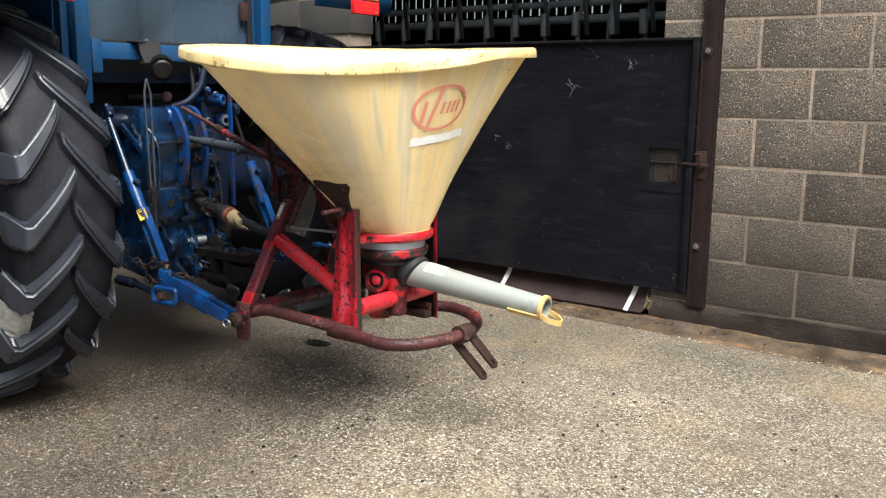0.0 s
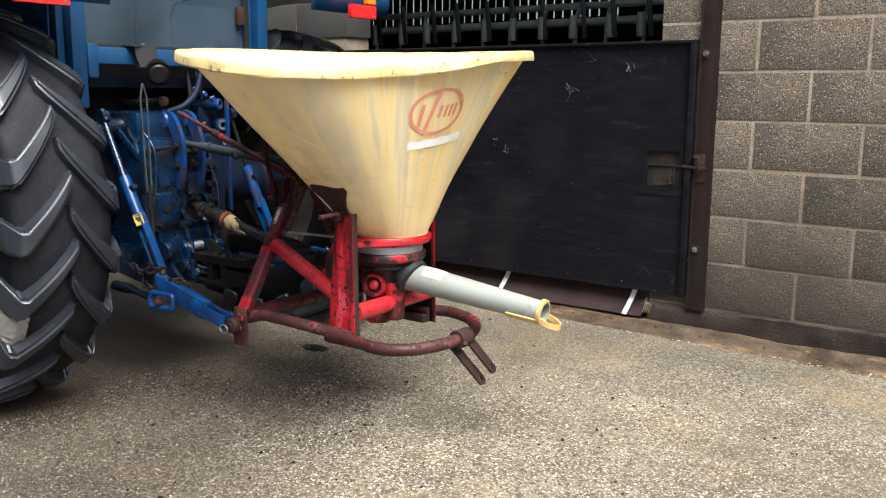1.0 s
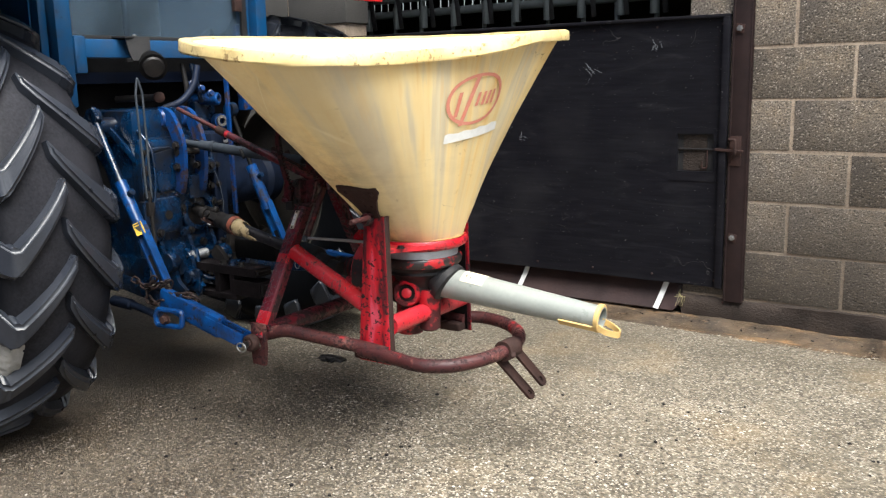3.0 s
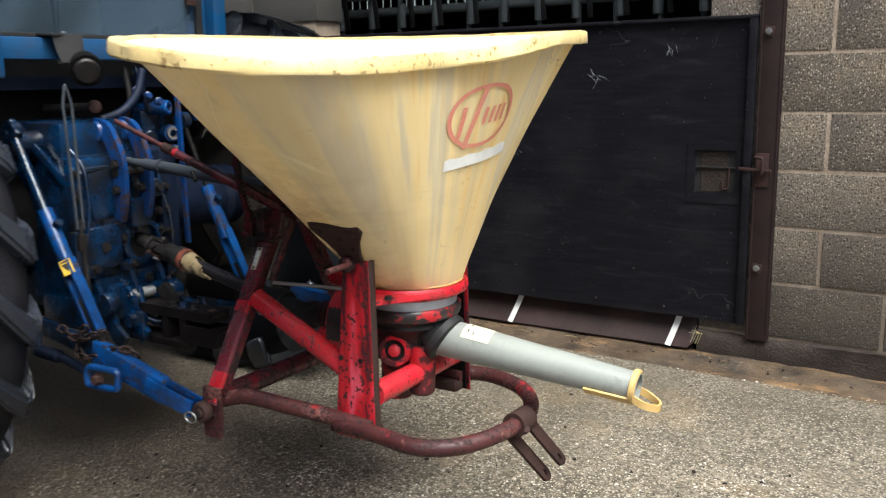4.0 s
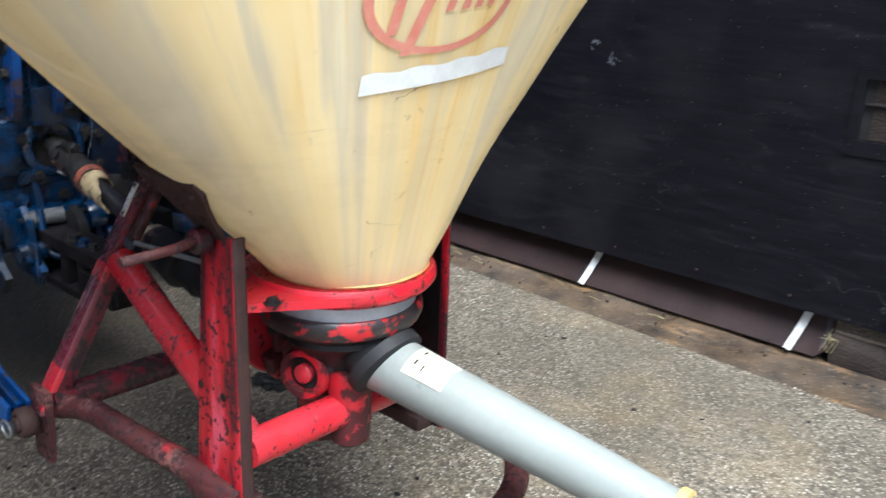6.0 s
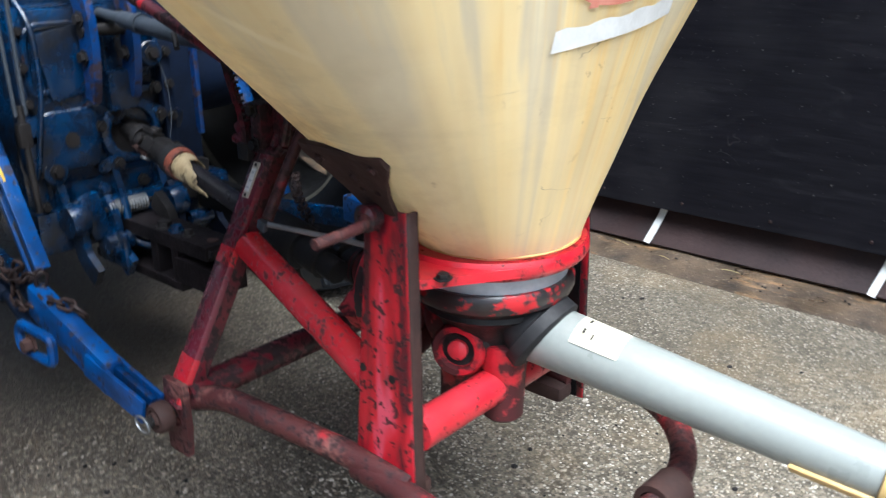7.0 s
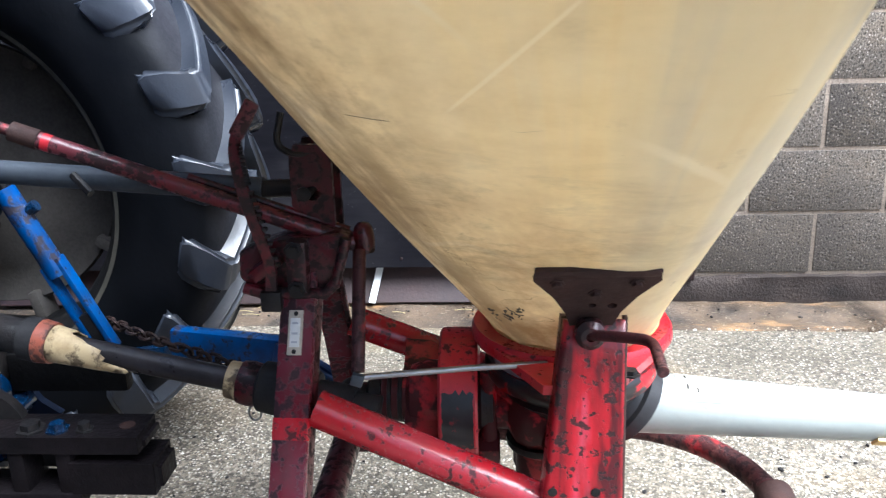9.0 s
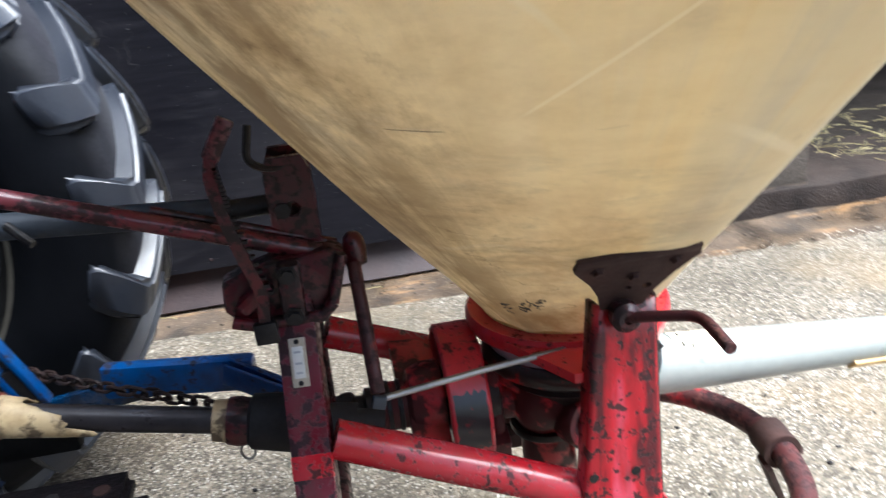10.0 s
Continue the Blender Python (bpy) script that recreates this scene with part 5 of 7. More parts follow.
    for start, hole in ((V((-1.302, 2.315, 0.288)), V((-1.243, 2.361, 0.191))), (V((-1.335, 2.284, 0.258)), V((-1.276, 2.349, 0.146)))):
        d = (hole - start).normalized()
        far = (hole - start).length
        side = V((0.75, -0.1, 0.5)).cross(d)
        side = (side - d * side.dot(d)).normalized()
        o = [(-0.02, -0.017)] + [(far + 0.006 + 0.017 * math.cos(t), 0.017 * math.sin(t)) for t in (radians(-90 + 20 * i) for i in range(10))] + [(-0.02, 0.017)]
        slot = [(far + 0.010 * math.cos(t), 0.006 * math.sin(t)) for t in (math.tau * i / 12 for i in range(12))]
        part("hitch_strap", plate(o, 0.009, start, d, side, [slot]), RUST, SP, "rusted flat strap with a slotted hole", smooth=30)
    part("clamp_bolt", bolt(h + V((0.022, -0.02, -0.008)), (0.6, -0.6, 0.4), 0.008, 0.012), RUST, SP)


def head_and_lever():
    y = 2.205
    # cast head
    bm = plate([(-0.070, -0.040), (0.040, -0.042), (0.056, -0.012), (0.074, 0.036), (0.060, 0.044), (0.02, 0.036), (-0.02, 0.040), (-0.055, 0.030), (-0.085, 0.018), (-0.088, -0.020)], 0.036, (-2.036, y + 0.026, 0.738), (1, 0, 0), (0, 0, 1))
    bmesh.ops.bevel(bm, geom=bm.edges[:], offset=0.003, segments=1, affect="EDGES")
    head = part("cast_head", bm, MAROON, SP, "dark red cast head of the A frame", smooth=30)
    part("lip", tube([(-2.115, y - 0.002, 0.706), (-2.09, y - 0.004, 0.699), (-2.0, y - 0.004, 0.697), (-1.985, y - 0.002, 0.712)], 0.0085, 10), MAROON, head)
    part("rim_bead", tube([(-1.985, y - 0.002, 0.712), (-1.972, y, 0.755), (-1.966, y, 0.776)], 0.0075, 10), MAROON, head)
    part("rib", span((-2.036, y - 0.004, 0.70), (-2.034, y - 0.004, 0.778), 0.03, 0.03, 0.008, (0, 1, 0)), MAROON, head)
    part("rib", span((-2.102, y - 0.002, 0.722), (-2.060, y - 0.002, 0.752), 0.02, 0.022, 0.006, (0, 1, 0)), MAROON, head)
    for z in (0.766, 0.709):
        part("bolt", bolt((-2.036, y - 0.02, z), (0, -1, 0), 0.009, 0.010), GREASE, head)
    for dy in (-0.042, 0.018):
        part("clevis_plate", plate([(-0.03, 0.0), (0.03, 0.0), (0.03, 0.15), (0.022, 0.17), (-0.022, 0.17), (-0.03, 0.15)], 0.01, (-2.018, MID + dy, 0.73), (1, 0, 0), (0, 0, 1), [disc_points(0.011, 12, (0, 0.10)), disc_points(0.011, 12, (0, 0.055))]), MAROON, SP, "dark red plate with two pin holes", smooth=30)
    part("top_link_pin", tube([(-2.03, MID - 0.05, 0.83), (-2.03, MID + 0.06, 0.83)], 0.0105, 12), GREASE, SP)
    part("pin_clip", tube(rounded([(-2.055, MID - 0.04, 0.945), (-2.065, MID - 0.045, 0.90), (-2.04, MID - 0.045, 0.885), (-2.0, MID - 0.04, 0.89)], 0.015), 0.005, 8), GREASE, SP)
    # notched quadrant
    bm = bmesh.new()
    path = [V((-2.075, MID - 0.115, 0.965)), V((-2.105, MID - 0.115, 0.915)), V((-2.098, MID - 0.115, 0.86)), V((-2.085, MID - 0.112, 0.80)), V((-2.07, MID - 0.105, 0.745)), V((-2.075, MID - 0.10, 0.70))]
    pts = rounded(path, 0.03)
    strip(pts, 0.015, 0.008, (0, -1, 0), bm)
    quad = part("notched_quadrant", bm, MAROON, SP, "dark red notched quadrant arm")
    bm = bmesh.new()
    for i in range(22):
        p = path[1].lerp(path[2], i / 21 * 2) if i < 11 else path[2].lerp(path[4], (i - 10) / 11)
        box((0.006, 0.008, 0.004), p + V((0.010, 0, 0)), None, 0, bm)
    part("quadrant_tip", span(path[0] + V((0.004, 0, 0.006)), path[0].lerp(path[1], 0.8), 0.021, 0.0085, 0.004, (0, -1, 0)), LEVER, quad, "worn red tip of the quadrant")
    part("teeth", bm, GREASE, quad, "row of small black teeth")
    part("quadrant_foot", box((0.03, 0.02, 0.03), (-2.075, MID - 0.1, 0.69)), GREASE, quad)
    # control lever
    a, b = V((-1.96, MID - 0.05, 0.757)), V((-2.60, MID - 0.10, 1.005))
    lever = part("control_lever", tube([a, a.lerp(b, 0.67)], 0.0122, 16), LEVER, SP, "long dull red tubular control lever")
    part("lever_rail", tube([a + V((-0.01, 0.012, 0.016)), a.lerp(b, 0.36) + V((0, 0.012, 0.013))], 0.006, 10), MAROON, lever)
    part("lever_rod", tube([a.lerp(b, 0.67), b], 0.0078, 12), RUSTY, lever)
    part("lever_socket", tube([a.lerp(b, 0.66), a.lerp(b, 0.715)], 0.0142, 16), RUST, lever)
    part("paint_spot", tube([a.lerp(b, 0.635), a.lerp(b, 0.652)], 0.0125, 16), BRIGHT, lever, "bright red paint spot")
    part("lever_pivot", lathe([(0, -0.02), (0.015, -0.02), (0.016, 0.0), (0.013, 0.016), (0.008, 0.022), (0, 0.024)], a + V((0.012, 0, 0.008)), (0, 0, 1), 16), MAROON, lever)
    part("drop_rod", tube([a + V((0.008, -0.02, -0.005)), (-1.948, MID - 0.165, 0.61)], 0.0095, 12), RUSTY, SP, "rusty drop rod of the control lever")
    part("square_nut", box((0.017, 0.010, 0.017), (-1.948, MID - 0.175, 0.603), Matrix.Rotation(0.3, 4, "Y"), 0.002), SLATE, SP)
    part("control_rod", tube([(-1.948, MID - 0.172, 0.605), (-1.80, MID - 0.14, 0.603), (-1.69, MID - 0.12, 0.60)], 0.0045, 10), STEEL, SP, "thin bright steel control rod")


TRACK = painted("black_streaked_rim", (0.010, 0.010, 0.011), (0.05, 0.045, 0.045), (0.30, 0.012, 0.016), 0.63, 30, 0.3, (0.01, 0.01, 0.01), 0.5)


def gearbox():
    c = V((-1.82, 2.325, 0.472))
    part("pulley", lathe([(0.02, -0.024), (0.095, -0.024), (0.108, -0.03), (0.112, -0.026), (0.112, 0.026), (0.108, 0.03), (0.095, 0.024), (0.02, 0.024)], c, (1, 0, 0), 44), BRIGHT, SP, "bright red flywheel with a worn rim")
    # a ragged patch of black grease on the rim
    for name, mat, t0, t1, label in (("grease_smear", TRACK, 150, 196, "black grease smeared on the flywheel's rim"),):
        bm = bmesh.new()
        xs = [-0.0235 + 0.047 * n / 9 for n in range(10)]
        rows = []
        for i in range(16):
            row = []
            for n, x in enumerate(xs):
                end = 5 * noise.noise((n * 0.9, t0, 0)) * (1 if i == 0 else -1 if i == 15 else 0)
                t = radians(t0 + (t1 - t0) * i / 15 + end)
                edge = 0.003 * noise.noise((i * 0.8, n, t0)) if n in (0, 9) else 0
                row.append(bm.verts.new(c + V((x + edge, 0.1128 * math.cos(t), 0.1128 * math.sin(t)))))
            rows.append(row)
        for p, q in zip(rows, rows[1:]):
            for n in range(9):
                bm.faces.new((p[n], q[n], q[n + 1], p[n + 1]))
        part(name, bm, mat, SP, label)
    part("gear_housing", lathe([(0, -0.125), (0.034, -0.125), (0.037, -0.118), (0.037, -0.085), (0.052, -0.078), (0.060, -0.055), (0.060, -0.03), (0.050, -0.026), (0, -0.026)], c, (1, 0, 0), 28), GREASY_RED, SP, "red bearing housing with black grease")
    for x in (-0.112, -0.095):
        part("grease_band", lathe([(0.036, -0.004), (0.0395, -0.003), (0.0395, 0.003), (0.036, 0.004)], c + V((x, 0, 0)), (1, 0, 0), 24, closed=True), GREASE, SP)
    part("drive_joint", lathe([(0, -0.19), (0.026, -0.19), (0.032, -0.18), (0.032, -0.165), (0.024, -0.16), (0.024, -0.15), (0.034, -0.145), (0.034, -0.126), (0, -0.126)], c, (1, 0, 0), 18), GREASE, SP, "greasy black drive joint")
    # cast webs that carry the housing on the struts
    part("housing_web", plate([(-0.095, 0.0), (-0.03, 0.0), (-0.03, 0.075), (-0.05, 0.095), (-0.095, 0.10)], 0.04, c + V((0, 0.02, 0.0)), (1, 0, 0), (0, 0.85, 0.35)), GREASY_RED, SP)
    part("housing_web", plate([(-0.085, 0.0), (-0.03, 0.0), (-0.03, 0.09), (-0.06, 0.10), (-0.085, 0.09)], 0.04, c + V((0, -0.01, 0.0)), (1, 0, 0), (0, -0.75, -0.55)), GREASY_RED, SP)
    part("crank_hub", lathe([(0, 0.027), (0.050, 0.027), (0.054, 0.034), (0.050, 0.052), (0.034, 0.058), (0, 0.058)], c, (1, 0, 0), 24), GREASE, SP, "greasy black crank hub")
    block = part("crank_pin_block", box((0.035, 0.05, 0.045), c + V((0.045, -0.035, -0.075)), Matrix.Rotation(0.3, 4, "X"), 0.008), GREASY_RED, SP)
    part("crank_pin", tube([c + V((0.045, -0.035, -0.06)), c + V((0.045, -0.03, 0.06))], 0.013, 14), GREASY_RED, block)
    part("crank_case", lathe([(0, 0.058), (0.030, 0.058), (0.032, 0.075), (0.052, 0.085), (0.066, 0.105), (0.070, 0.135), (0.062, 0.165), (0.045, 0.185), (0, 0.19)], c + V((0, -0.01, -0.02)), (1, 0, 0.05), 28), GREASY_RED, SP, "rounded red crank case under black grease")
    part("crank_case_neck", lathe([(0, 0), (0.058, 0.0), (0.060, 0.012), (0.050, 0.02), (0.046, 0.06), (0, 0.06)], c + V((0.125, -0.005, 0.018)), (0, 0, 1), 24), GREASE, SP)
    part("gear_leg", lathe([(0, 0), (0.040, 0.0), (0.043, 0.006), (0.043, 0.10), (0.050, 0.108), (0.050, 0.122), (0, 0.124)], c + V((0.13, -0.01, -0.185)), (0, 0, 1), 24), GREASY_RED, SP, "upright red bearing tube")
    part("leg_flange", lathe([(0, 0), (0.056, 0.0), (0.058, 0.004), (0.058, 0.012), (0, 0.012)], c + V((0.13, -0.01, -0.075)), (0, 0, 1), 24), GREASE, SP)
    at, ax = V((-1.648, 2.249, 0.435)), V((0.35, -1, 0.1)).normalized()
    eye = part("fork_eye", lathe([(0.027, -0.030), (0.040, -0.030), (0.043, -0.02), (0.043, 0.012), (0.039, 0.018), (0.030, 0.018), (0.027, 0.010)], at, ax, 28, closed=True), GREASY_RED, SP, "red forked eye of the crank arm, half black with grease")
    part("eye_recess", lathe([(0, -0.028), (0.028, -0.028), (0.028, 0.006), (0, 0.006)], at, ax, 20), GREASE, eye)
    part("fork_pin", lathe([(0, 0.0), (0.016, 0.0), (0.016, 0.014), (0.009, 0.018), (0, 0.018)], at, ax, 14), BRIGHT, eye)
    part("fork_arm", span((-1.66, 2.27, 0.45), (-1.76, 2.30, 0.52), 0.03, 0.04, 0.008), GREASY_RED, SP)
    part("fork_arm", span((-1.62, 2.26, 0.44), (-1.60, 2.33, 0.46), 0.03, 0.03, 0.006), GREASE, SP)


hopper()
ring_and_hub()
spout()
columns()
frame_tubes()
head_and_lever()
gearbox()

# ---- tractor ----
TR = thing("tractor", (-3.05, 2.36, 0), "old blue farm tractor with glazed cab and large worn tyres", "tractor")
AXLE = V((-3.09, 2.38, 0.652))


def tyre_profile(v):
    """Radius of the tread at v (metres from the tyre's middle)."""
    k = min(abs(v) / 0.205, 1.0)
    return 0.708 - 0.036 * k ** 2.2


def tyre_mesh():
    prof = [(0.438, -0.15), (0.455, -0.178), (0.51, -0.194), (0.575, -0.199), (0.63, -0.192), (0.655, -0.182)]
    prof += [(tyre_profile(v), v) for v in (-0.155, -0.11, -0.055, 0, 0.055, 0.11, 0.155)]
    prof += [(0.655, 0.182), (0.63, 0.192), (0.575, 0.199), (0.51, 0.194), (0.455, 0.175), (0.438, 0.15), (0.43, 0.0)]
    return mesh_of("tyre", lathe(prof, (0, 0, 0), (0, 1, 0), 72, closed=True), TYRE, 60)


def lug_mesh(side):
    """One curved tread bar from the middle over the shoulder and down the side wall; it trails towards the shoulder."""
    bm = bmesh.new()
    rows = []
    path = []
    for i in range(9):
        s = i / 8
        v = -0.012 + 0.174 * s
        path.append((v, 0.744 - 0.012 * s * s, v, tyre_profile(v) - 0.02, -(1.0 + 16.5 * s ** 0.82), 0.024 + 0.015 * s))
    path += [(0.179, 0.716, 0.165, 0.63, -17.2, 0.047), (0.194, 0.672, 0.17, 0.61, -15.9, 0.056), (0.203, 0.630, 0.178, 0.60, -14.7, 0.058), (0.203, 0.602, 0.18, 0.59, -14.0, 0.044)]
    for v, r, vb, rb, a, hw in path:
        row = []
        for da, rr, vv, w in ((-1, rb, vb, 1.3), (-1, r, v, 0.95), (1, r, v, 0.95), (1, rb, vb, 1.3)):
            ang = radians(a) + da * hw * w / 0.70
            row.append(bm.verts.new((rr * math.cos(ang), side * vv, rr * math.sin(ang))))
        rows.append(row)
    for a, b in zip(rows, rows[1:]):
        for j in range(3):
            bm.faces.new((a[j], a[j + 1], b[j + 1], b[j]))
    bm.faces.new(rows[0]), bm.faces.new(rows[-1])
    bmesh.ops.recalc_face_normals(bm, faces=bm.faces)
    bmesh.ops.bevel(bm, geom=[e for e in bm.edges if e.calc_face_angle(0) > 0.6], offset=0.010, segments=3, affect="EDGES")
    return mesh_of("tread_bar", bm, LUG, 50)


def rim_mesh():
    """The rolled rim that carries the tyre, open in the middle."""
    prof = [(0.438, -0.150), (0.446, -0.158), (0.446, -0.140), (0.425, -0.130), (0.412, -0.09), (0.408, 0.09), (0.425, 0.130), (0.446, 0.140), (0.446, 0.158), (0.438, 0.150), (0.416, 0.128), (0.402, 0.09), (0.400, 0.0), (0.402, -0.09), (0.416, -0.128)]
    return mesh_of("wheel", lathe(prof, (0, 0, 0), (0, 1, 0), 64, closed=True), RIM, 40)


def disc_mesh(f):
    """The dished wheel centre; it opens to the side f along y."""
    prof = [(0.345, 0.060), (0.350, 0.070), (0.345, 0.080), (0.30, 0.088), (0.24, 0.075), (0.18, 0.035), (0.06, 0.03), (0.0, 0.03), (0.0, 0.016), (0.06, 0.016), (0.19, 0.020), (0.25, 0.060), (0.30, 0.072)]
    return mesh_of("wheel_disc", lathe([(r, h * f) for r, h in prof], (0, 0, 0), (0, 1, 0), 56, closed=True), DISC, 40)


def mud_patch():
    """Dried mud caked between two tread bars at the shoulder."""
    bm = bmesh.new()
    around = [(0.12, tyre_profile(0.12)), (0.155, tyre_profile(0.155)), (0.182, 0.655), (0.192, 0.63), (0.199, 0.575), (0.197, 0.535)]
    rows = []
    for i in range(25):
        a = radians(-35.5 + 11.5 * i / 24)
        row = []
        for j in range(21):
            q = j / 20 * 4.999
            n, t = int(q), q % 1
            v, r = (around[n][k] + (around[n + 1][k] - around[n][k]) * t for k in (0, 1))
            e = min(i, 24 - i) / 6 + min(j, 20 - j) / 5 + 1.6 * noise.noise((i * 0.33, j * 0.4, 5)) - 0.9
            up = 0.006 * min(1, max(-1, e)) + 0.002 * noise.noise((i * 0.8, j * 0.8, 2))
            row.append(bm.verts.new(((r + up * 0.7) * math.cos(a), -(v + up * 0.7), (r + up * 0.7) * math.sin(a))))
        rows.append(row)
    for p, q in zip(rows, rows[1:]):
        for j in range(20):
            bm.faces.new((p[j], q[j], q[j + 1], p[j + 1]))
    return bm


def wheels():
    tyre = tyre_mesh()
    lugs = {s: lug_mesh(s) for s in (-1, 1)}
    nut = mesh_of("wheel_nut", bolt((0, 0, 0), (0, 1, 0), 0.016, 0.02), RUST)
    stay = mesh_of("rim_lug", span((0.325, 0.0, 0.0), (0.412, 0.0, 0.0), 0.075, 0.03, 0.008), DISC)
    for y, sgn, spin in ((1.583, -1, 14), (3.15, 1, 1)):
        w = hang(new("wheel", rim_mesh()), TR)
        w.matrix_basis = pose(AXLE.x, y, AXLE.z)
        tagged(w, "dirty grey steel wheel rim")
        tagged(hang(new("wheel_disc", disc_mesh(sgn)), w), "dusty dished wheel centre bolted to the rim")
        for e in (-1, 1):
            part("rim_flange", lathe([(0.438, e * 0.152), (0.452, e * 0.158), (0.456, e * 0.166), (0.450, e * 0.171), (0.438, e * 0.164)], (0, 0, 0), (0, 1, 0), 72, closed=True), FLANGE, w, "thin scuffed pale rim edge")
        o = hang(new("tyre", tyre), w)
        tagged(o, "large worn black tractor tyre with angled tread bars")
        n = 20
        for side in (-1, 1):
            for i in range(n):
                b = hang(new("tread_bar", lugs[side]), w)
                b.matrix_basis = Matrix.Rotation(-math.tau * (i + (0.5 if side > 0 else 0)) / n - radians(spin), 4, "Y")
        for i in range(8):
            a = math.tau * (i + 0.3) / 8
            b = hang(new("rim_lug", stay), w)
            b.matrix_basis = Matrix.Rotation(-a, 4, "Y") @ Matrix.Translation((0, sgn * 0.075, 0))
            b = hang(new("wheel_nut", nut), w)
            b.matrix_basis = pose(0.12 * math.cos(a), sgn * 0.03, 0.12 * math.sin(a), 0, 0, 180 if sgn > 0 else 0)
        if sgn < 0:
            part("dried_mud", mud_patch(), MUD_DRY, w, "pale dried mud caked on the tyre's shoulder")


def fenders_and_cab():
    for y0, y1, yl0, yl1, xl, zl in ((1.28, 1.86, 1.50, 1.685, -2.475, 1.36), (2.92, 3.45, 3.136, 3.31, -2.545, 1.427)):
        xe = xl - 0.02
        prof = [(xe - 0.012, zl + 0.02), (xe, zl + 0.10), (xe - 0.04, zl + 0.125), (-3.2, zl + 0.14), (-3.55, zl + 0.10), (-3.75, zl - 0.15)]
        bm = bmesh.new()
        rows = [[bm.verts.new((x, y, z)) for y in (y0, y0 + 0.02, y1)] for x, z in prof]
        for p, q in zip(rows, rows[1:]):
            for j in range(2):
                bm.faces.new((p[j], q[j], q[j + 1], p[j + 1]))
        f = part("fender", bm, BLUE_CAB, TR, "flat blue steel rear fender", smooth=30)
        m = f.modifiers.new("thick", "SOLIDIFY")
        m.thickness = 0.006
        if y0 < 2:
            part("fender_side", plate([(-0.75, 0.95), (0.02, 0.95), (0.04, 1.46), (-0.75, 1.46)], 0.006, (-2.94, y1, 0), (1, 0, 0), (0, 0, 1)), BLUE_CAB, TR, "dark blue inner fender panel")
        lamp = part("tail_lamp", box((0.03, yl1 - yl0, 0.062), (xl, (yl0 + yl1) / 2, zl + 0.031), None, 0.006), LENS, TR, "red tail lamp")
        part("lamp_screw", bolt((xl + 0.0155, yl1 - 0.02, zl + 0.012), (1, 0, 0), 0.004, 0.003), STEEL, lamp)
        part("indicator_lamp", box((0.03, (yl1 - yl0) * 0.35, 0.045), (xl, yl1 - (yl1 - yl0) * 0.18, zl + 0.09), None, 0.006), AMBER, TR, "amber indicator lamp")
    x = -2.87
    yl, yr = 1.935, 2.86
    for y in (yl, yr):
        part("cab_pillar", span((x, y, 1.02 if y < 2 else 1.2), (x + 0.02, y, 2.45), 0.06, 0.07, 0.008, (1, 0, 0)), BLUE_CAB, TR, "blue cab corner pillar")
        part("cab_pillar", span((x - 0.03, y - 0.05, 1.1), (x - 0.01, y - 0.05, 2.45), 0.03, 0.05, 0.006, (1, 0, 0)), BLUE_CAB, TR)
        part("cab_pillar", span((x - 1.1, y, 0.9), (x - 1.1, y, 2.45), 0.06, 0.06, 0.008, (1, 0, 0)), BLUE_CAB, TR)
    part("cab_gusset", box((0.06, 0.045, 0.13), (x + 0.01, yl + 0.055, 1.20), None, 0.01), BLUE_CAB, TR)
    part("cab_rail", box((0.05, yr - yl, 0.065), (x + 0.005, (yl + yr) / 2, 1.222), None, 0.006), BLUE_CAB, TR, "blue lower rail of the cab's rear window")
    part("cab_rail", box((0.05, yr - yl, 0.065), (x, (yl + yr) / 2, 2.42), None, 0.006), BLUE_CAB, TR)
    part("cab_roof", box((1.4, 1.25, 0.09), (x - 0.55, (yl + yr) / 2, 2.50), None, 0.03), BLUE_CAB, TR, "blue cab roof")
    pane = part("rear_window", box((0.006, yr - yl - 0.05, 1.12), (x - 0.01, (yl + yr) / 2, 1.82), None, 0), GLASS, TR, "rear cab window, the sky's reflection in its film", smooth=0)
    pane.visible_shadow = False
    part("window_seal", box((0.012, yr - yl - 0.04, 0.014), (x + 0.0, (yl + yr) / 2, 1.262), None, 0.002), BLACK, pane)
    part("window_seal", box((0.014, 0.03, 1.1), (x + 0.0, yr - 0.07, 1.8), None, 0.004), BLACK, pane)
    part("cab_floor", box((1.1, 0.86, 0.04), (x - 0.6, (yl + yr) / 2, 1.12), None, 0), NAVY, TR)
    part("seat", box((0.12, 0.46, 0.62), (x - 0.32, 2.36, 1.55), None, 0.05), INTERIOR, TR, "dull grey seat back inside the cab")
    part("cab_post", tube([(x - 0.12, 2.30, 1.18), (x - 0.12, 2.30, 2.3)], 0.012, 10), GREASE, TR)
    part("window_catch", box((0.02, 0.04, 0.08), (x + 0.01, yr - 0.11, 1.42), None, 0.005), RUST, TR, "rusty window catch")
    part("cab_front", box((0.03, 0.86, 1.2), (x - 1.1, (yl + yr) / 2, 1.75), None, 0), INTERIOR, TR)
    # work lamp under the rail
    lamp = part("work_lamp", lathe([(0, -0.055), (0.022, -0.050), (0.040, -0.030), (0.047, 0.0), (0.045, 0.024), (0.050, 0.026), (0.050, 0.034), (0.0, 0.036)], (-2.745, 2.215, 1.165), (0.75, -0.45, -0.35), 24), NEAR_BLACK, TR, "small black work lamp")
    part("lens", lathe([(0, 0.034), (0.040, 0.034), (0.034, 0.042), (0, 0.046)], (-2.745, 2.215, 1.165), (0.75, -0.45, -0.35), 20), GREASE, lamp, "dirty lamp lens flecked with white paint")
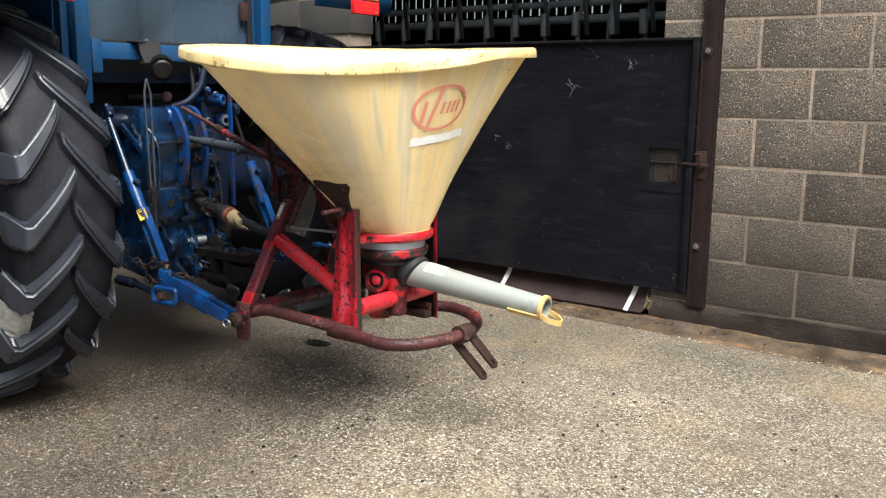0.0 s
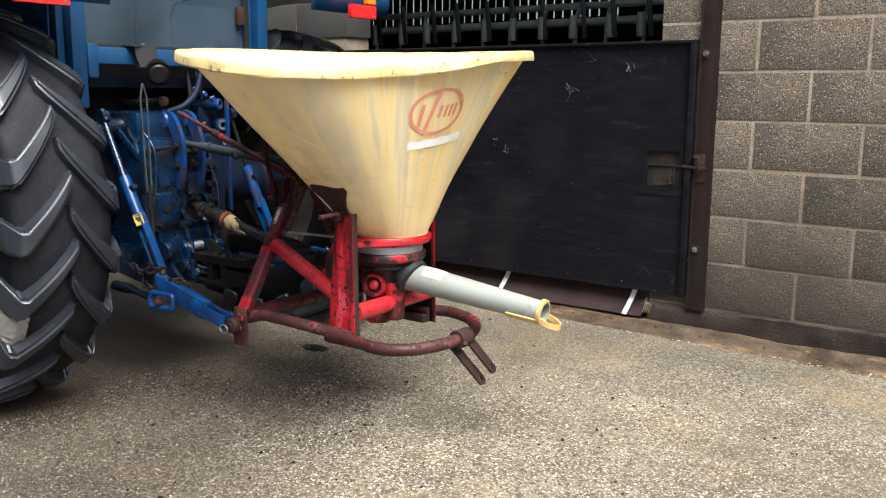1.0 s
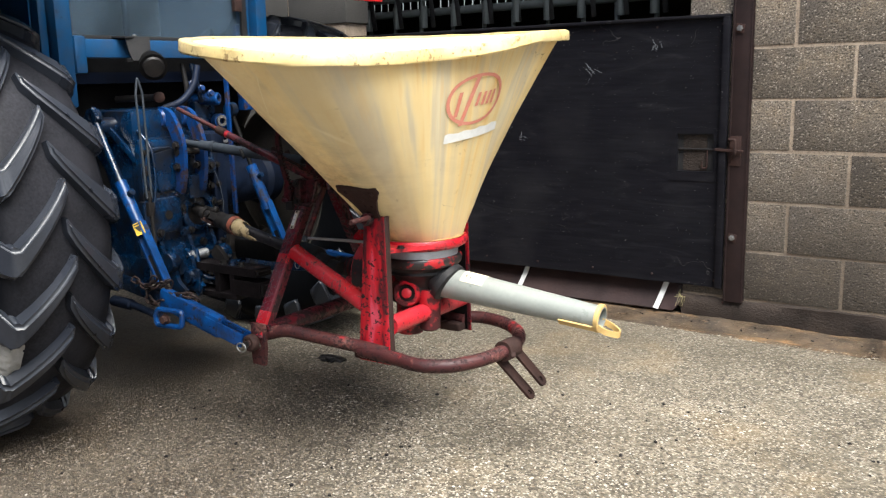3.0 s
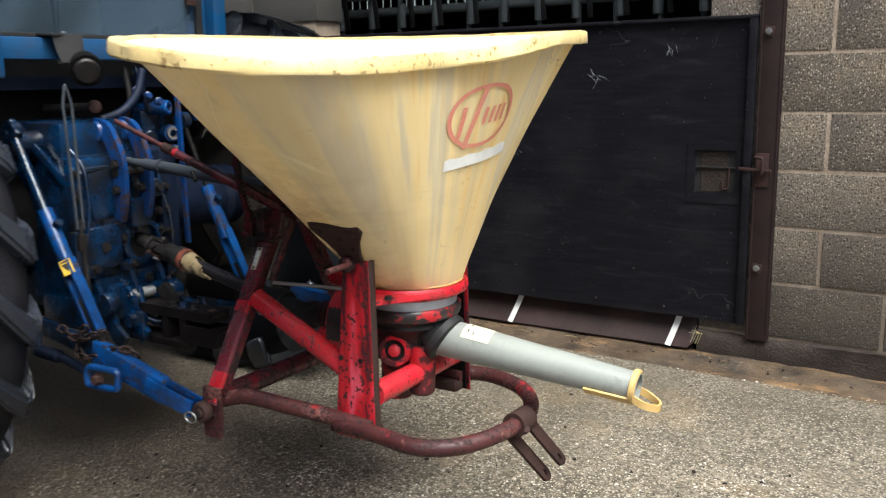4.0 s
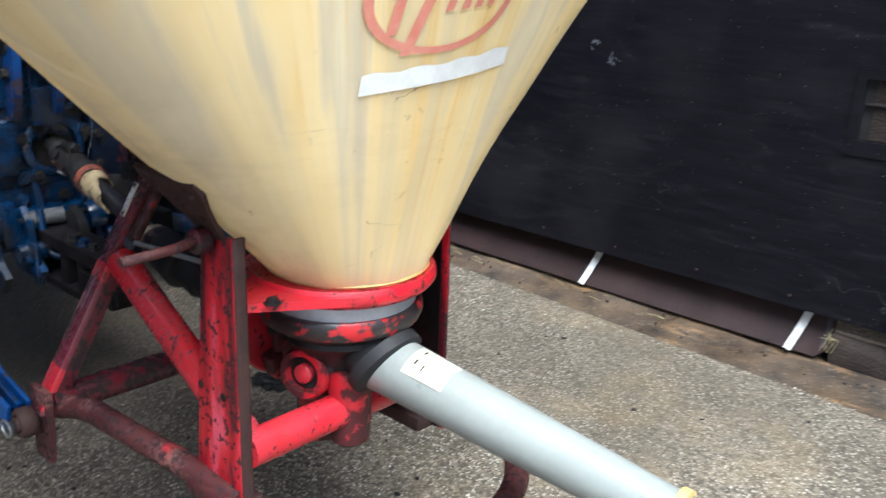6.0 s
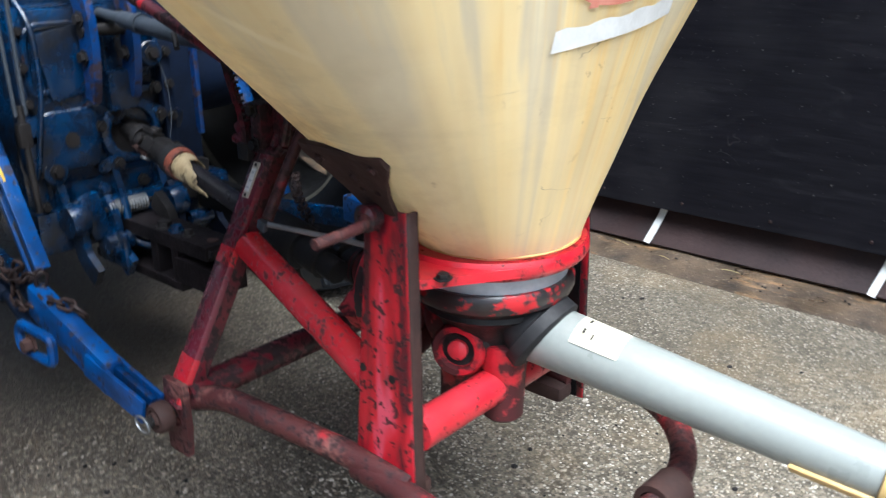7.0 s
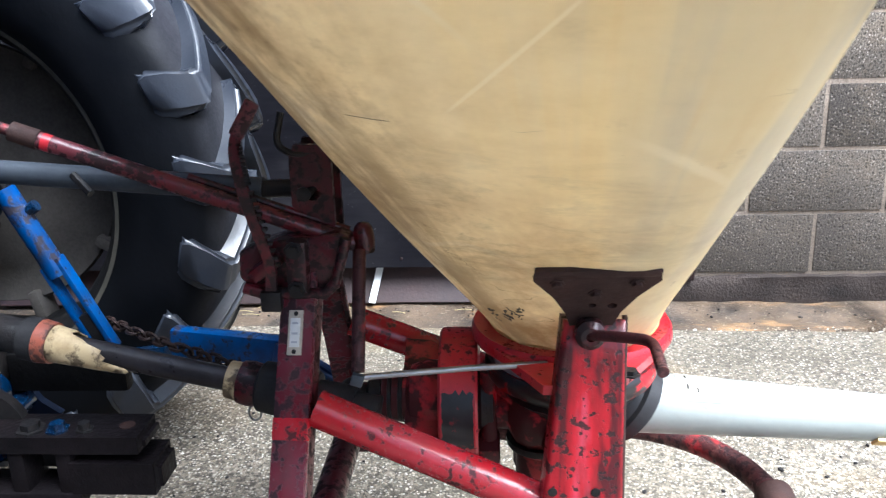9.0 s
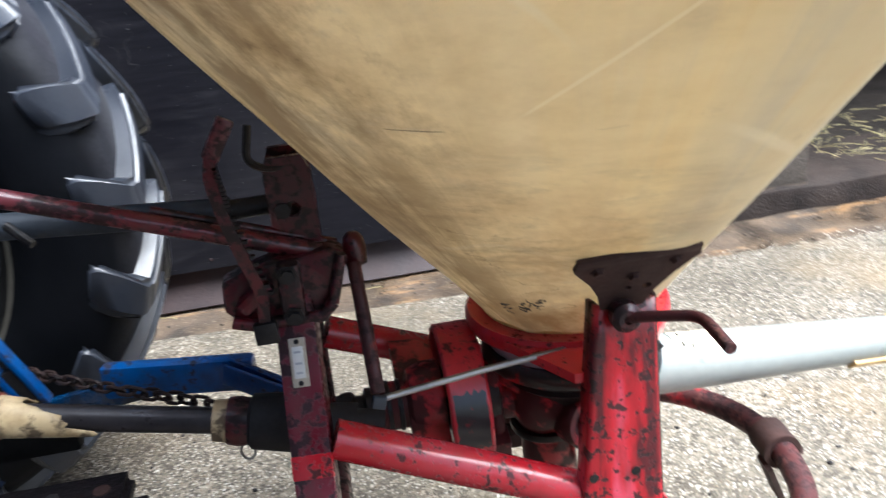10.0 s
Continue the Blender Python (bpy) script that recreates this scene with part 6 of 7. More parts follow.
    part("lamp_bracket", plate([(-0.045, 0.0), (0.045, 0.0), (0.040, 0.05), (0.030, 0.085), (-0.030, 0.085), (-0.040, 0.05)], 0.005, (-2.785, 2.19, 1.262), (0.3, 1, 0), (0.15, 0, -1)), BLACK, TR)
    part("lamp_bracket", box((0.09, 0.10, 0.006), (-2.83, 2.19, 1.262), Matrix.Rotation(0.05, 4, "Y"), 0.001), BLACK, TR)
    part("bolt", bolt((-2.80, 2.19, 1.266), (0, 0, 1), 0.006, 0.006), STEEL, TR)


def transmission():
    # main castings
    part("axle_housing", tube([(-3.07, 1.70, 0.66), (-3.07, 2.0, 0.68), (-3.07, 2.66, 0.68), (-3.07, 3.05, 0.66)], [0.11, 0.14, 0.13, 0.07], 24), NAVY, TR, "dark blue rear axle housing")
    part("brake_housing", lathe([(0, 0), (0.19, 0), (0.2, 0.03), (0.2, 0.2), (0.23, 0.22), (0.24, 0.30), (0.20, 0.33), (0, 0.33)], (-3.07, 2.09, 0.69), (0, -1, 0), 32), NEAR_BLACK, TR, "oily black brake housing")
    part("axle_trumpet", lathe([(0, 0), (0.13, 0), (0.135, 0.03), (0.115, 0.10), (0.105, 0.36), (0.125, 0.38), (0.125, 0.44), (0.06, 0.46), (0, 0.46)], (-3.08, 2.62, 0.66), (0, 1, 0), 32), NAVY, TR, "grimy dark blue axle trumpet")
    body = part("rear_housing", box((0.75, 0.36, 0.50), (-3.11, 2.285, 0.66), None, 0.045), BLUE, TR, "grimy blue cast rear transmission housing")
    # the recessed side is darker: its shade is put into the colour
    part("side_casting", box((0.60, 0.22, 0.46), (-3.14, 2.51, 0.67), None, 0.03), NAVY, TR, "grimy recessed side of the casting, shade put into its blue")
    # unseen front of the tractor, added to block sky behind the castings
    part("chassis", box((1.6, 0.42, 0.42), (-4.0, 2.4, 0.72), None, 0.04), NEAR_BLACK, TR, "grimy dark chassis and engine block")
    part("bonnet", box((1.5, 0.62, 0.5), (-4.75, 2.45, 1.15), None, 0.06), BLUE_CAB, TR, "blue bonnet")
    part("cab_belly", box((1.0, 0.84, 0.2), (-3.5, 2.40, 1.02), None, 0.02), NEAR_BLACK, TR)
    for y in (1.75, 3.1):
        part("front_wheel", lathe([(0.30, -0.10), (0.36, -0.11), (0.42, -0.09), (0.44, 0), (0.42, 0.09), (0.36, 0.11), (0.30, 0.10), (0.10, 0.04), (0, 0.04), (0, -0.04), (0.10, -0.04)], (-5.2, y, 0.38), (0, 1, 0), 40), TYRE, TR, "smaller front tyre")
    part("front_axle", box((0.12, 1.3, 0.12), (-5.2, 2.42, 0.39), None, 0.02), NAVY, TR)
    part("housing_cover", box((0.04, 0.24, 0.27), (-2.735, 2.22, 0.76), None, 0.022), BLUE, body)
    part("housing_cover", box((0.05, 0.17, 0.13), (-2.725, 2.175, 0.615), None, 0.02), BLUE, body)
    part("housing_rim", box((0.03, 0.36, 0.06), (-2.745, 2.285, 0.49), None, 0.012), BLUE, body)
    part("raised_panel", box((0.03, 0.10, 0.15), (-2.717, 2.205, 0.78), Matrix.Rotation(0.15, 4, "X"), 0.014), BLUE, body)
    part("plug_hole", lathe([(0, 0), (0.014, 0), (0.017, 0.003), (0.017, 0.004), (0, 0.004)], (-2.7005, 2.194, 0.618), (1, 0, 0), 16), GREASE, body)
    part("pto_flange", lathe([(0.056, 0.0), (0.074, 0.0), (0.078, 0.008), (0.074, 0.022), (0.064, 0.028), (0.056, 0.028), (0.054, 0.01)], (-2.735, 2.345, 0.612), (1, 0, 0), 32, closed=True), BLUE, body, "round blue flange of the power take off")
    part("pto_recess", lathe([(0, 0), (0.058, 0), (0.058, 0.003), (0, 0.003)], (-2.733, 2.345, 0.612), (1, 0, 0), 24), GREASE, body)
    part("flange_ear", box((0.03, 0.26, 0.05), (-2.74, 2.37, 0.655), Matrix.Rotation(-0.35, 4, "X"), 0.015), BLUE, body)
    for y, z in ((2.25, 0.69), (2.42, 0.70), (2.27, 0.54), (2.43, 0.545), (2.12, 0.86), (2.12, 0.70), (2.33, 0.86), (2.31, 0.66), (2.16, 0.50), (2.36, 0.49), (2.26, 0.49)):
        part("bolt", bolt((-2.72, y, z), (1, 0, 0), 0.011, 0.014), BLUE if y < 2.3 else GREASE, body)
    for z in (0.55, 0.70, 0.84):
        part("casting_rib", box((0.02, 0.33, 0.014), (-2.732, 2.285, z), None, 0.005), BLUE, body)
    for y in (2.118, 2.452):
        # the far flange takes the shaded copy of the blue
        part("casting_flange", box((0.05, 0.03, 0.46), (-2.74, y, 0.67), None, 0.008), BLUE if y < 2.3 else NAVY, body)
        for i in range(6):
            part("bolt", bolt((-2.712, y, 0.48 + 0.075 * i), (1, 0, 0), 0.009, 0.012), GREASE, body)
    for y0, z0, y1, z1, r in ((2.13, 0.93, 2.11, 0.55, 0.006),):
        part("pipe", tube(rounded([(-2.75, y0, z0), (-2.69, y0 + 0.01, z0 - 0.06), (-2.685, (y0 + y1) / 2 + 0.02, (z0 + z1) / 2), (-2.70, y1, z1), (-2.75, y1, z1 - 0.04)], 0.05), r, 10), BLUE, body, "bent hydraulic pipe")
    for y, z, a in ((2.15, 0.555, 0.1), (2.41, 0.78, 0.0)):
        part("casting_boss", lathe([(0, 0), (0.026, 0), (0.03, -0.004), (0.03, -0.03)], (-2.70, y, z), (1, a, 0.1), 18), BLUE, body)
        part("bolt", bolt((-2.70, y, z), (1, a, 0.1), 0.012, 0.014), GREASE, body)
    # raised borders and webs of the casting
    for y0, y1, z0, z1 in ((2.13, 2.245, 0.72, 0.86), (2.13, 2.26, 0.565, 0.675), (2.30, 2.43, 0.735, 0.86)):
        pts = [(-2.716, a, b) for a, b in ((y0, z0), (y1, z0), (y1, z1), (y0 + 0.02, z1), (y0, z1 - 0.02))]
        loop = rounded(pts + [pts[0], pts[1]], 0.02)
        part("casting_border", tube(loop[7:-1], 0.0085, 8, closed=True), BLUE, body)
    for a in range(5):
        t = radians(20 + 72 * a)
        part("flange_lobe", lathe([(0, 0), (0.018, 0), (0.020, 0.005), (0.018, 0.024), (0, 0.026)], (-2.735, 2.345 + 0.080 * math.cos(t), 0.612 + 0.080 * math.sin(t)), (1, 0, 0), 16), BLUE, body)
        part("bolt", bolt((-2.709, 2.345 + 0.080 * math.cos(t), 0.612 + 0.080 * math.sin(t)), (1, 0, 0), 0.0095, 0.012), GREASE, body)
    for y, z0, z1 in ((2.155, 0.46, 0.56), (2.29, 0.45, 0.535), (2.40, 0.45, 0.53)):
        part("casting_web", plate([(0.0, z0), (0.05, z0 + 0.01), (0.02, z1), (0.0, z1)], 0.016, (-2.735, y, 0), (1, 0, 0), (0, 0, 1)), BLUE, body)
    # hydraulic lift on top
    part("lift_cover", box((0.62, 0.26, 0.13), (-3.06, 2.235, 0.94), None, 0.03), BLUE, TR, "blue hydraulic lift cover")
    # shade on the cover's far side is painted with the darker blue
    part("lift_cover_side", box((0.36, 0.20, 0.12), (-3.17, 2.45, 0.94), None, 0.03), NAVY, TR, "grimy side of the lift cover, shade put into its blue")
    part("rocker_shaft", tube([(-2.86, 2.0, 0.945), (-2.86, 2.40, 0.945)], 0.035, 20), BLUE, TR)
    part("shaft_nut", lathe([(0, 0), (0.03, 0), (0.03, 0.02), (0, 0.02)], (-2.86, 2.23, 0.985), (0.2, -1, 0.2), 8), BLUE, TR)
    part("lift_arm", span((-2.87, 2.0, 0.945), (-2.79, 2.0, 1.0), 0.022, 0.055, 0.008), BLUE, TR)
    part("stay", span((-2.88, 2.06, 0.99), (-2.74, 2.11, 0.82), 0.018, 0.022, 0.004), BLUE, TR, "slim blue stay")
    # rocker for the top link: two curved plates
    for y in (2.252, 2.348):
        bm = bmesh.new()
        pts = rounded([(-2.775, y, 0.985), (-2.725, y, 0.978), (-2.678, y, 0.90), (-2.672, y, 0.82), (-2.685, y, 0.74), (-2.70, y, 0.70)], 0.07)
        strip(pts, 0.018, 0.052, (1, 0, 0.5), bm)
        rk = part("rocker_plate", bm, BLUE_MID, TR, "curved blue top link rocker plate, rusty edges")
        part("rocker_head", lathe([(0, -0.018), (0.03, -0.018), (0.036, -0.010), (0.036, 0.010), (0.03, 0.018), (0, 0.018)], (-2.765, y, 0.968), (0, 1, 0), 22), BLUE_MID, rk)
        for p in ((-2.682, y - 0.011, 0.87), (-2.684, y - 0.011, 0.79)):
            part("bolt", bolt(p, (0, -1, 0), 0.012, 0.012), GREASE, rk)
    part("rocker_pin", tube([(-2.685, 2.24, 0.845), (-2.685, 2.37, 0.845)], 0.014, 12), GREASE, TR)
    part("rocker_block", box((0.05, 0.07, 0.09), (-2.712, 2.325, 0.71), None, 0.008), BLUE, TR)
    # top link
    tl = part("top_link", tube([(-2.62, MID + 0.01, 0.868), (-2.10, MID, 0.826)], 0.018, 16), SLATE, TR, "blue grey tubular top link")
    part("top_link_end", tube([(-2.715, 2.305, 0.876), (-2.60, MID + 0.01, 0.866)], 0.0125, 12), SLATE, tl)
    part("top_link_end", tube([(-2.11, MID, 0.827), (-2.03, MID, 0.828)], 0.0135, 12), GREASE, tl)
    part("handle_pin", tube([(-2.37, MID - 0.03, 0.86), (-2.34, MID - 0.045, 0.835)], 0.006, 8), GREASE, tl)
    part("collar", tube([(-2.56, MID + 0.01, 0.8635), (-2.545, MID + 0.01, 0.8622)], 0.022, 16), SLATE, tl)


def hydraulics():
    base = part("spool_valve", box((0.12, 0.11, 0.14), (-3.015, 2.625, 0.950), None, 0.015), BLUE, TR, "blue hydraulic spool valve block")
    part("valve_spool", lathe([(0, -0.13), (0.026, -0.13), (0.026, -0.004), (0.022, 0), (0.015, 0), (0.013, -0.03), (0, -0.03)], (-2.885, 2.640, 1.028), (0.9, 0.35, 0), 20), BLUE_LIT, base, "open ended blue spool tube")
    part("spool_bolt", bolt((-2.95, 2.60, 1.06), (0.9, 0.35, 0), 0.014, 0.02), BLUE, base)
    part("valve_nose", lathe([(0, 0), (0.030, 0), (0.026, 0.03), (0.020, 0.035), (0, 0.035)], (-2.965, 2.60, 0.925), (1, -0.3, 0), 8), BLUE, base)
    for y, z, r in ((2.668, 0.868, 0.028), (2.659, 0.936, 0.030)):
        part("coupling_ring", lathe([(0.013, 0), (0.022, 0), (0.024, 0.006), (0.022, 0.012), (0.013, 0.012)], (-2.902, y, z), (0.95, -0.3, 0), 20, closed=True), STEEL, base, "worn steel coupling ring")
        part("coupling", lathe([(0, -0.10), (r * 0.8, -0.10), (r * 0.8, -0.04), (r, -0.04), (r, 0.0), (r * 0.6, 0.0), (r * 0.55, -0.02), (0, -0.02)], (-2.90, y, z), (0.95, -0.3, 0.0), 20), BLUE_LIT, base, "blue hydraulic coupling")
    for k in range(3):
        part("small_fitting", lathe([(0, 0), (0.014, 0), (0.014, 0.02), (0.009, 0.022), (0.009, 0.04), (0, 0.04)], (-2.87, 2.49 + 0.045 * k, 1.09 - 0.02 * k), (0.8, -0.4, 0.1), 12), BLUE_MID, TR)
    part("pipe", tube(rounded([(-2.86, 2.34, 1.0), (-2.83, 2.40, 1.02), (-2.83, 2.47, 1.08), (-2.84, 2.50, 1.16)], 0.05), 0.014, 12), NAVY, TR, "bent blue hydraulic pipe")
    part("pipe", tube(rounded([(-2.88, 2.46, 1.17), (-2.86, 2.46, 1.06), (-2.88, 2.44, 0.98)], 0.03), 0.010, 12), GREASE, TR)
    part("pipe", tube(rounded([(-2.90, 2.52, 1.17), (-2.88, 2.53, 1.08), (-2.9, 2.56, 1.02)], 0.03), 0.010, 12), BLUE, TR)
    part("spool_stub", lathe([(0, 0), (0.016, 0), (0.02, 0.004), (0.02, 0.02), (0.012, 0.024), (0, 0.024)], (-2.80, 2.27, 1.045), (1, -0.4, 0), 16), RUST, TR)
    part("stub_pipe", tube([(-2.98, 2.22, 1.04), (-2.80, 2.27, 1.045)], 0.013, 12), GREASE, TR)
    # tall wire loop and thin rods
    part("loop_rod", tube(rounded([(-2.63, 2.055, 0.70), (-2.635, 2.05, 1.06), (-2.635, 2.062, 1.118), (-2.635, 2.078, 1.06), (-2.63, 2.075, 0.70)], 0.012), 0.0042, 8), SLATE, TR, "tall thin wire loop of the linkage")
    part("loop_rod_lower", tube([(-2.63, 2.065, 0.72), (-2.62, 2.065, 0.50)], 0.007, 8), GREASE, TR)
    part("loop_rod_nut", box((0.02, 0.025, 0.05), (-2.63, 2.065, 0.66), None, 0.004), GREASE, TR)
    part("side_post", span((-2.690, 2.512, 0.58), (-2.705, 2.522, 1.12), 0.012, 0.018, 0.002, (1, 0, 0)), BLUE_MID, TR, "slim upright blue bar")
    # darker than the cab's blue: the bracket's shade is put into its colour
    bar = part("cab_bracket", box((0.02, 0.05, 0.30), (-2.90, 2.788, 1.18), None, 0.005), BLUE_MID, TR, "blue cab bracket in the shade")
    part("bracket_block", box((0.04, 0.065, 0.06), (-2.895, 2.802, 1.005), None, 0.006), BLUE_MID, bar)
    part("cable", tube(rounded([(-2.72, 2.42, 0.80), (-2.68, 2.43, 0.72), (-2.63, 2.40, 0.64), (-2.60, 2.37, 0.60)], 0.05), 0.001, 6), SLATE, TR, "thin grey wire")
    # near black sheet behind the castings
    part("cab_underside", box((0.03, 0.9, 0.28), (-3.12, 2.39, 1.08), None, 0), NEAR_BLACK, TR)


def linkage():
    for y0, y1, side in ((2.0, 1.945, -1), (2.655, 2.645, 1)):
        # lift rod: thin screwed top, square slotted bottom
        top, mid, low = V((-2.812, y0, 0.985)), V((-2.675, y0 + 0.004 * side, 0.735)), V((-2.49, y0 - 0.01, 0.425))
        if side > 0:
            top, mid, low = V((-2.775, 2.60, 0.985)), V((-2.668, 2.60, 0.735)), V((-2.535, 2.622, 0.42))
        part("lift_rod", tube([top, mid], 0.0135 if side < 0 else 0.009, 12), BLUE if side < 0 else NEAR_BLACK, TR, "grimy lift rod")
        part("lift_rod_eye", lathe([(0.012, -0.014), (0.03, -0.014), (0.03, 0.014), (0.012, 0.014)], top, (0, 1, 0), 18, closed=True), BLUE, TR)
        ax = (low - mid).normalized()
        sleeve = part("lift_rod_sleeve", tube([mid - ax * 0.03, mid + ax * 0.16], 0.022, 16), BLUE_LIT, TR, "bright blue lift rod sleeve")
        for d in (-1, 1):
            part("slot_side", span(mid + ax * 0.13 + V((0.7, 0, 0.45)).normalized() * d * 0.018, low + V((0.7, 0, 0.45)).normalized() * d * 0.018, 0.03, 0.011, 0.003, (0.7, 0, 0.45)), BLUE_LIT, sleeve)
        part("slot_core", span(mid + ax * 0.25, low, 0.02, 0.024, 0.002, (0.7, 0, 0.45)), GREASE, sleeve)
        part("grease_nipple", lathe([(0, 0), (0.012, 0), (0.012, 0.02), (0, 0.02)], mid + ax * 0.03 + V((0.016, 0, 0.012)), (0.8, 0, 0.5), 8), BLUE, sleeve)
        if side < 0:
            n = V((0.55, -0.75, 0.3)).normalized()
            c = mid + ax * 0.155 + n * 0.0225
            u = ax - n * ax.dot(n)
            sign = part("warning_label", plate([(-0.022, -0.016), (0.022, -0.016), (0.022, 0.016), (-0.022, 0.016)], 0.0015, c, u, n.cross(u)), SIGN, sleeve, "yellow warning label with black symbols")
            part("warning_symbol", plate([(-0.010, -0.013), (-0.010, 0.013), (0.014, 0)], 0.001, c + n * 0.0012, u, n.cross(u)), INK, sign)
            part("warning_bar", plate([(-0.019, -0.013), (-0.019, 0.013), (-0.014, 0.013), (-0.014, -0.013)], 0.001, c + n * 0.0012, u, n.cross(u)), INK, sign)
        # lower link
        p0, p1, p2, p3 = V((-2.052, y1 + 0.016, 0.288)), V((-2.17, y1 + 0.005 * -side, 0.325)), V((-2.35, y1 - 0.02 * side * 1, 0.365)), V((-2.95, y0 - 0.02 * side, 0.42))
        if side > 0:
            p0, p1, p2, p3 = V((-2.07, 2.66, 0.32)), V((-2.17, 2.735, 0.362)), V((-2.35, 2.78, 0.352)), V((-2.95, 2.75, 0.30))
        bar = part("lower_link", span(p3, p2, 0.02, 0.052, 0.006), BLUE, TR, "blue lower link arm")
        part("link_front", span(p2 - V((0.12, 0, -0.02)), p1 + V((0.0, 0, -0.002)), 0.036, 0.070, 0.010), BLUE_LIT, bar, "bright blue telescopic link end")
        for d in (-1, 1):
            part("link_fork", span(p1 - V((0.05, 0, -0.015)), p0 + V((-0.02, 0, 0.008)), 0.012, 0.045, 0.004), BLUE_LIT, bar)
            part("link_cheek", span(p1 - V((0.06, d * 0.019, -0.012)), p0 + V((-0.022, -d * 0.017, 0.006)), 0.008, 0.046, 0.003), BLUE_LIT, bar)
        part("ball_eye", lathe([(0.016, -0.014), (0.023, -0.014), (0.027, -0.009), (0.027, 0.009), (0.023, 0.014), (0.016, 0.014)], p0, (0, 1, 0), 24, closed=True), RUST, bar, "ball eye rubbed to dark rust")
        part("ball", lathe([(0.009, -0.018), (0.013, -0.016), (0.0168, 0), (0.013, 0.016), (0.009, 0.018)], p0, (0, 1, 0), 20, closed=True), RUST, bar)
        part("linch_pin", tube([p0 - V((0, 0.022, 0)), p0 + V((0, 0.07, 0))] if side < 0 else [p0 - V((0, 0.07, 0)), p0 + V((0, 0.03, 0))], 0.010, 12), GREASE, bar)
        ring = [p0 + V((-0.02 + 0.020 * math.cos(t), side * 0.024, -0.012 + 0.014 * math.sin(t))) for t in (math.tau * i / 20 for i in range(20))]
        part("linch_ring", tube(ring, 0.0025, 6, closed=True), STEEL, bar, "thin wire ring of the linch pin")
        # check link with its rectangular loop
        if side > 0:
            continue
        part("check_rod", tube([(-2.80, y0 + 0.0, 0.322), (-2.70, y0, 0.32), (-2.69, y0, 0.32), (-2.47, y1 + 0.005, 0.318)], [0.02, 0.02, 0.013, 0.013], 12), NAVY, TR, "grimy dark check rod")
        yl = y1 - 0.028 if side < 0 else y1 + 0.028
        loop = rounded([(-2.455, yl, 0.335), (-2.452, yl, 0.302), (-2.325, yl, 0.310), (-2.318, yl, 0.362), (-2.44, yl, 0.358), (-2.455, yl, 0.335)], 0.015)
        part("check_loop", tube(loop[:-1], 0.0095, 8, closed=True), BLUE_LIT, TR, "blue rectangular check loop")
        part("check_bolt", bolt((-2.40, yl, 0.328), (0, side, 0), 0.013, 0.02), RUST, TR)
    chain("check_chain", [(-2.60, 1.955, 0.43), (-2.53, 1.955, 0.405), (-2.47, 1.965, 0.43), (-2.43, 1.97, 0.445), (-2.45, 1.965, 0.40), (-2.39, 1.95, 0.40), (-2.34, 1.965, 0.410), (-2.315, 1.985, 0.385)], TR, CHAIN, "rusty check chain wrapped round the link")
    chain("check_chain", [(-2.50, 1.955, 0.445), (-2.56, 1.96, 0.39), (-2.52, 1.95, 0.36), (-2.44, 1.95, 0.375)], TR, CHAIN, "rusty check chain end")
    chain("check_chain", [(-2.566, 2.693, 0.456), (-2.50, 2.640, 0.460), (-2.40, 2.560, 0.466), (-2.234, 2.451, 0.470), (-2.14, 2.40, 0.45)], TR, CHAIN, "black check chain above the drive shaft")


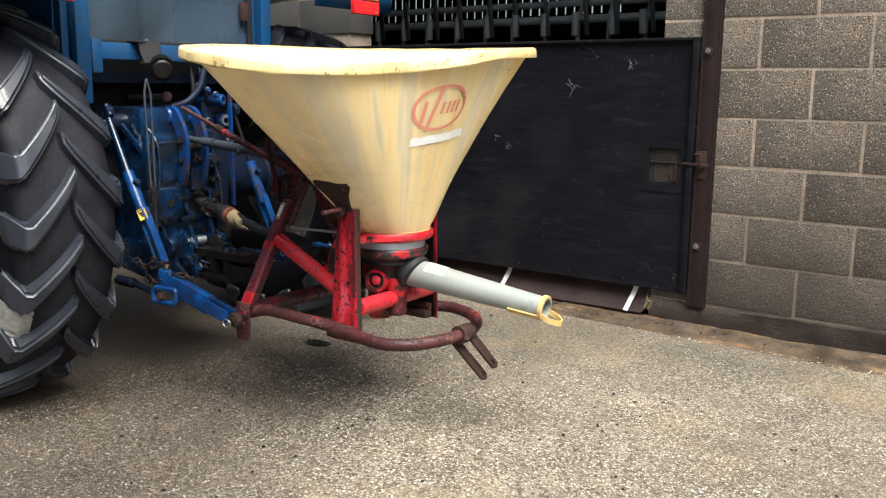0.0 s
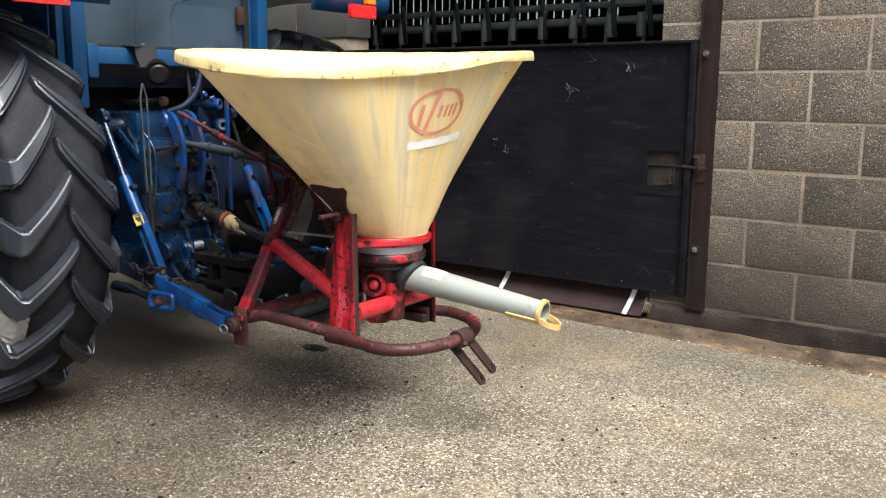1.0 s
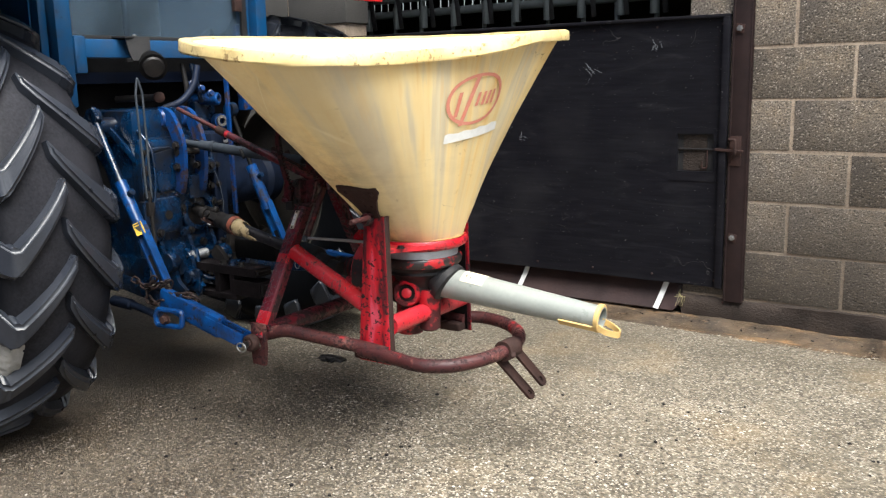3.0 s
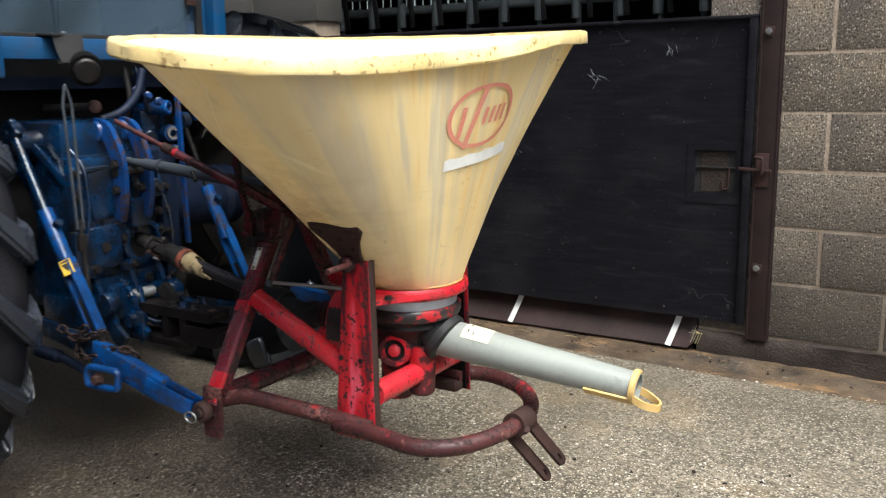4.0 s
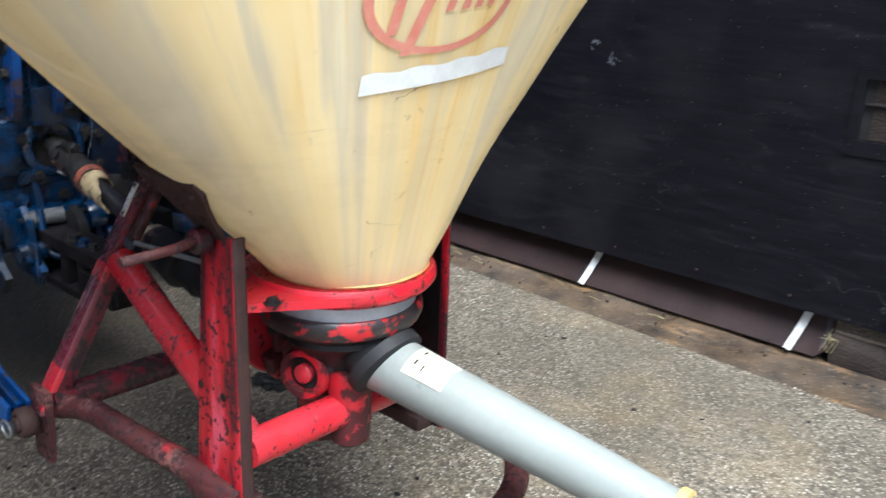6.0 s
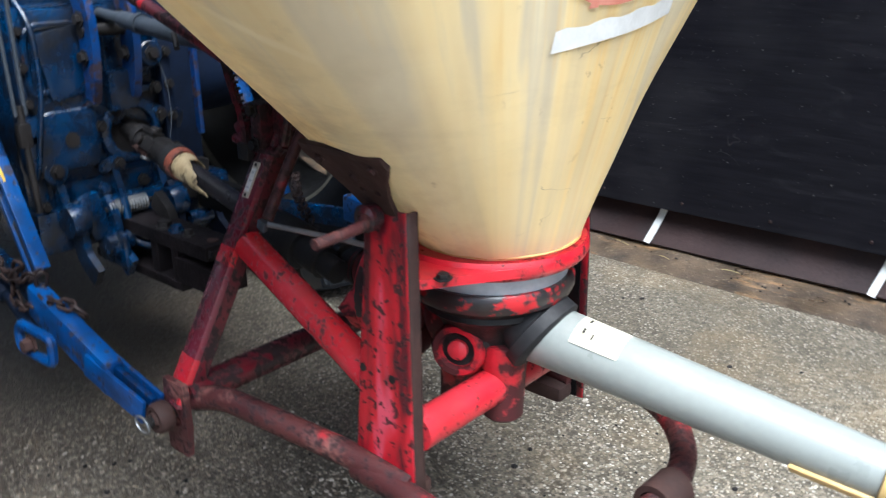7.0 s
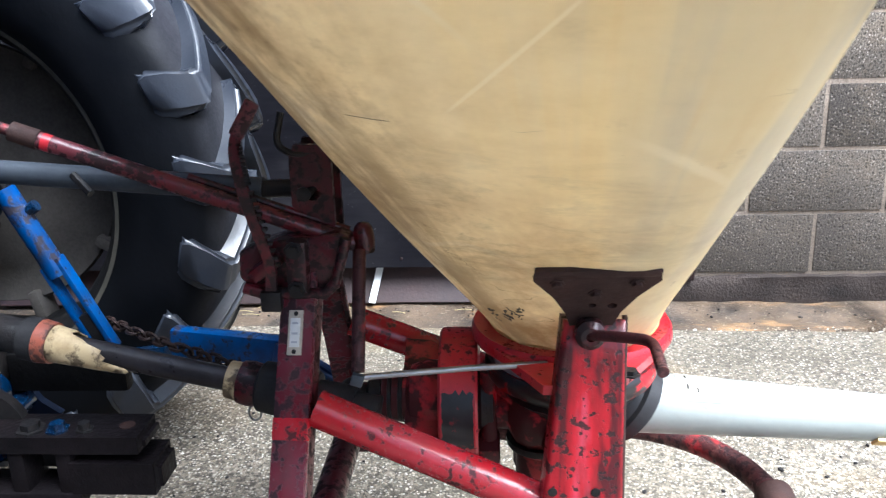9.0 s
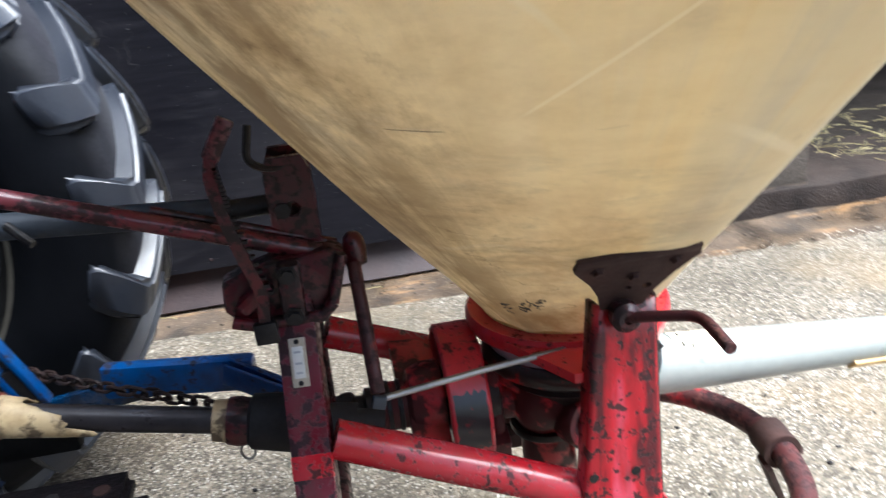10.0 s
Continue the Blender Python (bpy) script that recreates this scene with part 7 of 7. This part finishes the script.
def hitch():
    h = part("hitch_frame", box((0.20, 0.50, 0.10), (-2.80, 2.34, 0.42), None, 0.015), BLUE, TR, "blue hitch frame under the housing")
    for y in (2.16, 2.24, 2.40, 2.50):
        bm = bmesh.new()
        pts = rounded([(-2.69, y, 0.47), (-2.66, y, 0.44), (-2.655, y, 0.37), (-2.60, y, 0.33)], 0.03)
        strip(pts, 0.016, 0.05, (1, 0, 0.3), bm)
        # far hook plates take the shaded copy of the blue too
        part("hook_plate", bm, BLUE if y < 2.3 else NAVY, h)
    bm = bmesh.new()
    pts = [(-2.665 + 0.017 * math.cos(t * 1.0), 2.235 + 0.0011 * t, 0.455 + 0.017 * math.sin(t)) for t in (0.5 * i for i in range(170))]
    part("return_spring", tube(pts, 0.003, 6, bm), STEEL, h, "greasy coil spring")
    part("spring_rod", tube([(-2.665, 2.14, 0.455), (-2.665, 2.46, 0.455)], 0.007, 8), GREASE, h)
    part("bell_crank", box((0.03, 0.05, 0.11), (-2.665, 2.20, 0.45), Matrix.Rotation(0.2, 4, "X"), 0.012), BLUE, h)
    part("bell_crank", box((0.03, 0.06, 0.10), (-2.67, 2.47, 0.48), Matrix.Rotation(-0.2, 4, "X"), 0.012), GREASE, h)
    for y, z in ((2.155, 0.45), (2.40, 0.44)):
        part("round_boss", lathe([(0, -0.02), (0.035, -0.02), (0.04, 0), (0.035, 0.02), (0, 0.02)], (-2.66, y, z), (0, 1, 0), 20), BLUE, h)
    part("curved_bracket", tube(rounded([(-2.655, 2.27, 0.48), (-2.64, 2.27, 0.38), (-2.60, 2.30, 0.365), (-2.58, 2.36, 0.385)], 0.03), 0.010, 10), BLUE, h)
    # pick up bars reaching back, joined by two uprights
    for z, h, x1, y in ((0.418, 0.030, -2.325, 2.30), (0.357, 0.056, -2.305, 2.30)):
        x0 = -2.80 if h < 0.04 else -2.455
        bm = box((x1 - x0, 0.08, h), ((x1 + x0) / 2, y, z), None, 0)
        bmesh.ops.bevel(bm, geom=[e for e in bm.edges if all(v.co.x > x1 - 0.001 for v in e.verts)], offset=0.010, segments=3, affect="EDGES")
        part("hitch_bar", bm, GRIME, TR, "drawbar caked in brown black grease", smooth=30)
    part("bar_hole", lathe([(0, 0), (0.013, 0), (0.013, 0.002), (0, 0.002)], (-2.365, 2.30, 0.4325), (0, 0, 1), 16), RUST, TR)
    for x in (-2.545, -2.465):
        part("bar_upright", box((0.028, 0.07, 0.10), (x, 2.30, 0.365), None, 0.006), GRIME, TR)
    part("bar_sole", box((0.36, 0.08, 0.022), (-2.62, 2.30, 0.318), None, 0.004), GRIME, TR)
    for x, r in ((-2.52, 0.016), (-2.475, 0.013), (-2.43, 0.010)):
        part("bar_bolt", bolt((x, 2.285, 0.433), (0, 0, 1), r, 0.014), BLUE if r == 0.013 else GREASE, TR)
    part("hitch_cheek", box((0.12, 0.02, 0.085), (-2.66, 2.235, 0.37), None, 0.012), BLUE, TR)
    part("hitch_cheek", box((0.30, 0.02, 0.085), (-2.55, 2.365, 0.37), None, 0.012), BLUE, TR)
    # added black plate: it stands for the deep shade behind the bars
    part("shade_plate", box((0.22, 0.03, 0.075), (-2.54, 2.47, 0.452), None, 0.008), NEAR_BLACK, TR, "black plate that stands for the shade behind the drawbars")
    for x in (-2.62, -2.56):
        part("bolt", bolt((x - 0.06, 2.224, 0.375), (0, -1, 0), 0.011, 0.012), BLUE, TR)
    for y, z, r in ((2.235, 0.385, 0.022), (2.33, 0.40, 0.018), (2.45, 0.39, 0.02)):
        part("hitch_pin", tube([(-2.64, y - 0.03, z), (-2.64, y + 0.03, z)], r, 14), BLUE, TR)
    part("hitch_hook", strip(rounded([(-2.62, 2.33, 0.47), (-2.575, 2.33, 0.44), (-2.57, 2.33, 0.375), (-2.50, 2.33, 0.362), (-2.44, 2.335, 0.385)], 0.03), 0.02, 0.045, (0.3, 0, 1)), GREASE, TR, "greasy pick up hook")
    part("sump", box((0.7, 0.34, 0.12), (-3.15, 2.36, 0.40), None, 0.03), NEAR_BLACK, TR)


def drive_shaft():
    s = thing("drive_shaft", (-2.4, 2.31, 0.55), "drive shaft with a torn cream plastic guard", "drive shaft")
    a, b = V((-2.70, 2.342, 0.61)), V((-2.10, 2.285, 0.505))
    d = (b - a).normalized()
    e1, e2 = V((0, 0.5, 0.87)), V((0, 0.87, -0.5))
    part("yoke", tube([a - d * 0.03, a + d * 0.03, a + d * 0.035, a + d * 0.05], [0.020, 0.022, 0.030, 0.027], 14), GREASE, s, "rusty greasy universal joint")
    for e, p, q, m in ((e1, 0.03, 0.10, GREASE), (-e1, 0.03, 0.10, RUST), (e2, 0.065, 0.135, GREASE), (-e2, 0.065, 0.135, GREASE)):
        part("yoke_ear", span(a + d * p + e * 0.022, a + d * q + e * 0.025, 0.030, 0.013, 0.004, e), m, s)
        part("bearing_cap", lathe([(0, 0.0), (0.013, 0.0), (0.013, 0.008), (0.009, 0.010), (0, 0.010)], a + d * 0.082 + e * 0.029, e, 12), STEEL if m is RUST else GREASE, s)
    part("joint_cross", box((0.034, 0.034, 0.034), a + d * 0.082, Matrix.Rotation(0.5, 4, "X"), 0.006), GREASE, s)
    part("rear_yoke", tube([a + d * 0.11, a + d * 0.125, a + d * 0.17, a + d * 0.215], [0.024, 0.031, 0.029, 0.026], 16), GREASE, s)
    part("guard_ring", tube([a + d * 0.208, a + d * 0.230], [0.036, 0.034], 24), ORANGE, s, "faded orange guard ring")
    part("guard_ring", tube([a + d * 0.182, a + d * 0.208], [0.036, 0.037], 24), BLACK, s)
    # torn guard: a ragged open tube
    bm = bmesh.new()
    side = V((0, 0, 1)).cross(d).normalized()
    up = d.cross(side)
    n = 28
    ragged = []
    for j in range(n):
        t = math.tau * j / n
        keep = min(1.0, max(0.0, 0.35 - 1.1 * math.cos(t) - 0.7 * math.sin(t)))
        ragged.append(0.040 + 0.062 * keep + 0.016 * noise.noise((3.5 * math.cos(t), 3.5 * math.sin(t), 1)) + 0.005 * noise.noise((14 * math.cos(t), 14 * math.sin(t), 4)) + (0.035 if j in (15, 16, 17) else 0.015 if j == 18 else 0))
    rows = [[bm.verts.new(a + d * (0.226 + max(ragged[j], 0.02) * i / 5) + (0.031 - 0.004 * i / 5) * (math.cos(math.tau * j / n) * side + math.sin(math.tau * j / n) * up)) for j in range(n)] for i in range(6)]
    for p, q in zip(rows, rows[1:]):
        for j in range(n):
            bm.faces.new((p[j], p[(j + 1) % n], q[(j + 1) % n], q[j]))
    g = part("guard_tube", bm, CREAM, s, "torn cream plastic guard tube")
    m = g.modifiers.new("thick", "SOLIDIFY")
    m.thickness = 0.002
    part("inner_shaft", tube([a + d * 0.12, b], 0.0195, 16), SHAFT, s, "scuffed dark grey drive tube")
    part("guard_tube_end", tube([b - d * 0.085, b - d * 0.065], [0.030, 0.031], 24), CREAM, s)
    part("guard_ring", tube([b - d * 0.065, b - d * 0.05, b - d * 0.035], [0.034, 0.036, 0.034], 24), MAROON, s, "dark red guard ring")
    part("bell", tube([b - d * 0.035, b - d * 0.03, b + d * 0.02, b + d * 0.05, b + d * 0.06], [0.034, 0.040, 0.043, 0.044, 0.038], 24), BLACK, s, "black rubber bell of the guard")
    part("rear_joint", tube([b + d * 0.04, b + d * 0.12, b + d * 0.12, b + d * 0.16], [0.028, 0.03, 0.022, 0.022], 16), BLACK, s)
    ring = [b - d * 0.045 + V((0, -0.01, -0.045)) + V((0.010 * math.cos(t), 0, 0.013 * math.sin(t))) for t in (math.tau * i / 16 for i in range(16))]
    part("clip_ring", tube(ring, 0.002, 6, closed=True), STEEL, s)


wheels()
fenders_and_cab()
transmission()
hydraulics()
linkage()
hitch()
drive_shaft()
